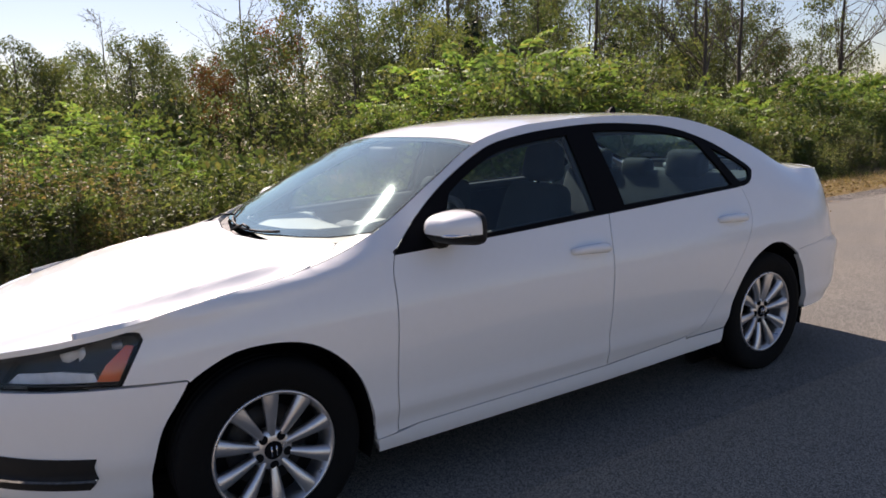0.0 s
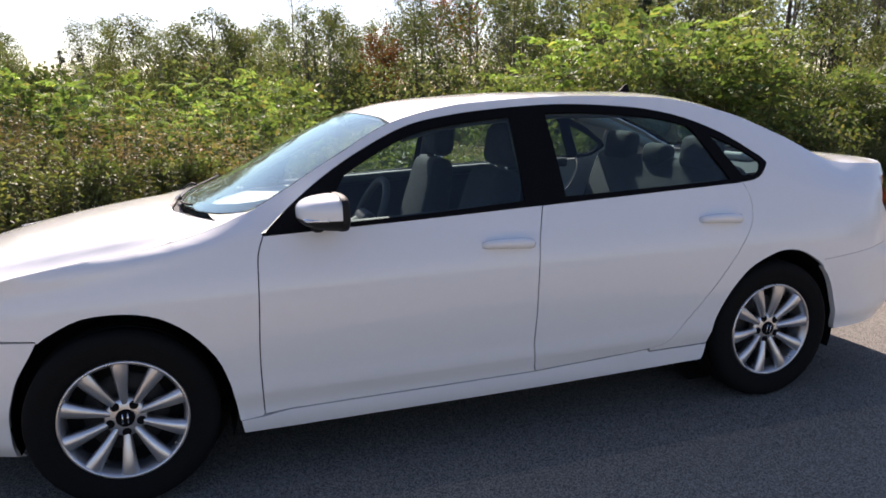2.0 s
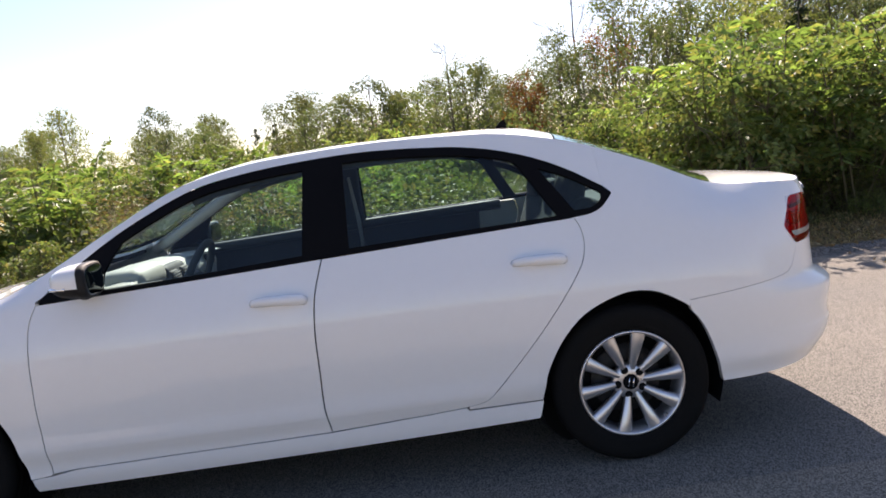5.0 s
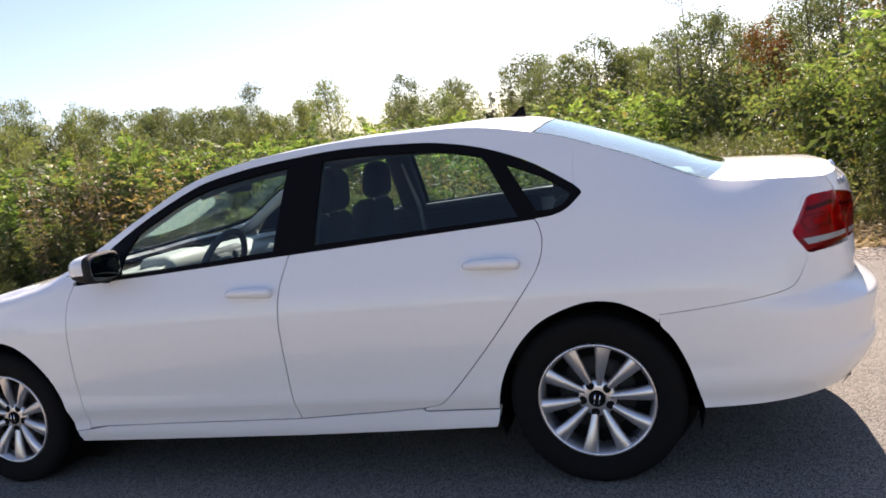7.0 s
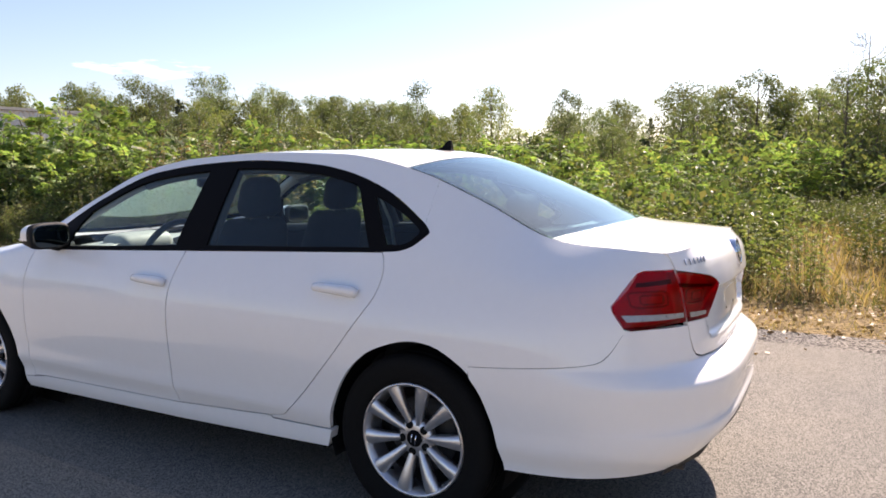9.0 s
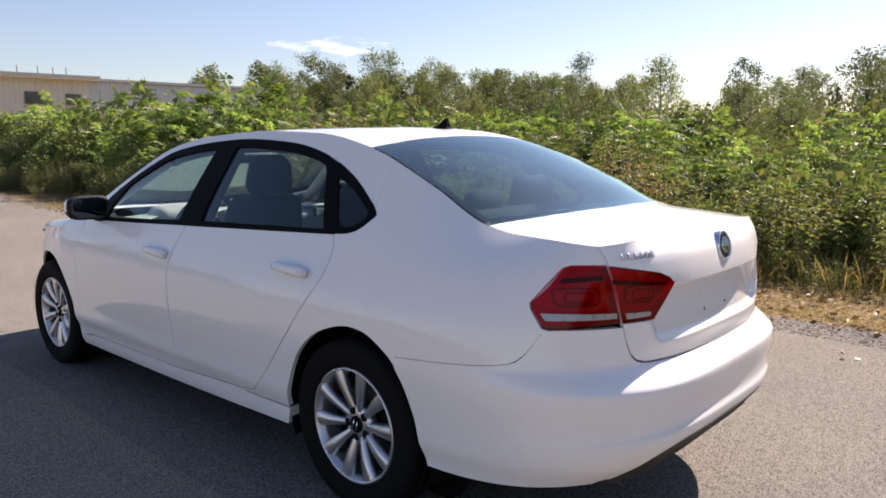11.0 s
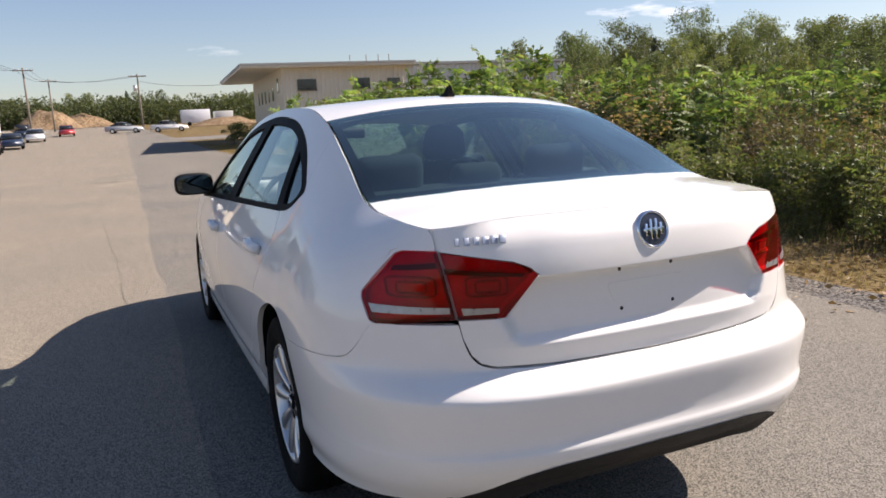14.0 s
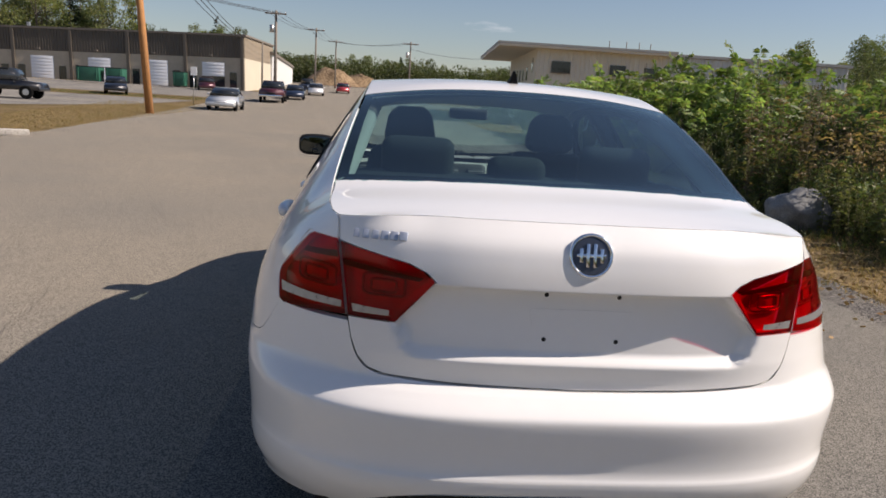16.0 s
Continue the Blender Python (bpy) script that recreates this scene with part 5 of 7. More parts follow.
M_STEM = plain("green_brown_stem", (0.10, 0.085, 0.04), 0.8, var=0.3, scale=20)
M_GRASS = leafy("verge_grass", [(0.16, 0.11, 0.045), (0.27, 0.185, 0.085), (0.35, 0.25, 0.12), (0.12, 0.115, 0.04), (0.25, 0.16, 0.075)], 0.3)
M_GRASS_G = leafy("green_grass", [(0.06, 0.09, 0.02), (0.09, 0.12, 0.03), (0.14, 0.14, 0.045), (0.07, 0.10, 0.025)], 0.35)
M_LITTER = leafy("fallen_leaf", [(0.20, 0.11, 0.04), (0.30, 0.19, 0.08), (0.14, 0.08, 0.035), (0.36, 0.27, 0.14)], 0.1)


def unit(v):
    return v / np.maximum(np.linalg.norm(v, axis=-1, keepdims=True), 1e-9)


def blades(name, base, way, length, width, droop=0.25, material=None, side=None, tri=False):
    """One mesh of many leaves: each a four-cornered blade from base along way."""
    n = len(base)
    way = unit(way)
    if side is None:
        side = unit(np.cross(way, rng.normal(size=(n, 3))))
    length, width = np.broadcast_to(length, n)[:, None], np.broadcast_to(width, n)[:, None]
    down = np.array([0, 0, -1.0])
    mid = base + way * length * 0.5
    tip = base + way * length + down * length * droop
    v = np.stack([base, mid + side * width / 2, tip, mid - side * width / 2], 1).reshape(-1, 3)
    me = bpy.data.meshes.new(name)
    if tri:
        v = np.stack([base, mid + side * width / 2, tip], 1).reshape(-1, 3)
        me.from_pydata(v.tolist(), [], np.arange(3 * n).reshape(n, 3).tolist())
    else:
        me.from_pydata(v.tolist(), [], np.arange(4 * n).reshape(n, 4).tolist())
    me.materials.append(material)
    return me


def mesh_child(name, me, parent):
    ob = new(name, me)
    ob.parent = parent
    return ob


def stem_tubes(paths, r0, r1, n=5):
    bms = []
    for p in paths:
        k = len(p)
        bms.append(tube(p, [r0 + (r1 - r0) * i / (k - 1) for i in range(k)], n, cap=False))
    return joined(bms)


def sumac(height, spread, stems=9, fronds=15, leaflets=13, leaf=0.15):
    """A many-stemmed shrub with feathered fronds, its base at the origin."""
    ob = new("sumac_shrub")
    paths, fb, fw, fl = [], [], [], []
    for s in range(stems):
        a, r = rng.uniform(0, 2 * math.pi), spread * math.sqrt(rng.uniform(0, 1))
        top = np.array([math.cos(a) * r, math.sin(a) * r, height * rng.uniform(0.62, 1.0)])
        foot = top * np.array([0.35, 0.35, 0]) + rng.normal(size=3) * np.array([0.08, 0.08, 0])
        bend = rng.normal(size=3) * np.array([0.12, 0.12, 0.0])
        pts = [tuple(foot * (1 - t) + top * t + bend * math.sin(t * math.pi)) for t in np.linspace(0, 1, 6)]
        paths.append(pts)
        P = np.array(pts)
        for _ in range(fronds):
            t = rng.uniform(0.18, 1.0) ** 0.7
            k = min(int(t * 5), 4)
            fb.append(P[k] + (P[k + 1] - P[k]) * (t * 5 - k))
            az, el = rng.uniform(0, 2 * math.pi), rng.uniform(0.0, 0.9) + (0.4 if t > 0.9 else 0)
            fw.append([math.cos(az) * math.cos(el), math.sin(az) * math.cos(el), math.sin(el)])
            fl.append(rng.uniform(0.34, 0.62))
    fb, fw, fl = np.array(fb), unit(np.array(fw)), np.array(fl)
    n = len(fb)
    side = unit(np.cross(fw, np.array([0, 0, 1.0])) + rng.normal(size=(n, 3)) * 0.15)
    base, way, sd, ln = [], [], [], []
    for k in range(leaflets):
        t = 0.16 + 0.84 * (k // 2 + 1) / ((leaflets + 1) // 2)
        s = -1 if k % 2 else 1
        if k == leaflets - 1:
            s = 0
        p = fb + fw * (fl * t)[:, None] + np.array([0, 0, -1.0]) * (fl * 0.42 * t * t)[:, None]
        w = side * s + fw * (0.45 if s else 1.0) + np.array([0, 0, -0.25]) + rng.normal(size=(n, 3)) * 0.12
        base.append(p)
        way.append(w)
        sd.append(unit(np.cross(unit(w), np.cross(side, fw) + rng.normal(size=(n, 3)) * 0.2)))
        ln.append(np.full(n, leaf) * (1.0 - 0.35 * abs(t - 0.6)) * rng.uniform(0.85, 1.15, n))
    base, way, sd, ln = map(np.concatenate, (base, way, sd, ln))
    mesh_child("foliage", blades("foliage", base, way, ln, ln * 0.40, 0.2, M_LEAF_A, sd), ob)
    rach = [[tuple(fb[i]), tuple(fb[i] + fw[i] * fl[i] * 0.55 + np.array([0, 0, -0.12 * fl[i]])), tuple(fb[i] + fw[i] * fl[i] + np.array([0, 0, -0.42 * fl[i]]))] for i in range(0, n)]
    part("woody_stem", joined([stem_tubes(paths, 0.016, 0.006), stem_tubes(rach, 0.0035, 0.0015, 3)]), M_STEM, ob)
    return ob


def shrub(height, spread, leaves, leaf=0.075, material=None, name="leafy_shrub"):
    """A rounded bush of many twigs with an uneven outline."""
    ob = new(name)
    paths, base, way = [], [], []
    lumps = [(np.array([math.cos(a) * spread * r, math.sin(a) * spread * r, height * h]), height * 0.27 * q) for a, r, h, q in zip(rng.uniform(0, 6.3, 12), rng.uniform(0.1, 0.85, 12), rng.uniform(0.25, 0.84, 12), rng.uniform(0.6, 1.15, 12))]
    per = leaves // len(lumps)
    for c, r in lumps:
        paths.append([(c[0] * 0.2, c[1] * 0.2, 0), tuple(c * np.array([0.6, 0.6, 0.5])), tuple(c)])
        for _ in range(7):
            d = unit(rng.normal(size=3))
            paths.append([tuple(c), tuple(c + d * r * 0.6 + np.array([0, 0, 0.04])), tuple(c + d * r * 1.05)])
        d = unit(rng.normal(size=(per, 3)))
        d[:, 2] = np.abs(d[:, 2]) * 0.9 - 0.25 * rng.uniform(0, 1, per)
        base.append(c + d * (r * rng.uniform(0.35, 1.12, per) ** 0.6)[:, None])
        way.append(d + rng.normal(size=(per, 3)) * 0.7)
    base, way = np.concatenate(base), np.concatenate(way)
    base[:, 2] = np.maximum(base[:, 2], 0.05)
    ln = leaf * rng.uniform(0.7, 1.3, len(base))
    mesh_child("foliage", blades("foliage", base, way, ln, ln * 0.55, 0.25, material or M_LEAF_B), ob)
    part("woody_stem", stem_tubes(paths, 0.014, 0.005, 4), M_STEM, ob)
    return ob


def weeds(height, spread, stems=46, material=None, name="tall_weeds"):
    """A clump of upright weeds with small leaves and feathery tops."""
    ob = new(name)
    paths, base, way, ln = [], [], [], []
    for s in range(stems):
        a, r = rng.uniform(0, 6.3), spread * math.sqrt(rng.uniform(0, 1))
        foot = np.array([math.cos(a) * r, math.sin(a) * r, 0])
        top = foot + np.array([rng.normal() * 0.10, rng.normal() * 0.10, height * rng.uniform(0.6, 1.05)])
        paths.append([tuple(foot), tuple((foot + top) / 2 + rng.normal(size=3) * 0.015), tuple(top)])
        k = 34
        t = rng.uniform(0.12, 1.0, k)
        base.append(foot + (top - foot) * t[:, None] + rng.normal(size=(k, 3)) * 0.012)
        az = rng.uniform(0, 6.3, k)
        way.append(np.stack([np.cos(az), np.sin(az), rng.uniform(-0.1, 0.9, k)], 1))
        ln.append(np.where(t > 0.85, 0.05, 0.095) * rng.uniform(0.6, 1.3, k))
    base, way, ln = map(np.concatenate, (base, way, ln))
    mesh_child("foliage", blades("foliage", base, way, ln, ln * 0.26, 0.35, material or M_LEAF_C), ob)
    part("woody_stem", stem_tubes(paths, 0.005, 0.002, 3), M_STEM, ob)
    return ob


def branches(height, limbs, seed_up=0.35, thick=0.12, sub=3, lean=0.0, low=0.3):
    """Trunk and limbs as lists of points; returns paths and the twig ends."""
    trunk = [(lean * t * t * height * 0.3 + rng.normal() * 0.03, rng.normal() * 0.04, t * height) for t in np.linspace(0, 1, 7)]
    paths, ends = [(trunk, thick, thick * 0.12)], [np.array(trunk[-1])]
    T = np.array(trunk)
    for k in range(limbs):
        t = rng.uniform(low, 0.97)
        i = min(int(t * 6), 5)
        p = T[i] + (T[i + 1] - T[i]) * (t * 6 - i)
        az, el = rng.uniform(0, 6.3), rng.uniform(0.25, 1.05) if seed_up > 0 else rng.uniform(-0.2, 0.15)
        ln = height * (0.36 if seed_up > 0 else 0.30) * (1.15 - t) + 0.3
        d = np.array([math.cos(az) * math.cos(el), math.sin(az) * math.cos(el), math.sin(el)])
        q = p + d * ln * 0.55 + np.array([0, 0, 0.06 * ln])
        e = p + d * ln + np.array([0, 0, seed_up * ln * 0.45])
        paths.append(([tuple(p), tuple(q), tuple(e)], thick * 0.34 * (1.1 - t), 0.008))
        ends += [q, e, (p + q) / 2]
        for _ in range(sub):
            s = q + (e - q) * rng.uniform(-0.4, 0.8)
            g = unit(d + rng.normal(size=3) * 0.8 + np.array([0, 0, 0.4]))
            f = s + g * ln * rng.uniform(0.25, 0.5)
            paths.append(([tuple(s), tuple((s + f) / 2 + rng.normal(size=3) * 0.04), tuple(f)], thick * 0.12, 0.005))
            ends += [f, (s + f) / 2]
    return paths, np.array(ends)


def tree(height, limbs, leaves, leaf, material, bark, name="tree", spread=0.45, seed_up=0.35, thick=0.12, sub=3, lean=0.0, low=0.3):
    ob = new(name)
    paths, ends = branches(height, limbs, seed_up, thick, sub, lean, low)
    part("trunk", joined([tube(p, [a + (b - a) * i / (len(p) - 1) for i in range(len(p))], 6 if a == thick else 3, cap=False) for p, a, b in paths]), bark, ob)
    if leaves:
        pick = ends[rng.integers(0, len(ends), leaves)]
        base = pick + np.clip(rng.normal(size=(leaves, 3)), -1.8, 1.8) * spread * np.array([1, 1, 0.7])
        ln = leaf * rng.uniform(0.6, 1.3, leaves)
        mesh_child("crown", blades("crown", base, rng.normal(size=(leaves, 3)) + np.array([0, 0, -0.2]), ln, ln * 1.1, 0.2, material, tri=True), ob)
    return ob


def round_tree(height, lumps, leaves, leaf, material, bark, name="tree", wide=0.30, low=0.22, thick=0.09):
    """A broadleaf tree whose crown is many overlapping clumps round its limbs, with gaps."""
    ob = new(name)
    trunk = [(rng.normal() * 0.04, rng.normal() * 0.04, t * height * 0.9) for t in np.linspace(0, 1, 6)]
    paths, base, way = [(trunk, thick, 0.012)], [], []
    per = leaves // lumps
    for k in range(lumps):
        t = (k + rng.uniform(0, 1)) / lumps
        az = k * 2.4 + rng.normal() * 0.5
        r = wide * height * math.sin(math.pi * (0.12 + 0.80 * t)) * math.sqrt(rng.uniform(0.12, 1.0))
        c = np.array([math.cos(az) * r, math.sin(az) * r, height * (low + (0.93 - low) * t)])
        size = height * rng.uniform(0.055, 0.105) * (1.1 - 0.35 * t)
        foot = np.array(trunk[min(int(max(c[2] - 0.9 * r - 0.3, 0.2) / (height * 0.9) * 5), 4)])
        paths.append(([tuple(foot), tuple((foot + c) / 2 + np.array([0, 0, -0.08 * r])), tuple(c)], thick * 0.3, 0.008))
        d = unit(rng.normal(size=(per, 3)))
        base.append(c + d * np.array([1.15, 1.15, 0.8]) * (size * rng.uniform(0.15, 1.2, (per, 1)) ** 0.6))
        way.append(d + rng.normal(size=(per, 3)) * 0.8)
    base, way = np.concatenate(base), np.concatenate(way)
    ln = leaf * rng.uniform(0.6, 1.3, len(base))
    part("trunk", joined([tube(p, [a + (b - a) * i / (len(p) - 1) for i in range(len(p))], 6 if a == thick else 3, cap=False) for p, a, b in paths]), bark, ob)
    mesh_child("crown", blades("crown", base, way, ln, ln * 0.9, 0.2, material, tri=True), ob)
    return ob


def conifer(height, name="pine_tree"):
    ob = new(name)
    base, way, paths = [], [], []
    for k in range(int(height * 7)):
        t = rng.uniform(0.10, 0.98)
        az, ln = rng.uniform(0, 6.3), height * 0.26 * (1.03 - t) * rng.uniform(0.7, 1.15)
        d = np.array([math.cos(az), math.sin(az), -0.12 + 0.35 * t])
        p = np.array([0, 0, t * height])
        paths.append([tuple(p), tuple(p + d * ln)])
        n = int(6 + 64 * ln)
        u = rng.uniform(0.15, 1.0, n)
        base.append(p + d * (ln * u)[:, None] + rng.normal(size=(n, 3)) * 0.05)
        way.append(np.tile(d, (n, 1)) + rng.normal(size=(n, 3)) * 0.6)
    base, way = np.concatenate(base), np.concatenate(way)
    ln = 0.26 * rng.uniform(0.6, 1.2, len(base))
    mesh_child("crown", blades("crown", base, way, ln, ln * 0.5, 0.2, M_NEEDLE, tri=True), ob)
    part("trunk", joined([tube([(0, 0, 0), (0, 0, height)], [0.014 * height, 0.01], 6, cap=False), stem_tubes(paths, 0.02, 0.006, 3)]), M_BARK, ob)
    return ob


def plant(kinds, x, y, scale=1.0, z=None):
    src, label, cat, group = kinds
    if "placed" in src:
        ob = copy_thing(src, Matrix.Identity(4))
    else:
        ob = src
        src["placed"] = 1
    ob.location, ob.rotation_euler = (x, y, (rise(y) - 0.03) if z is None else z), (0, 0, rng.uniform(0, 6.3))
    slim = 0.9 if group == "distant trees" else 1.0
    ob.scale = (scale * slim * rng.uniform(0.9, 1.1), scale * slim * rng.uniform(0.9, 1.1), scale * (rng.uniform(0.85, 1.2) if slim < 1 else 1.0))
    return tagged(ob, label, cat, group)


S_A = [(sumac(2.0, 0.8), "bright green sumac shrub with feathered leaves on the verge", "shrub", "roadside sumac shrubs") for _ in range(4)]
S_B = [(shrub(2.0, 1.0, 1900, 0.112), "dense dark green leafy shrub on the verge", "shrub", "roadside leafy shrubs") for _ in range(4)]
S_BIG = [(shrub(3.0, 1.5, 3800, 0.108, M_LEAF_B), "tall green leafy bush beside the road", "shrub", "tall roadside bushes") for _ in range(3)]
S_W = [(weeds(1.25, 0.55), "clump of tall drying roadside weeds", "weeds", "tall roadside weeds") for _ in range(4)]
S_D = [(weeds(1.6, 0.5, 40, M_DRY, "dry_weeds"), "clump of tall brown dried weeds among the bushes", "weeds", "dried weeds") for _ in range(2)]
S_G = [(weeds(0.8, 0.6, 34, M_GRASS_G, "tall_grass"), "tuft of tall green grass beside the verge", "grass", "tall grass tufts") for _ in range(2)]
T_D = [(round_tree(6.6, 34, 5200, 0.140, m, b), lab, "tree", "woodland trees") for m, b, lab in ((M_LEAF_T, M_BARK, "green broadleaf tree in the woodland edge"), (M_LEAF_Y, M_BARK_GREY, "yellowing broadleaf tree in the woodland edge"), (M_LEAF_T, M_BARK_GREY, "green broadleaf tree with grey bark"), (M_LEAF_Y, M_BARK, "olive-leaved broadleaf tree in the woodland edge"))]
T_S = [(tree(7.6, 20, 2700, 0.138, M_LEAF_T, b, spread=0.24, thick=0.08, sub=4, low=0.12), "thinly leaved slender tree with open branches", "tree", "sparse woodland trees") for b in (M_BARK, M_BARK_GREY)]
T_F = [(round_tree(6.6, 32, 4000, 0.170, m, M_BARK, low=0.14), lab, "tree", "distant trees") for m, lab in ((M_LEAF_T, "dark green tree of the distant woods"), (M_LEAF_Y, "yellow-green tree of the distant woods"), (M_LEAF_Y, "olive tree of the distant woods"))]
T_R = [(tree(6.0, 18, 2400, 0.13, M_LEAF_R, M_BARK, spread=0.24, thick=0.09), "rust-red autumn tree in the woodland edge", "tree", "woodland trees")]
T_B = [(tree(9.0, 16, 260, 0.10, M_LEAF_Y, M_BARK, spread=0.2, thick=0.10, sub=7, low=0.25), "nearly bare dark-branched tree", "tree", "bare trees") for _ in range(2)]
T_P = [(conifer(7.0), "dark green pine tree", "tree", "pine trees") for _ in range(2)]


def top_at(y):
    """Height of the roadside hedge along the road."""
    return float(np.interp(y, [-22, -14, -11, -8.4, -6, -3.7, -2.6, -0.2, 1.1, 3.7, 7.5, 11.8, 15.6, 26, 33], [2.4, 2.25, 2.3, 2.85, 2.5, 1.9, 1.15, 1.4, 1.42, 1.85, 2.3, 2.4, 2.75, 3.0, 3.1]))


for y in np.arange(-24, 36, 0.62):
    if -3.6 < y < -2.0:
        continue
    for row, x0 in enumerate((5.75, 6.9, 8.4)):
        x = x0 + rng.uniform(-0.3, 0.5) + (0.45 if -3 < y < 8 else 0.6 if 8 <= y < 20 else 0.8 if y >= 20 else 0.4)
        h = 0.83 * top_at(y) * (x + 2.6) / 9.6
        if row == 0:
            h *= 0.62 if -3 < y < 8 else 0.85
        h *= 0.58 if 17.0 < y < 19.4 else 1.0
        kind = rng.uniform()
        if (y < -3.6 and row < 2 or y > 19.4) and kind < 0.45:
            plant(S_BIG[rng.integers(3)], x + 0.4, y, h * rng.uniform(0.75, 1.0) / 3.0)
        elif kind < (0.62 if row else 0.4):
            plant(S_A[rng.integers(4)], x, y, h * rng.uniform(0.78, 1.12) / 2.0)
        else:
            plant(S_B[rng.integers(4)], x, y, h * rng.uniform(0.68, 0.95) / 2.05)
for y in np.arange(-24, 28, 0.5):
    if -3.9 < y < -2.0:
        continue
    if -2 < y < 12:
        plant(S_B[rng.integers(4)], 5.6 + rng.uniform(-0.1, 0.8), y + rng.uniform(-0.25, 0.25), rng.uniform(0.32, 0.5))
    plant(S_W[rng.integers(4)], 5.35 + rng.uniform(-0.25, 0.9), y + rng.uniform(-0.25, 0.25), rng.uniform(0.55, 0.95) if -2 < y < 9 else rng.uniform(0.5, 0.8))
for _ in range(40):
    plant(S_G[rng.integers(2)], rng.uniform(6, 24), rng.uniform(-4.6, -1.0), rng.uniform(0.5, 1.0))
for _ in range(40):
    plant(S_G[rng.integers(2)], 5.0 + rng.uniform(-0.3, 0.4), rng.uniform(-20, 24), rng.uniform(0.3, 0.55))
for _ in range(30):
    plant(S_W[rng.integers(4)], rng.uniform(8.5, 20), rng.uniform(-1, 14), rng.uniform(0.9, 1.3))
for _ in range(26):
    x, y = rng.uniform(9.5, 20), rng.uniform(-1.5, 26)
    plant((S_A[rng.integers(4)] if rng.uniform() < 0.6 else S_B[rng.integers(4)]), x, y, rng.uniform(0.85, 1.15))
for _ in range(9):
    y = rng.uniform(-1.5, 9)
    plant(S_D[rng.integers(2)], rng.uniform(5.7, 8.0), y, 0.55 * top_at(y) * rng.uniform(0.8, 1.15))
# a tall clump that stands forward at the mouth of the clearing
for x, y, k in ((5.6, -4.4, 0.66), (5.6, -5.2, 0.78), (6.1, -6.0, 0.84), (5.9, -7.0, 0.78)):
    plant(S_BIG[rng.integers(3)], x, y, k)
for x, y, k in ((5.5, -4.7, 1.02), (6.1, -5.5, 1.28), (5.7, -6.4, 1.1)):
    plant(S_A[rng.integers(4)], x, y, k)
# woodland behind, lower towards the clearing's far end
def wood_top(y):
    return float(np.interp(y, [-16, -9, -6, -3.5, 1], [7.7, 6.0, 5.3, 4.2, 3.6]))


for y in np.arange(-36, 0.5, 1.3):
    for x0 in (17.5, 22, 27.5):
        if x0 < 18 and y > -7:
            continue
        kind = rng.uniform()
        pick = T_S[rng.integers(2)] if kind < 0.4 else T_D[rng.integers(4)] if kind < 0.72 else T_P[rng.integers(2)] if kind < 0.82 else T_B[rng.integers(2)] if kind < 0.96 else T_R[0]
        top = (1.36 + (wood_top(y) - 1.36) * (x0 + 3) / 25) * rng.uniform(0.68, 1.02)
        plant(pick, x0 + rng.uniform(-2, 2), y + rng.uniform(-0.5, 0.5), top / 7.2)


for y in np.arange(-7, 3.0, 0.9):
    plant(T_D[rng.integers(4)], 25 + rng.uniform(-2, 4), y, rng.uniform(0.58, 0.76))


def thicket(name, boxes, per, leaf, material, label):
    """Undergrowth that nobody could count: lumps of leaves over stretches of ground, one object."""
    base, way = [], []
    for x0, x1, y0, y1, h0, h1, lumps in boxes:
        c = np.stack([rng.uniform(x0, x1, lumps), rng.uniform(y0, y1, lumps), np.zeros(lumps)], 1)
        h = rng.uniform(h0, h1, lumps)
        for k in range(lumps):
            d = unit(rng.normal(size=(per, 3)))
            q = c[k] + d * np.array([0.55, 0.55, 0.5]) * h[k] * rng.uniform(0.4, 1.1, (per, 1)) ** 0.5 + np.array([0, 0, h[k] * 0.45])
            q[:, 2] = np.maximum(q[:, 2], 0.05) + rise(c[k, 1])
            base.append(q)
            way.append(d + rng.normal(size=(per, 3)) * 0.7)
    base, way = np.concatenate(base), np.concatenate(way)
    ln = leaf * rng.uniform(0.6, 1.3, len(base))
    return tagged(new(name, blades(name, base, way, ln, ln * 0.55, 0.25, material)), label, "undergrowth", kind="stuff")


thicket("undergrowth", [(14, 33, -36, -4.8, 1.6, 3.0, 150), (20, 31, -4.8, 1, 1.8, 3.3, 70), (24, 34, -20, 1, 2.5, 4.2, 60)], 300, 0.15, M_LEAF_T, "dense dark undergrowth below the trees")
thicket("far_undergrowth", [(36, 62, -8, 30, 2.0, 4.2, 170), (36, 62, 30, 66, 3.0, 6.0, 130), (30, 66, 62, 100, 3.5, 7.0, 90), (-40, 16, -64, -48, 3, 6, 60)], 240, 0.24, M_LEAF_T, "dull green undergrowth of the distant woods")
thicket("field_scrub", [(9.5, 24, -1, 30, 1.0, 2.1, 90), (6.6, 9.0, -1.5, 8, 0.7, 1.15, 60), (7.0, 9.5, 8, 30, 0.9, 1.7, 80), (6.0, 9.0, -20, -4, 0.9, 1.6, 60)], 300, 0.14, M_LEAF_B, "scrub behind the roadside bushes")
for x, y, s in ((13, -19, 0.95), (14.5, -23, 1.1), (12.5, -26.5, 1.0), (16, -17, 1.0), (11.5, -30, 1.1), (18, -25, 1.2), (20, -13.5, 0.9)):
    plant(T_B[rng.integers(2)], x, y, s)
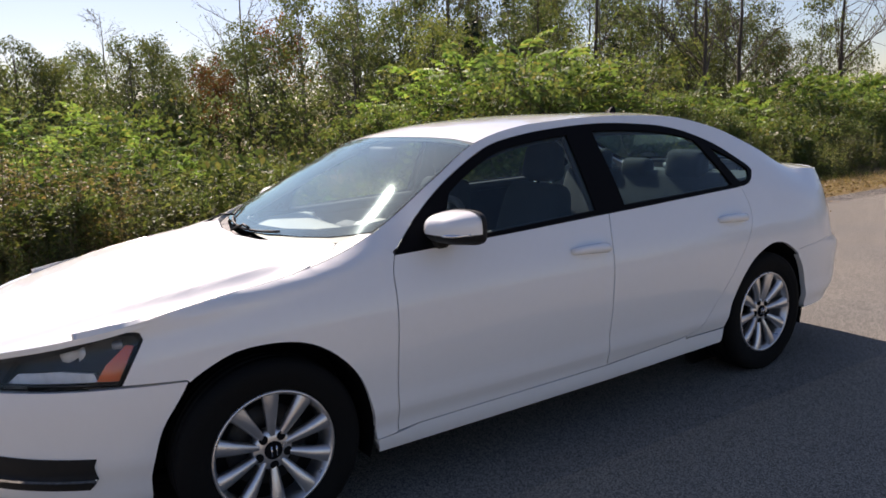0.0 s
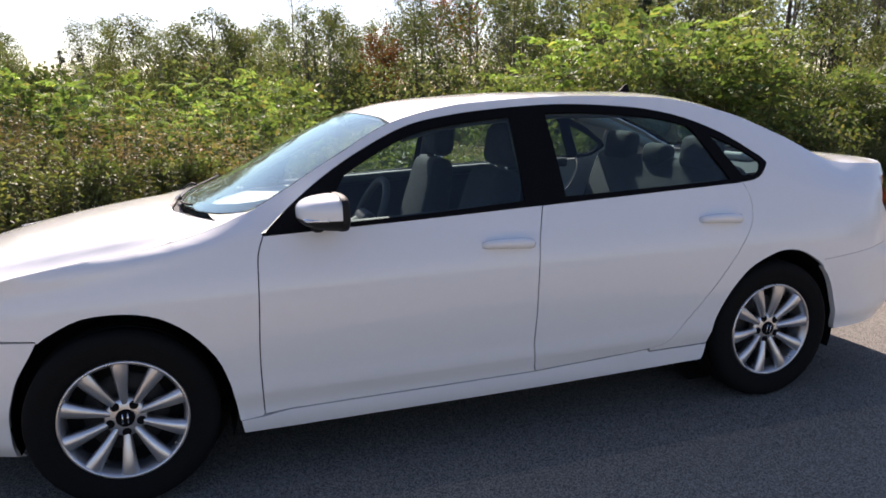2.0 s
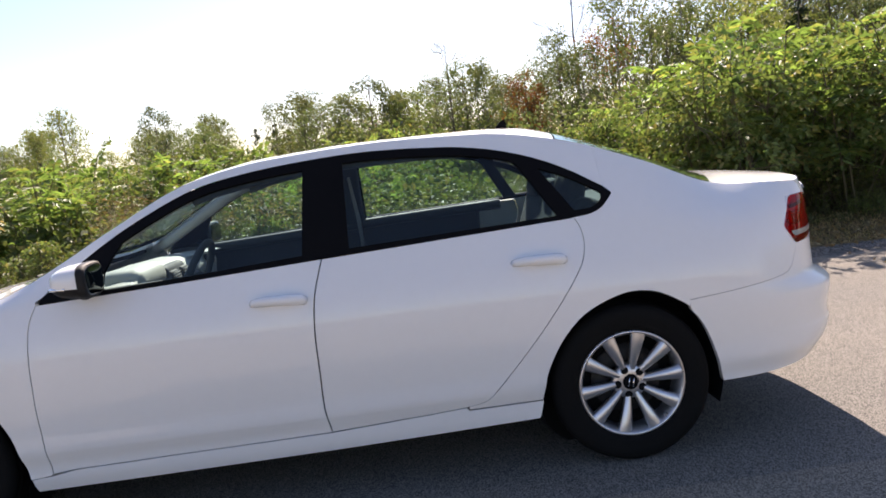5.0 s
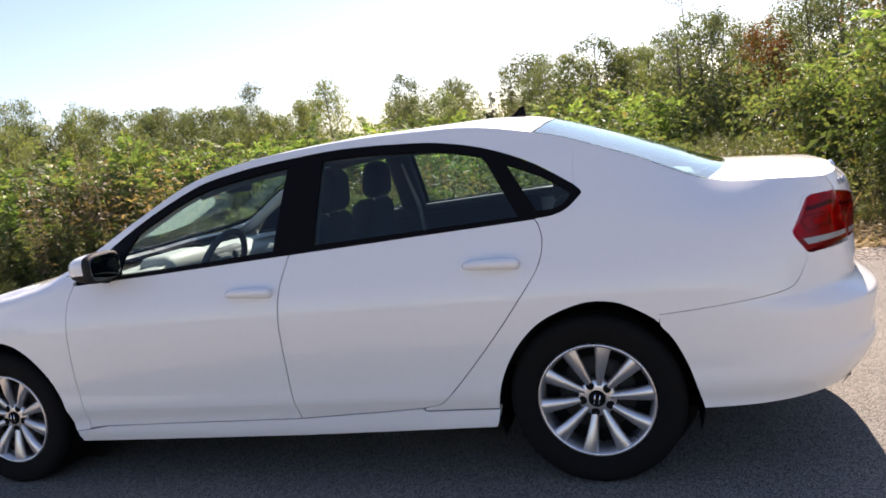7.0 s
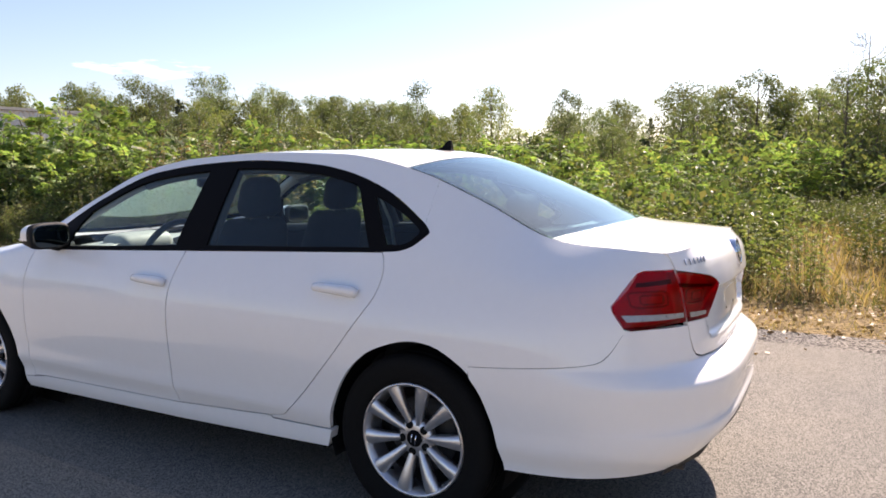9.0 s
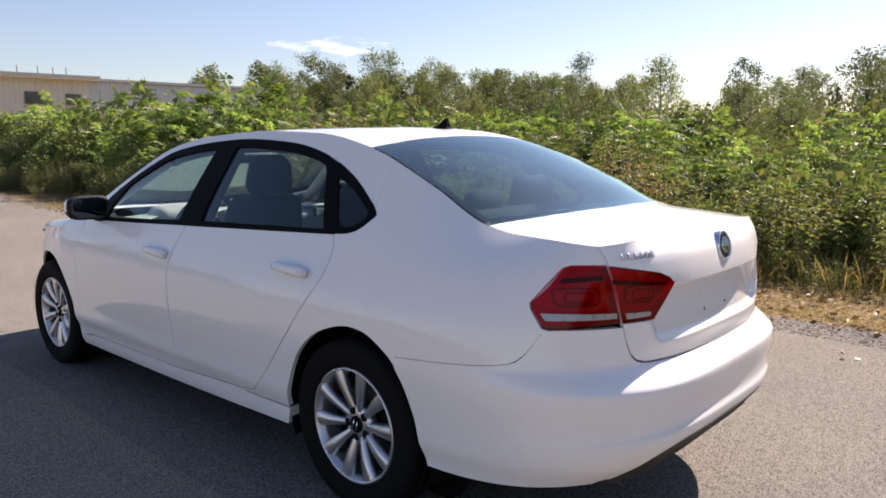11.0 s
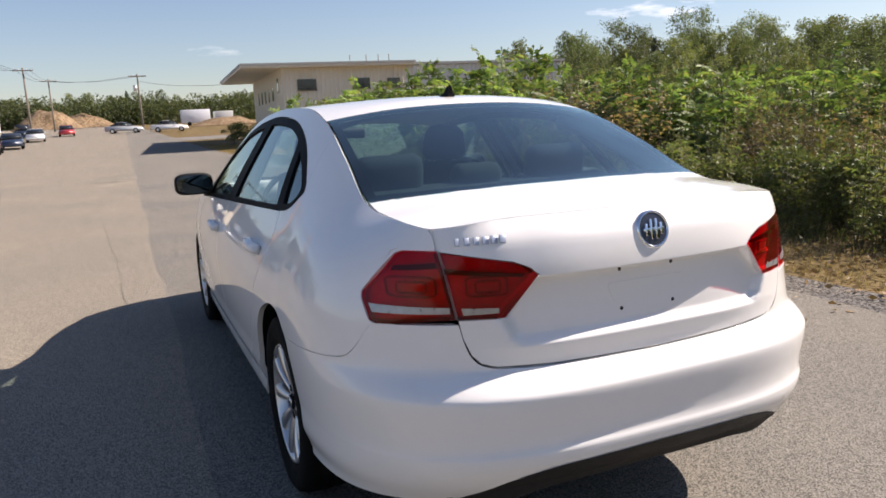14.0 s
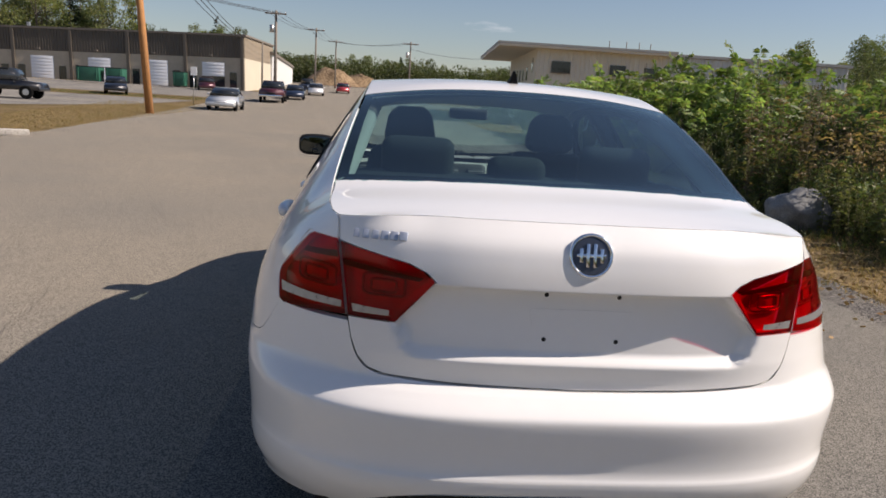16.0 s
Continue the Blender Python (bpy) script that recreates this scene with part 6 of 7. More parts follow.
# distant tree line, taller further ahead
for _ in range(130):
    x, y = rng.uniform(38, 62), rng.uniform(-6, 62)
    top = 1.36 + (float(np.interp(y, [0, 5, 20, 54], [5.1, 5.4, 6.8, 8.9])) - 1.36) * x / 45
    kind = rng.uniform()
    pick = T_F[rng.integers(3)] if kind < 0.42 else T_D[rng.integers(4)] if kind < 0.68 else T_S[rng.integers(2)] if kind < 0.9 else T_P[rng.integers(2)]
    plant(pick, x, y, top * rng.uniform(0.70, 1.02) / 7.2)
for x, y, s in ((41, 0.5, 0.6), (42, 2.5, 0.5)):
    plant(T_R[0], x, y, s)
for _ in range(34):
    y = rng.uniform(64, 100)
    plant(T_F[rng.integers(3)], 0.56 * y + rng.uniform(0, 20), y, rng.uniform(1.1, 1.45))
# woods that close the road behind the camera
for _ in range(34):
    plant((T_F[rng.integers(3)] if rng.uniform() < 0.7 else T_P[rng.integers(2)]), rng.uniform(-34, 12), rng.uniform(-62, -46), rng.uniform(1.2, 1.7))


def field(name, n, where, lo, hi, width, material, label, cat, flat=False):
    """Many small blades over a stretch of ground, as one object."""
    xy = where(n)
    base = np.stack([xy[:, 0], xy[:, 1], np.array([rise(v) for v in xy[:, 1]]) - 0.02], 1)
    way = rng.normal(size=(n, 3)) * (0.4 if not flat else 1.0) + np.array([0, 0, 1.0 if not flat else 0.0])
    if flat:
        way[:, 2] *= 0.15
        base[:, 2] += 0.025
    ln = rng.uniform(lo, hi, n)
    ob = new(name, blades(name, base, way, ln, width * (ln / hi if flat else 1), 0.12 if not flat else 0.0, material))
    return tagged(ob, label, cat, kind="stuff")


def box_of(x0, x1, y0, y1, p=1.0):
    return lambda n: np.stack([x0 + (x1 - x0) * rng.uniform(0, 1, n) ** p, rng.uniform(y0, y1, n)], 1)


field("verge_grass", 24000, box_of(3.35, 5.6, -14, 16), 0.03, 0.10, 0.007, M_GRASS, "short dry grass on the verge", "grass")
field("green_verge_grass", 12000, box_of(4.5, 6.2, -14, 16), 0.06, 0.20, 0.008, M_GRASS_G, "green grass below the bushes", "grass")
field("clearing_grass", 12000, box_of(4.6, 24, -5.2, -0.6), 0.15, 0.45, 0.012, M_GRASS, "dry tall grass in a clearing", "grass")
field("leaf_litter", 6500, box_of(3.2, 5.6, -12, 14), 0.03, 0.075, 0.04, M_LITTER, "fallen brown leaves along the kerb", "leaves", True)
field("road_litter", 130, box_of(2.0, 3.2, -9, 10, 0.6), 0.03, 0.07, 0.04, M_LITTER, "scattered fallen leaves on the asphalt", "leaves", True)


# ---- far side of the road, buildings, poles, parked vehicles ----
M_CONCRETE = gritty("concrete", (0.30, 0.29, 0.27), (0.48, 0.46, 0.43), 60, 1.5, bump=0.3)
M_LOT = gritty("parking_lot_asphalt", (0.15, 0.145, 0.135), (0.30, 0.285, 0.26), 200, 0.3, bump=0.3)
M_TAN_BLOCK = plain("tan_block_wall", (0.46, 0.39, 0.30), 0.9, var=0.18, scale=1.2, bump=0.4, bump_scale=12)
M_CREAM = plain("cream_painted_block", (0.55, 0.485, 0.375), 0.85, var=0.08, scale=0.8)
M_BROWN_METAL = plain("brown_ribbed_metal", (0.125, 0.105, 0.085), 0.55, metal=0.2, var=0.12, scale=1.5)
M_TAN_METAL = plain("tan_metal_panel", (0.26, 0.21, 0.15), 0.6, var=0.06, scale=1)
M_ROLLDOOR = plain("white_roller_door", (0.78, 0.79, 0.82), 0.5, var=0.04, scale=1)
M_DARKGLASS = plain("dark_window_glass", (0.02, 0.023, 0.026), 0.08, var=0.2, coat=0.5)
M_SIDING = plain("cream_metal_siding", (0.70, 0.65, 0.55), 0.6, var=0.05, scale=0.7)
M_SIDING_W = plain("pale_grey_metal_siding", (0.62, 0.62, 0.60), 0.55, var=0.05, scale=0.7)
M_ROOF = plain("grey_brown_roof_edge", (0.17, 0.145, 0.12), 0.7, var=0.1)
M_FASCIA = plain("pale_grey_fascia", (0.40, 0.39, 0.37), 0.6, var=0.08)
M_POLE = plain("orange_brown_treated_pole", (0.42, 0.20, 0.075), 0.85, var=0.25, scale=4, bump=0.4, bump_scale=25)
M_POLE_GREY = plain("weathered_pole", (0.20, 0.17, 0.14), 0.9, var=0.25, scale=4)
M_CABLE = plain("black_cable", (0.02, 0.02, 0.02), 0.6)
M_DUMPSTER = plain("green_painted_steel", (0.02, 0.11, 0.07), 0.5, var=0.2)
M_ROCK = plain("grey_boulder", (0.20, 0.20, 0.195), 0.9, var=0.45, scale=5, bump=0.9, bump_scale=14)
M_DIRT = gritty("piled_earth", (0.16, 0.11, 0.07), (0.30, 0.22, 0.14), 3, 0.2, bump=0.8)
M_SIGN = plain("white_sign", (0.8, 0.8, 0.8), 0.5)
M_STEEL = plain("galvanised_steel", (0.5, 0.5, 0.5), 0.4, metal=0.8, var=0.15)


def flat_area(name, pts, z, material, label):
    """A paved area inside a closed line of (x, y) points."""
    bm = bmesh.new()
    bm.faces.new([bm.verts.new((x, y, 0)) for x, y in pts])
    for c in np.arange(-60, 200, 4.0):
        bmesh.ops.bisect_plane(bm, geom=bm.verts[:] + bm.edges[:] + bm.faces[:], plane_co=(0, c, 0), plane_no=(0, 1, 0))
    for v in bm.verts:
        v.co.z = z + rise(v.co.y)
    bmesh.ops.recalc_face_normals(bm, faces=bm.faces[:])
    if bm.faces[:][0].normal.z < 0:
        bmesh.ops.reverse_faces(bm, faces=bm.faces[:])
    return tagged(part(name, bm, material), label, "pavement", kind="structure")


strip("gravel_edge", [[(RIGHT(y) - 0.03, y) for y in YS if -30 < y < 40], [(RIGHT(y) + 0.42 + 0.1 * math.sin(y * 1.3) + 0.06 * math.sin(4.1 * y), y) for y in YS if -30 < y < 40]], -0.012, M_GRAVEL, "dark crushed gravel along the road edge")
flat_area("parking_lot", [(-19.5, 33), (-16.6, 50), (-15.6, 56), (-60, 56), (-60, 10), (-26, 10)], -0.012, M_LOT, "pale asphalt parking lot before the workshop")
flat_area("workshop_apron", [(-14.6, 64), (-14.8, 86.3), (-60, 86.3), (-60, 61)], -0.012, M_LOT, "asphalt apron before the workshop doors")
flat_area("side_drive", [(4.5, 69), (4.1, 77), (30, 80), (30, 71)], -0.012, M_LOT, "asphalt driveway to the metal building")
field("lawn_grass", 26000, lambda n: (lambda u, v: np.stack([(-9.4 - 3.2 * v - 0.04 * v) - u * (0.5 + 6.5 * v ** 0.5), 13.5 + 36 * v], 1))(rng.uniform(0, 1, n), rng.uniform(0, 1, n)), 0.03, 0.09, 0.012, M_GRASS, "dry short grass on the far verge", "grass")
field("strip_grass", 6000, box_of(-50, -15.5, 56.5, 60.8), 0.05, 0.12, 0.03, M_GRASS_G, "green grass strip before the workshop", "grass")
field("patch_grass", 7000, lambda n: (lambda y: np.stack([np.array([RIGHT(v) for v in y]) + 0.3 + 2.2 * rng.uniform(0, 1, n), y], 1))(rng.uniform(37, 56, n)), 0.04, 0.12, 0.014, M_GRASS, "dry grass patch beside the driveway", "grass")


def box_part(name, parent, m, sx, sy, sz, x, y, z, r=0.0, label=""):
    return part(name, soft_box(sx, sy, sz, r, 2 if r else 1, pose(x + sx / 2, y + sy / 2, z + sz / 2)), m, parent, label)


def ribs(parent, name, m, length, height, z, y, step, depth=0.05, axis="x", x0=0.0):
    """A ribbed metal wall sheet, one mesh."""
    bm = bmesh.new()
    n, prof = int(length / step), []
    for k in range(n):
        prof += [(k * step, 0), (k * step + step * 0.6, 0), (k * step + step * 0.7, -depth), (k * step + step * 0.9, -depth)]
    prof.append((n * step, 0))
    lo, hi = [], []
    for a, d in prof:
        p = (x0 + a, y + d) if axis == "x" else (y + d, x0 + a)
        lo.append(bm.verts.new((*p, z)))
        hi.append(bm.verts.new((*p, z + height)))
    for k in range(len(lo) - 1):
        bm.faces.new((lo[k], lo[k + 1], hi[k + 1], hi[k]))
    return part(name, bm, m, parent)


def workshop():
    """Long low workshop: local x along its front, y away from the road, z up."""
    b = new("workshop_building")
    L, D = 44.0, 16.0
    box_part("wall", b, M_TAN_BLOCK, L - 0.3, D, 3.72, 0, 0.05, 0)
    box_part("end_wall", b, M_CREAM, 0.3, D, 3.72, L - 0.3, 0.0, 0, label="cream painted end wall")
    box_part("upper_wall", b, M_BROWN_METAL, L - 0.3, D, 2.5, 0, 0.1, 3.72)
    box_part("upper_end_wall", b, M_TAN_METAL, 0.3, D, 2.5, L - 0.3, 0.02, 3.72)
    ribs(b, "ribbed_cladding", M_BROWN_METAL, L - 0.3, 2.5, 3.72, 0.06, 0.32, 0.09)
    box_part("roof_edge", b, M_ROOF, L + 0.3, D + 0.3, 0.22, -0.1, -0.12, 6.2)
    for k in range(7):
        x = L - 0.45 - 6.6 * k
        box_part("pilaster", b, M_BROWN_METAL, 0.34, 0.22, 6.2, x, -0.16, 0)
        if k < 6:
            d = box_part("roller_door", b, M_ROLLDOOR, 2.6, 0.06, 3.15 if k else 1.6, x - 4.5, -0.01, 0 if k else 1.55)
            for q in range(8 if k else 4):
                box_part("door_slat", d, M_ROLLDOOR, 2.5, 0.02, 0.352, x - 4.45, -0.03, 0.2 + 0.36 * q if k else 1.62 + 0.36 * q, 0.008)
            if not k:
                # dark sheet stands in for the shaded inside below the raised door
                box_part("door_opening_shade", b, M_DARKGLASS, 2.6, 0.05, 1.55, x - 4.5, 0.0, 0)
            for dx in (0.5, 6.0):
                box_part("side_door", b, M_DARKGLASS, 0.8, 0.07, 2.05, x - dx - 0.8 if dx < 3 else x - dx, -0.02, 0, label="dark side door")
            box_part("wall_lamp", b, M_ROOF, 0.4, 0.25, 0.2, x - 3.7, -0.2, 3.85)
    box_part("roof_vent", b, M_STEEL, 0.3, 0.3, 0.8, L - 27, 4, 6.4)
    b.matrix_world = pose(-17.4, 86.2, 1.36) @ pose(0, 0, 0, 0, -1.4, -3) @ pose(-L, 0, 0)
    return tagged(b, "long tan and brown workshop with white roller doors", "building")


def metal_building():
    """Low metal-clad building: local x along the wall that faces the road's near end."""
    b = new("metal_building")
    L, S, H, D = 21.0, 8.6, 4.75, 13.2
    box_part("wall", b, M_SIDING, S, D, H, 0, 0.06, 0)
    box_part("rear_wall", b, M_SIDING_W, L - S, D, H - 0.12, S, 0.10, 0)
    ribs(b, "front_siding", M_SIDING, S - 0.1, H, 0, 0.04, 0.30, 0.04)
    ribs(b, "pale_siding", M_SIDING_W, L - S - 0.1, H - 0.12, 0, 0.08, 0.30, 0.04, x0=S)
    ribs(b, "gable_siding", M_SIDING, D, H, 0, -0.01, 0.30, 0.04, axis="y")
    box_part("roof", b, M_FASCIA, S + 3.2, D + 1.2, 0.14, -2.65, -0.55, H, label="overhanging pale grey roof")
    box_part("soffit", b, M_SIDING, S + 3.1, D + 1.1, 0.12, -2.6, -0.5, H - 0.12)
    box_part("pale_roof_edge", b, M_FASCIA, L - S - 0.4, D, 0.16, S + 0.55, -0.05, H - 0.1)
    for x, w, h in ((1.0, 1.25, 0.62), (4.9, 1.05, 0.6), (7.2, 0.9, 0.55)):
        wdw = box_part("window", b, M_DARKGLASS, w, 0.06, h, x, -0.03, 3.35)
        box_part("window_sill", wdw, M_ROOF, w + 0.1, 0.1, 0.05, x - 0.05, -0.06, 3.29)
    for k in range(5):
        box_part("window", b, M_DARKGLASS, 0.05, 0.5, 0.8, -0.06, 3.4 + 1.7 * k, 2.9)
    box_part("window", b, M_DARKGLASS, 0.05, 0.55, 0.85, -0.06, 1.1, 3.3)
    for x in (5.4, 6.6, 7.5, 8.3):
        part("roof_pipe", tube([(x, 2.5, H + 0.15), (x, 2.5, H + 0.8)], 0.03, 8), M_POLE_GREY, b)
    b.matrix_world = pose(9.8, 48.9, -0.05, 0, 0, -3) @ Matrix.Diagonal((1.07, 1.25, 1.21, 1))
    return tagged(b, "cream metal-clad building with an overhanging roof", "building")


def shed():
    b = new("storage_building")
    box_part("wall", b, M_SIDING_W, 9, 48, 4.6, 0, 0, 0)
    ribs(b, "siding", M_SIDING_W, 48, 4.6, 0, 9.03, 0.6, -0.05, axis="y")
    box_part("roof", b, M_ROOF, 9.6, 48.6, 0.4, -0.3, -0.3, 4.6)
    b.matrix_world = pose(-25.5, 100, 1.8, 0, 0, 4)
    return tagged(b, "long pale grey metal storage building", "building")


def trailer(x, y, w, h, d, m, label):
    b = new("site_trailer")
    box_part("body", b, m, w, d, h, 0, 0, 0.45, 0.05)
    for k in (0.25, 0.75):
        part("wheel", lathe([(0, 0.02), (0, 0.32), (0.2, 0.32), (0.2, 0.02)], 16, "y"), M_RUBBER, b).location = (w * k, -0.02, 0.35)
    b.location = (x, y, rise(y))
    tagged(b, label, "trailer")


workshop()
metal_building()
shed()
trailer(9.2, 128, 4.6, 2.2, 3, M_ROLLDOOR, "white box trailer parked on the lot")
trailer(14.6, 128, 3.0, 1.8, 3, M_SIDING_W, "pale grey site trailer beside the lot")


def utility_pole(x, y, h, m, lean=(0, 0), arms=1, can=False, label="weathered wooden utility pole with a cross-arm", r=0.15):
    p = new("utility_pole")
    top = Vector((lean[0], lean[1], h))
    part("shaft", tube([(0, 0, -0.2), top * 0.5, top], [r, r * 0.85, r * 0.7], 12), m, p)
    for k in range(arms):
        z = h - 0.35 - 0.9 * k
        c = top * (z / h)
        part("cross_arm", soft_box(2.4, 0.12, 0.14, 0.01, 1, pose(c.x, c.y - 0.2, z)), M_POLE_GREY, p)
        for dx in (-1.05, -0.5, 0.5, 1.05):
            part("insulator", lathe([(0, 0.05), (0.06, 0.06), (0.12, 0.035), (0.2, 0.03)], 8, "z"), M_STEEL, p).location = (c.x + dx, c.y - 0.2, z + 0.06)
    if can:
        part("transformer", lathe([(0, 0.0), (0, 0.26), (0.8, 0.26), (0.86, 0.0)], 16, "z"), M_STEEL, p).location = (-0.45, 0, h - 2.4)
    p.location = (x, y, rise(y) - 0.02)
    return tagged(p, label, "utility pole", "utility poles")


utility_pole(-11.83, 32.7, 9.8, M_POLE, (-0.75, 0.0), 0, label="tall orange-brown utility pole leaning at the road edge", r=0.19)
utility_pole(-13.6, 84, 9.2, M_POLE_GREY, arms=1, can=True, r=0.2)
utility_pole(-11.2, 106, 8.8, M_POLE_GREY, arms=1)
utility_pole(-9.9, 128, 8.2, M_POLE_GREY, arms=1)
utility_pole(2.5, 112, 8.0, M_POLE_GREY, arms=1, can=True)
utility_pole(-14.9, 83, 5.6, M_POLE_GREY, arms=0, label="short weathered service pole", r=0.12)


def cable(a, b, sag, r=0.02):
    a, b = Vector(a), Vector(b)
    pts = [a + (b - a) * t - Vector((0, 0, sag * 4 * t * (1 - t))) for t in np.linspace(0, 1, 13)]
    return tagged(part("power_cable", tube(pts, r, 5), M_CABLE), "black overhead power cable between poles", "cable", "overhead cables")


for k in range(3):
    cable((-17.5 - 0.4 * k, 86, 7.4), (-12.6 - 0.25 * k, 32.7, 9.6 - 0.3 * k), 0.6, 0.03)
    cable((-14.4 + 0.8 * k, 84, 10.2), (-12.0 + 0.8 * k, 106, 10.5), 0.5)
    cable((-12.0 + 0.8 * k, 106, 10.5), (-10.7 + 0.8 * k, 128, 10.6), 0.5)
    cable((-10.7 + 0.8 * k, 128, 10.6), (1.7 + 0.8 * k, 112, 10.0), 0.5, 0.015)
    cable((-14.4 + 0.8 * k, 84, 10.2), (-40 + k, 40, 12.5), 0.8, 0.025)
cable((2.5, 112, 9.2), (11.0, 70, 6.0), 0.5)


def car_paint(name, c):
    return plain(name, c, 0.35, metal=0.2, coat=1.0, var=0.02)


P_SILVER, P_MAROON, P_BLACK = car_paint("silver_paint", (0.5, 0.52, 0.54)), car_paint("maroon_paint", (0.07, 0.012, 0.018)), car_paint("black_paint", (0.012, 0.012, 0.014))
P_WHITE, P_RED, P_NAVY = car_paint("white_paint", (0.75, 0.75, 0.75)), car_paint("red_paint", (0.4, 0.03, 0.03)), car_paint("navy_paint", (0.015, 0.025, 0.05))


def parked(name, x, y, turn, paint, prof, cabin, width, label, wheel_r=0.32, axle=(0.18, 0.80), roof_in=0.16):
    """A parked vehicle: profile points (y, z) of the body and of the cabin, nose towards -y before turning."""
    c = new(name)
    length = prof[-1][0]

    def slab(points, half, inset=0.0, rounding=0.05):
        bm = bmesh.new()
        zs = [p[1] for p in points]
        lo, hi = min(zs), max(zs)
        ring = []
        for s in (-1, 1):
            ring.append([bm.verts.new((s * (half - inset * (z - lo) / (hi - lo)), yy, z)) for yy, z in points])
        n = len(points)
        bm.faces.new(ring[0])
        bm.faces.new(ring[1][::-1])
        for k in range(n):
            j = (k + 1) % n
            bm.faces.new((ring[0][j], ring[0][k], ring[1][k], ring[1][j]))
        bmesh.ops.recalc_face_normals(bm, faces=bm.faces[:])
        bmesh.ops.bevel(bm, geom=bm.edges[:], offset=rounding, segments=2, affect="EDGES")
        for f in bm.faces:
            f.smooth = True
        return bm
    low = 0.28 if wheel_r < 0.36 else 0.52
    body = prof + [(prof[-1][0], low), (prof[0][0], low)]
    part("body", slab(body, width / 2, 0.05, 0.06), paint, c)
    part("cabin_glass", slab(cabin, width / 2 - 0.04, roof_in, 0.03), M_DARKGLASS, c, "dark cabin glass")
    top = max(p[1] for p in cabin)
    ys = [p[0] for p in cabin if p[1] > top - 0.06]
    part("roof", soft_box(width - 2 * roof_in - 0.02, max(ys) - min(ys) + 0.12, 0.05, 0.02, 2, pose(0, (max(ys) + min(ys)) / 2, top)), paint, c)
    for s in (-1, 1):
        for a in axle:
            w = part("wheel", lathe([(0.1, 0.02), (0.1, wheel_r - 0.03), (0.08, wheel_r), (-0.08, wheel_r), (-0.1, wheel_r - 0.03), (-0.1, 0.2), (-0.08, 0.19), (-0.075, 0.02)], 20), M_RUBBER, c)
            w.location = (s * (width / 2 - 0.09), a * length, wheel_r)
            part("rim", lathe([(-0.09 * -s, 0.01), (-0.085 * -s, 0.19)], 16), M_ALLOY, w)
        part("head_lamp", soft_box(0.34, 0.08, 0.14, 0.03, 2, pose(s * (width / 2 - 0.26), 0.05, prof[0][1] - 0.12)), M_LAMPWHITE, c)
        part("tail_lamp", soft_box(0.3, 0.06, 0.16, 0.03, 2, pose(s * (width / 2 - 0.22), length - 0.01, prof[-1][1] - 0.14)), M_AMBER, c)
        part("door_mirror", soft_box(0.18, 0.1, 0.12, 0.03, 2, pose(s * (width / 2 + 0.06), length * 0.33, 1.0)), paint, c)
    part("bumper", soft_box(width - 0.08, 0.12, 0.2, 0.05, 2, pose(0, 0.0, 0.42 if wheel_r < 0.36 else 0.6)), paint if name != "pickup_truck" else M_CHROME, c)
    part("grille", soft_box(0.7, 0.05, 0.16, 0.03, 2, pose(0, -0.01, prof[0][1] - 0.16)), M_PLASTIC, c)
    c.matrix_world = pose(x, y, rise(y), 0, 0, turn)
    return tagged(c, label, "car" if name != "pickup_truck" else "truck")


SED = [(0.0, 0.62), (0.12, 0.74), (1.15, 0.92), (1.5, 0.97), (3.9, 0.99), (4.55, 0.95), (4.66, 0.72)]
SED_C = [(1.12, 0.93), (1.95, 1.38), (2.3, 1.44), (3.1, 1.44), (4.1, 0.98)]
SUV = [(0.0, 0.8), (0.1, 1.0), (1.2, 1.08), (1.4, 1.1), (4.0, 1.12), (4.15, 0.9)]
SUV_C = [(1.25, 1.1), (1.55, 1.72), (1.8, 1.78), (3.95, 1.78), (4.08, 1.12)]
PICK = [(0.0, 0.95), (0.1, 1.15), (1.5, 1.22), (1.7, 1.22), (5.4, 1.2), (5.5, 0.9)]
PICK_C = [(1.55, 1.2), (2.1, 1.78), (2.4, 1.84), (3.3, 1.84), (3.55, 1.2)]
parked("silver_car", -10.9, 43.4, 3, P_SILVER, SED, SED_C, 1.8, "silver sedan parked facing along the road edge")
parked("pickup_truck", -10.3, 59.6, 4, P_MAROON, PICK, PICK_C, 2.0, "maroon pickup truck parked at the road edge", 0.4)
parked("dark_car", -9.5, 68.5, 4, P_NAVY, SED, SED_C, 1.8, "dark blue car parked behind the pickup")
parked("white_car", -9.0, 84.5, 4, P_WHITE, SED, SED_C, 1.8, "white sedan parked along the road")
parked("red_car", -6.8, 100, 4, P_RED, SED, SED_C, 1.8, "red car far along the road")
parked("dark_van", -11.3, 96, 4, P_NAVY, SUV, SUV_C, 1.85, "dark van parked far along the road")
parked("jeep", -21.9, 44.6, 94, P_BLACK, SUV, SUV_C, 1.85, "black off-road vehicle in the parking lot", 0.4, (0.18, 0.78))
parked("black_hatchback", -22.3, 58.0, 18, P_BLACK, SED, SED_C, 1.75, "black hatchback parked before the workshop")
parked("dark_red_car", -20.2, 79.5, 15, P_MAROON, SED, SED_C, 1.8, "dark red car beside an open roller door")
parked("white_car", 7.6, 99.5, 84, P_WHITE, SED, SED_C, 1.8, "white sedan parked across the far driveway")
parked("grey_car", 2.2, 103, 80, P_SILVER, SED, SED_C, 1.8, "grey car parked beside the far driveway")


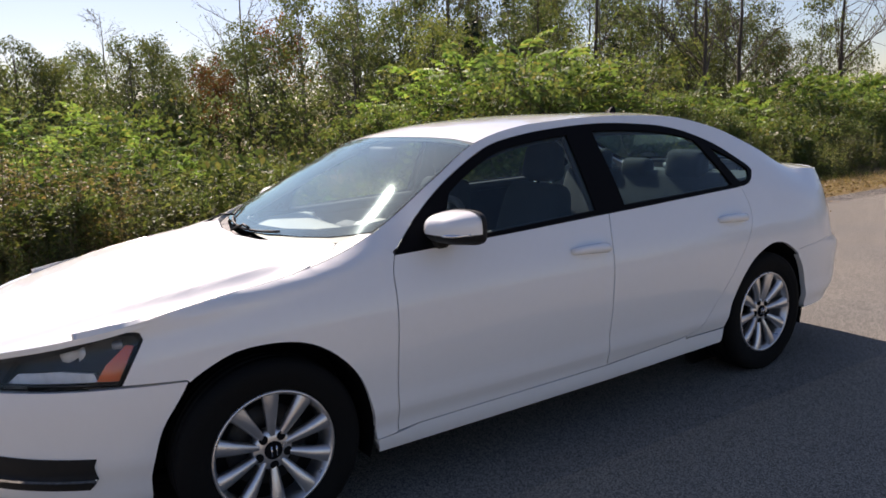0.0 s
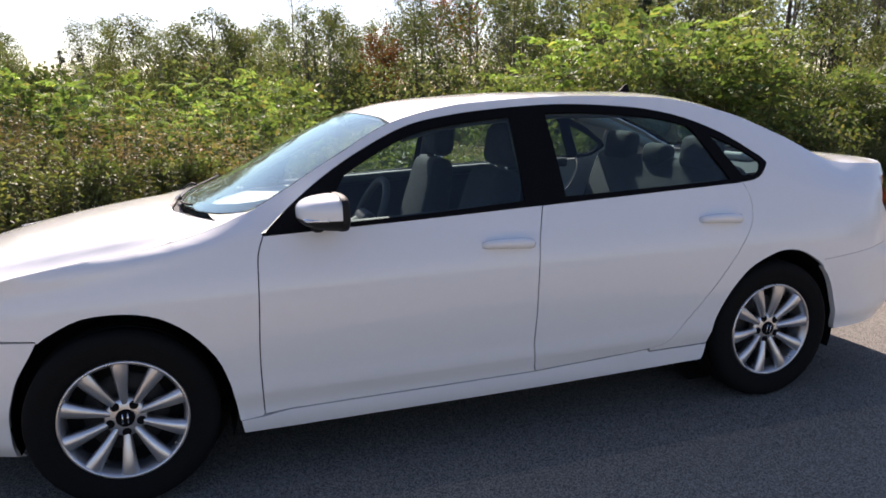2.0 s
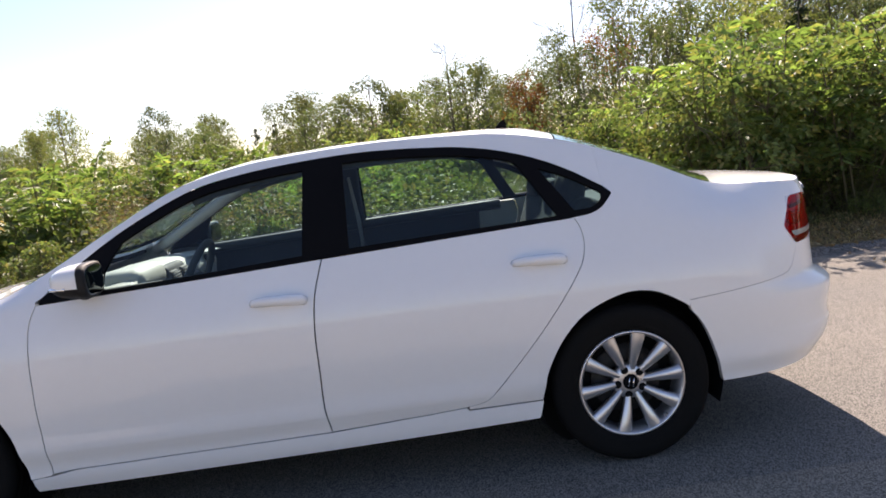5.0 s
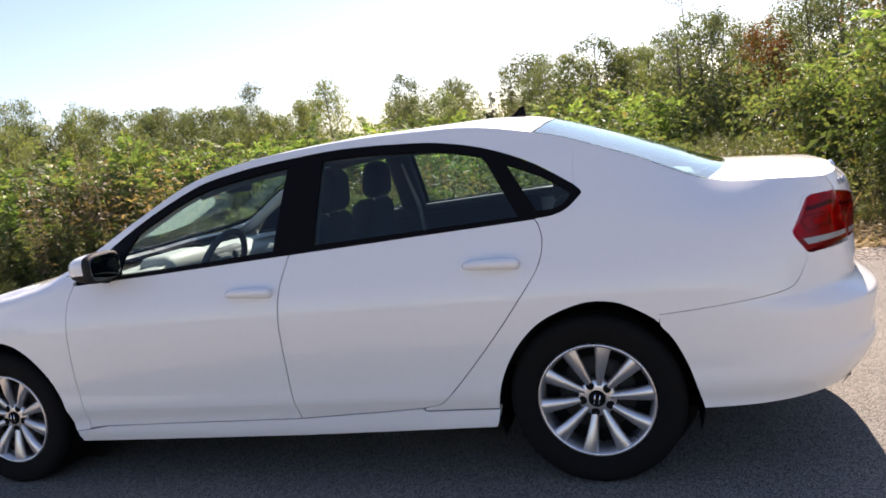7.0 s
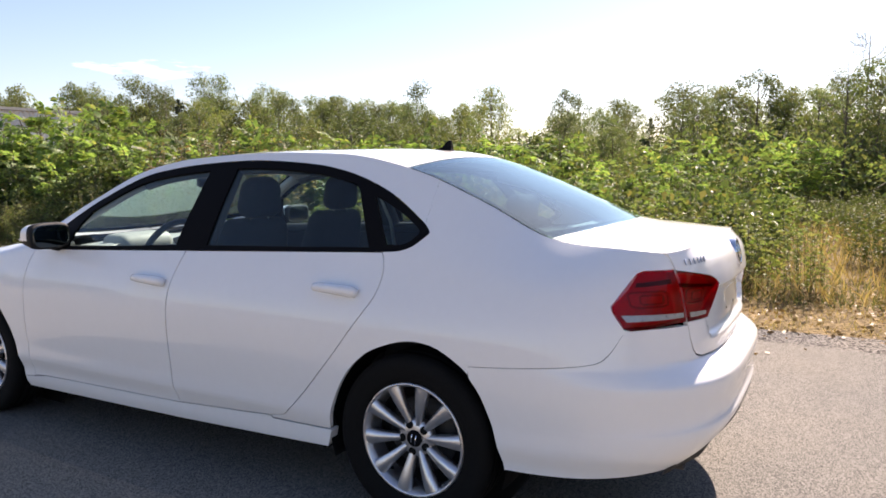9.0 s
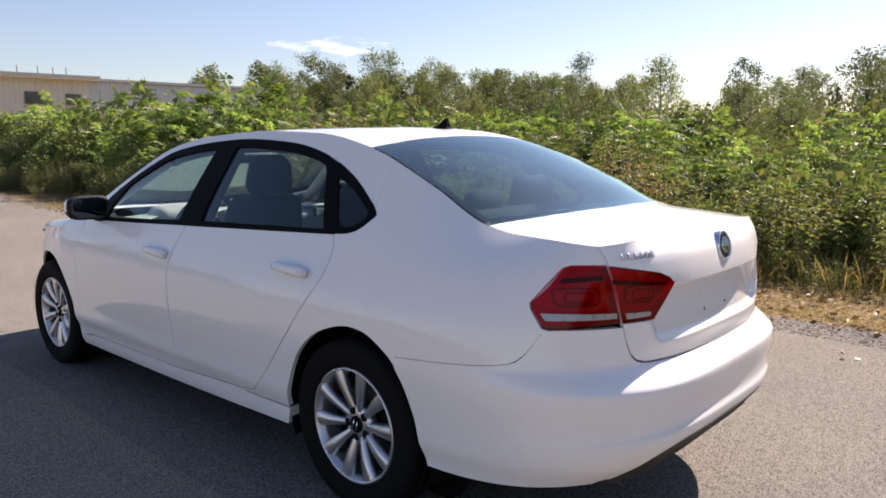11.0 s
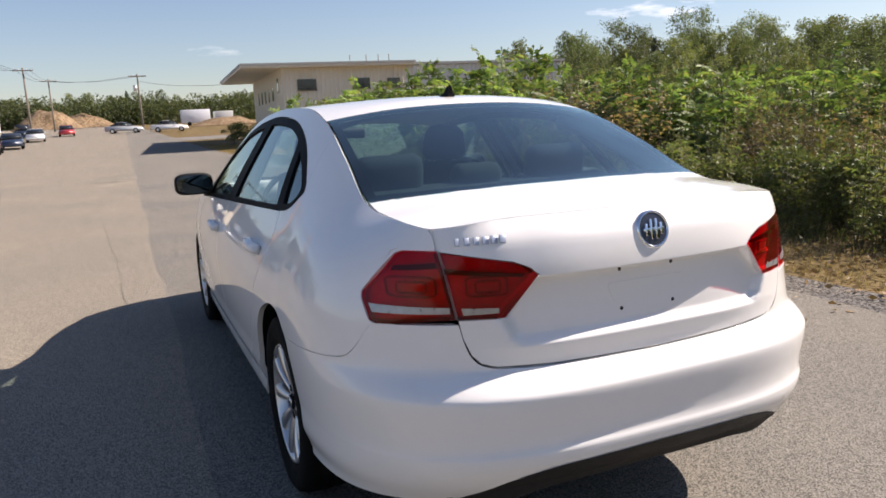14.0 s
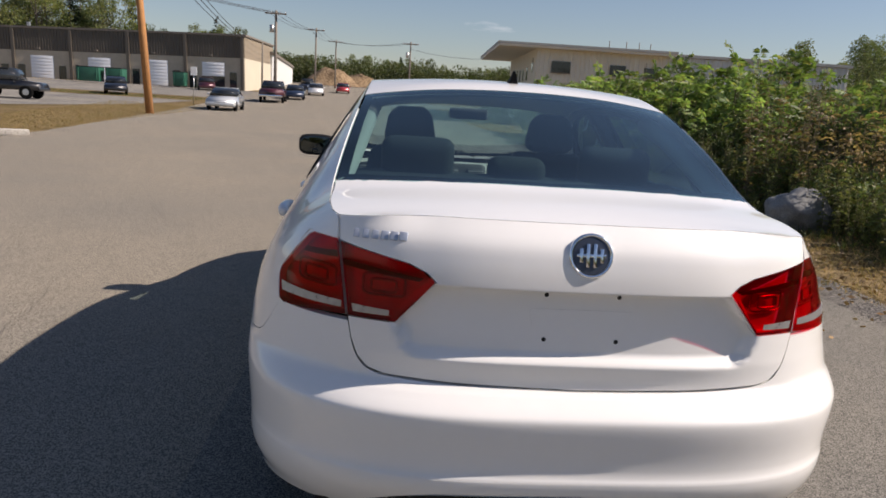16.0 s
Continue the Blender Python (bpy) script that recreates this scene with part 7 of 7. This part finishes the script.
def dumpster(x, y, w):
    d = new("dumpster")
    bm = soft_box(w, 1.7, 1.5, 0.03, 2, pose(0, 0, 0.9))
    for v in bm.verts:
        if v.co.z < 0.5:
            v.co.y *= 0.75
    part("bin", bm, M_DUMPSTER, d)
    part("lid", soft_box(w + 0.05, 1.75, 0.08, 0.02, 2, pose(0, 0, 1.69)), M_PLASTIC, d)
    for s in (-0.4, 0.4):
        part("rib", soft_box(0.1, 0.1, 1.2, 0.01, 1, pose(s * w, -0.85, 0.95)), M_DUMPSTER, d)
    d.location = (x, y, rise(y))
    tagged(d, "green steel dumpster before the workshop", "dumpster", "dumpsters")


dumpster(-33.4, 82, 2.4)
dumpster(-30.8, 82.5, 1.8)
dumpster(-24.4, 84.6, 1.25)

sign = new("road_sign")
part("post", tube([(0, 0, 0), (0, 0, 2.4)], 0.03, 8), M_STEEL, sign)
part("plate", soft_box(0.45, 0.03, 0.6, 0.01, 1, pose(0, -0.03, 2.3)), M_SIGN, sign)
sign.location = (-14.4, 51, rise(51))
tagged(sign, "white sign plate on a thin steel post", "sign")

beam = part("kerb_block", soft_box(1.5, 0.22, 0.16, 0.03, 2, None), M_CONCRETE)
beam.matrix_world = pose(-9.5, 13.7, 0.06, 0, 0, 28)
tagged(beam, "pale concrete kerb block lying at the road edge", "kerb")

# boulder at the bushes
bm = bmesh.new()
bmesh.ops.create_icosphere(bm, subdivisions=4, radius=1)
for v in bm.verts:
    d = v.co.normalized()
    k = 1 + 0.22 * noise.noise(d * 1.6) + 0.10 * noise.noise(d * 4.1) + 0.03 * noise.noise(d * 11)
    v.co = Vector((d.x * 0.46, d.y * 0.36, d.z * 0.34)) * k
for f in bm.faces:
    f.smooth = True
rock = part("boulder", bm, M_ROCK)
rock.matrix_world = pose(4.98, 5.2, 0.18, 0, 0, 20)
tagged(rock, "grey weathered boulder at the edge of the bushes", "boulder")

# heaps of earth and the far woods
for x, y, w, h in ((-12.5, 153, 6, 3.6), (-6.5, 157, 6, 2.8), (16, 126, 6, 1.3)):
    bm = grid_sheet(28, 20, lambda u, v: ((u - 0.5) * 2 * w, (v - 0.5) * 1.6 * w, h * max(0, math.cos(math.pi * (u - 0.5))) * max(0, math.cos(math.pi * (v - 0.5))) * (1 + 0.35 * noise.noise(Vector((u * 5, v * 5, x))))))
    ob = part("earth_mound", bm, M_DIRT)
    ob.location = (x, y, rise(y) - 0.1)
    tagged(ob, "bare brown mound of piled earth", "mound", "earth mounds")
for k in range(110):
    plant((T_P[rng.integers(2)] if rng.uniform() < 0.25 else T_F[rng.integers(3)]), rng.uniform(-70, 62), rng.uniform(165, 215), rng.uniform(0.8, 1.15))
thicket("distant_undergrowth", [(-70, 62, 158, 180, 3.5, 7.0, 200), (-80, -22, 104, 124, 4.0, 8.0, 70)], 400, 0.6, M_LEAF_T, "dark undergrowth of the far woods")
for k in range(34):
    plant((T_P[rng.integers(2)] if rng.uniform() < 0.3 else T_F[rng.integers(3)]), rng.uniform(-75, -24), rng.uniform(104, 128), rng.uniform(1.15, 1.6))
for x, y, s in ((6.9, 54.5, 0.8), (7.9, 55.5, 0.9), (8.8, 56, 0.8)):
    plant(S_B[rng.integers(4)], x, y, s)

for k in range(26):
    plant((T_P[rng.integers(2)] if rng.uniform() < 0.45 else T_F[rng.integers(3)]), rng.uniform(-78, -38), rng.uniform(104, 124), rng.uniform(1.7, 2.4))
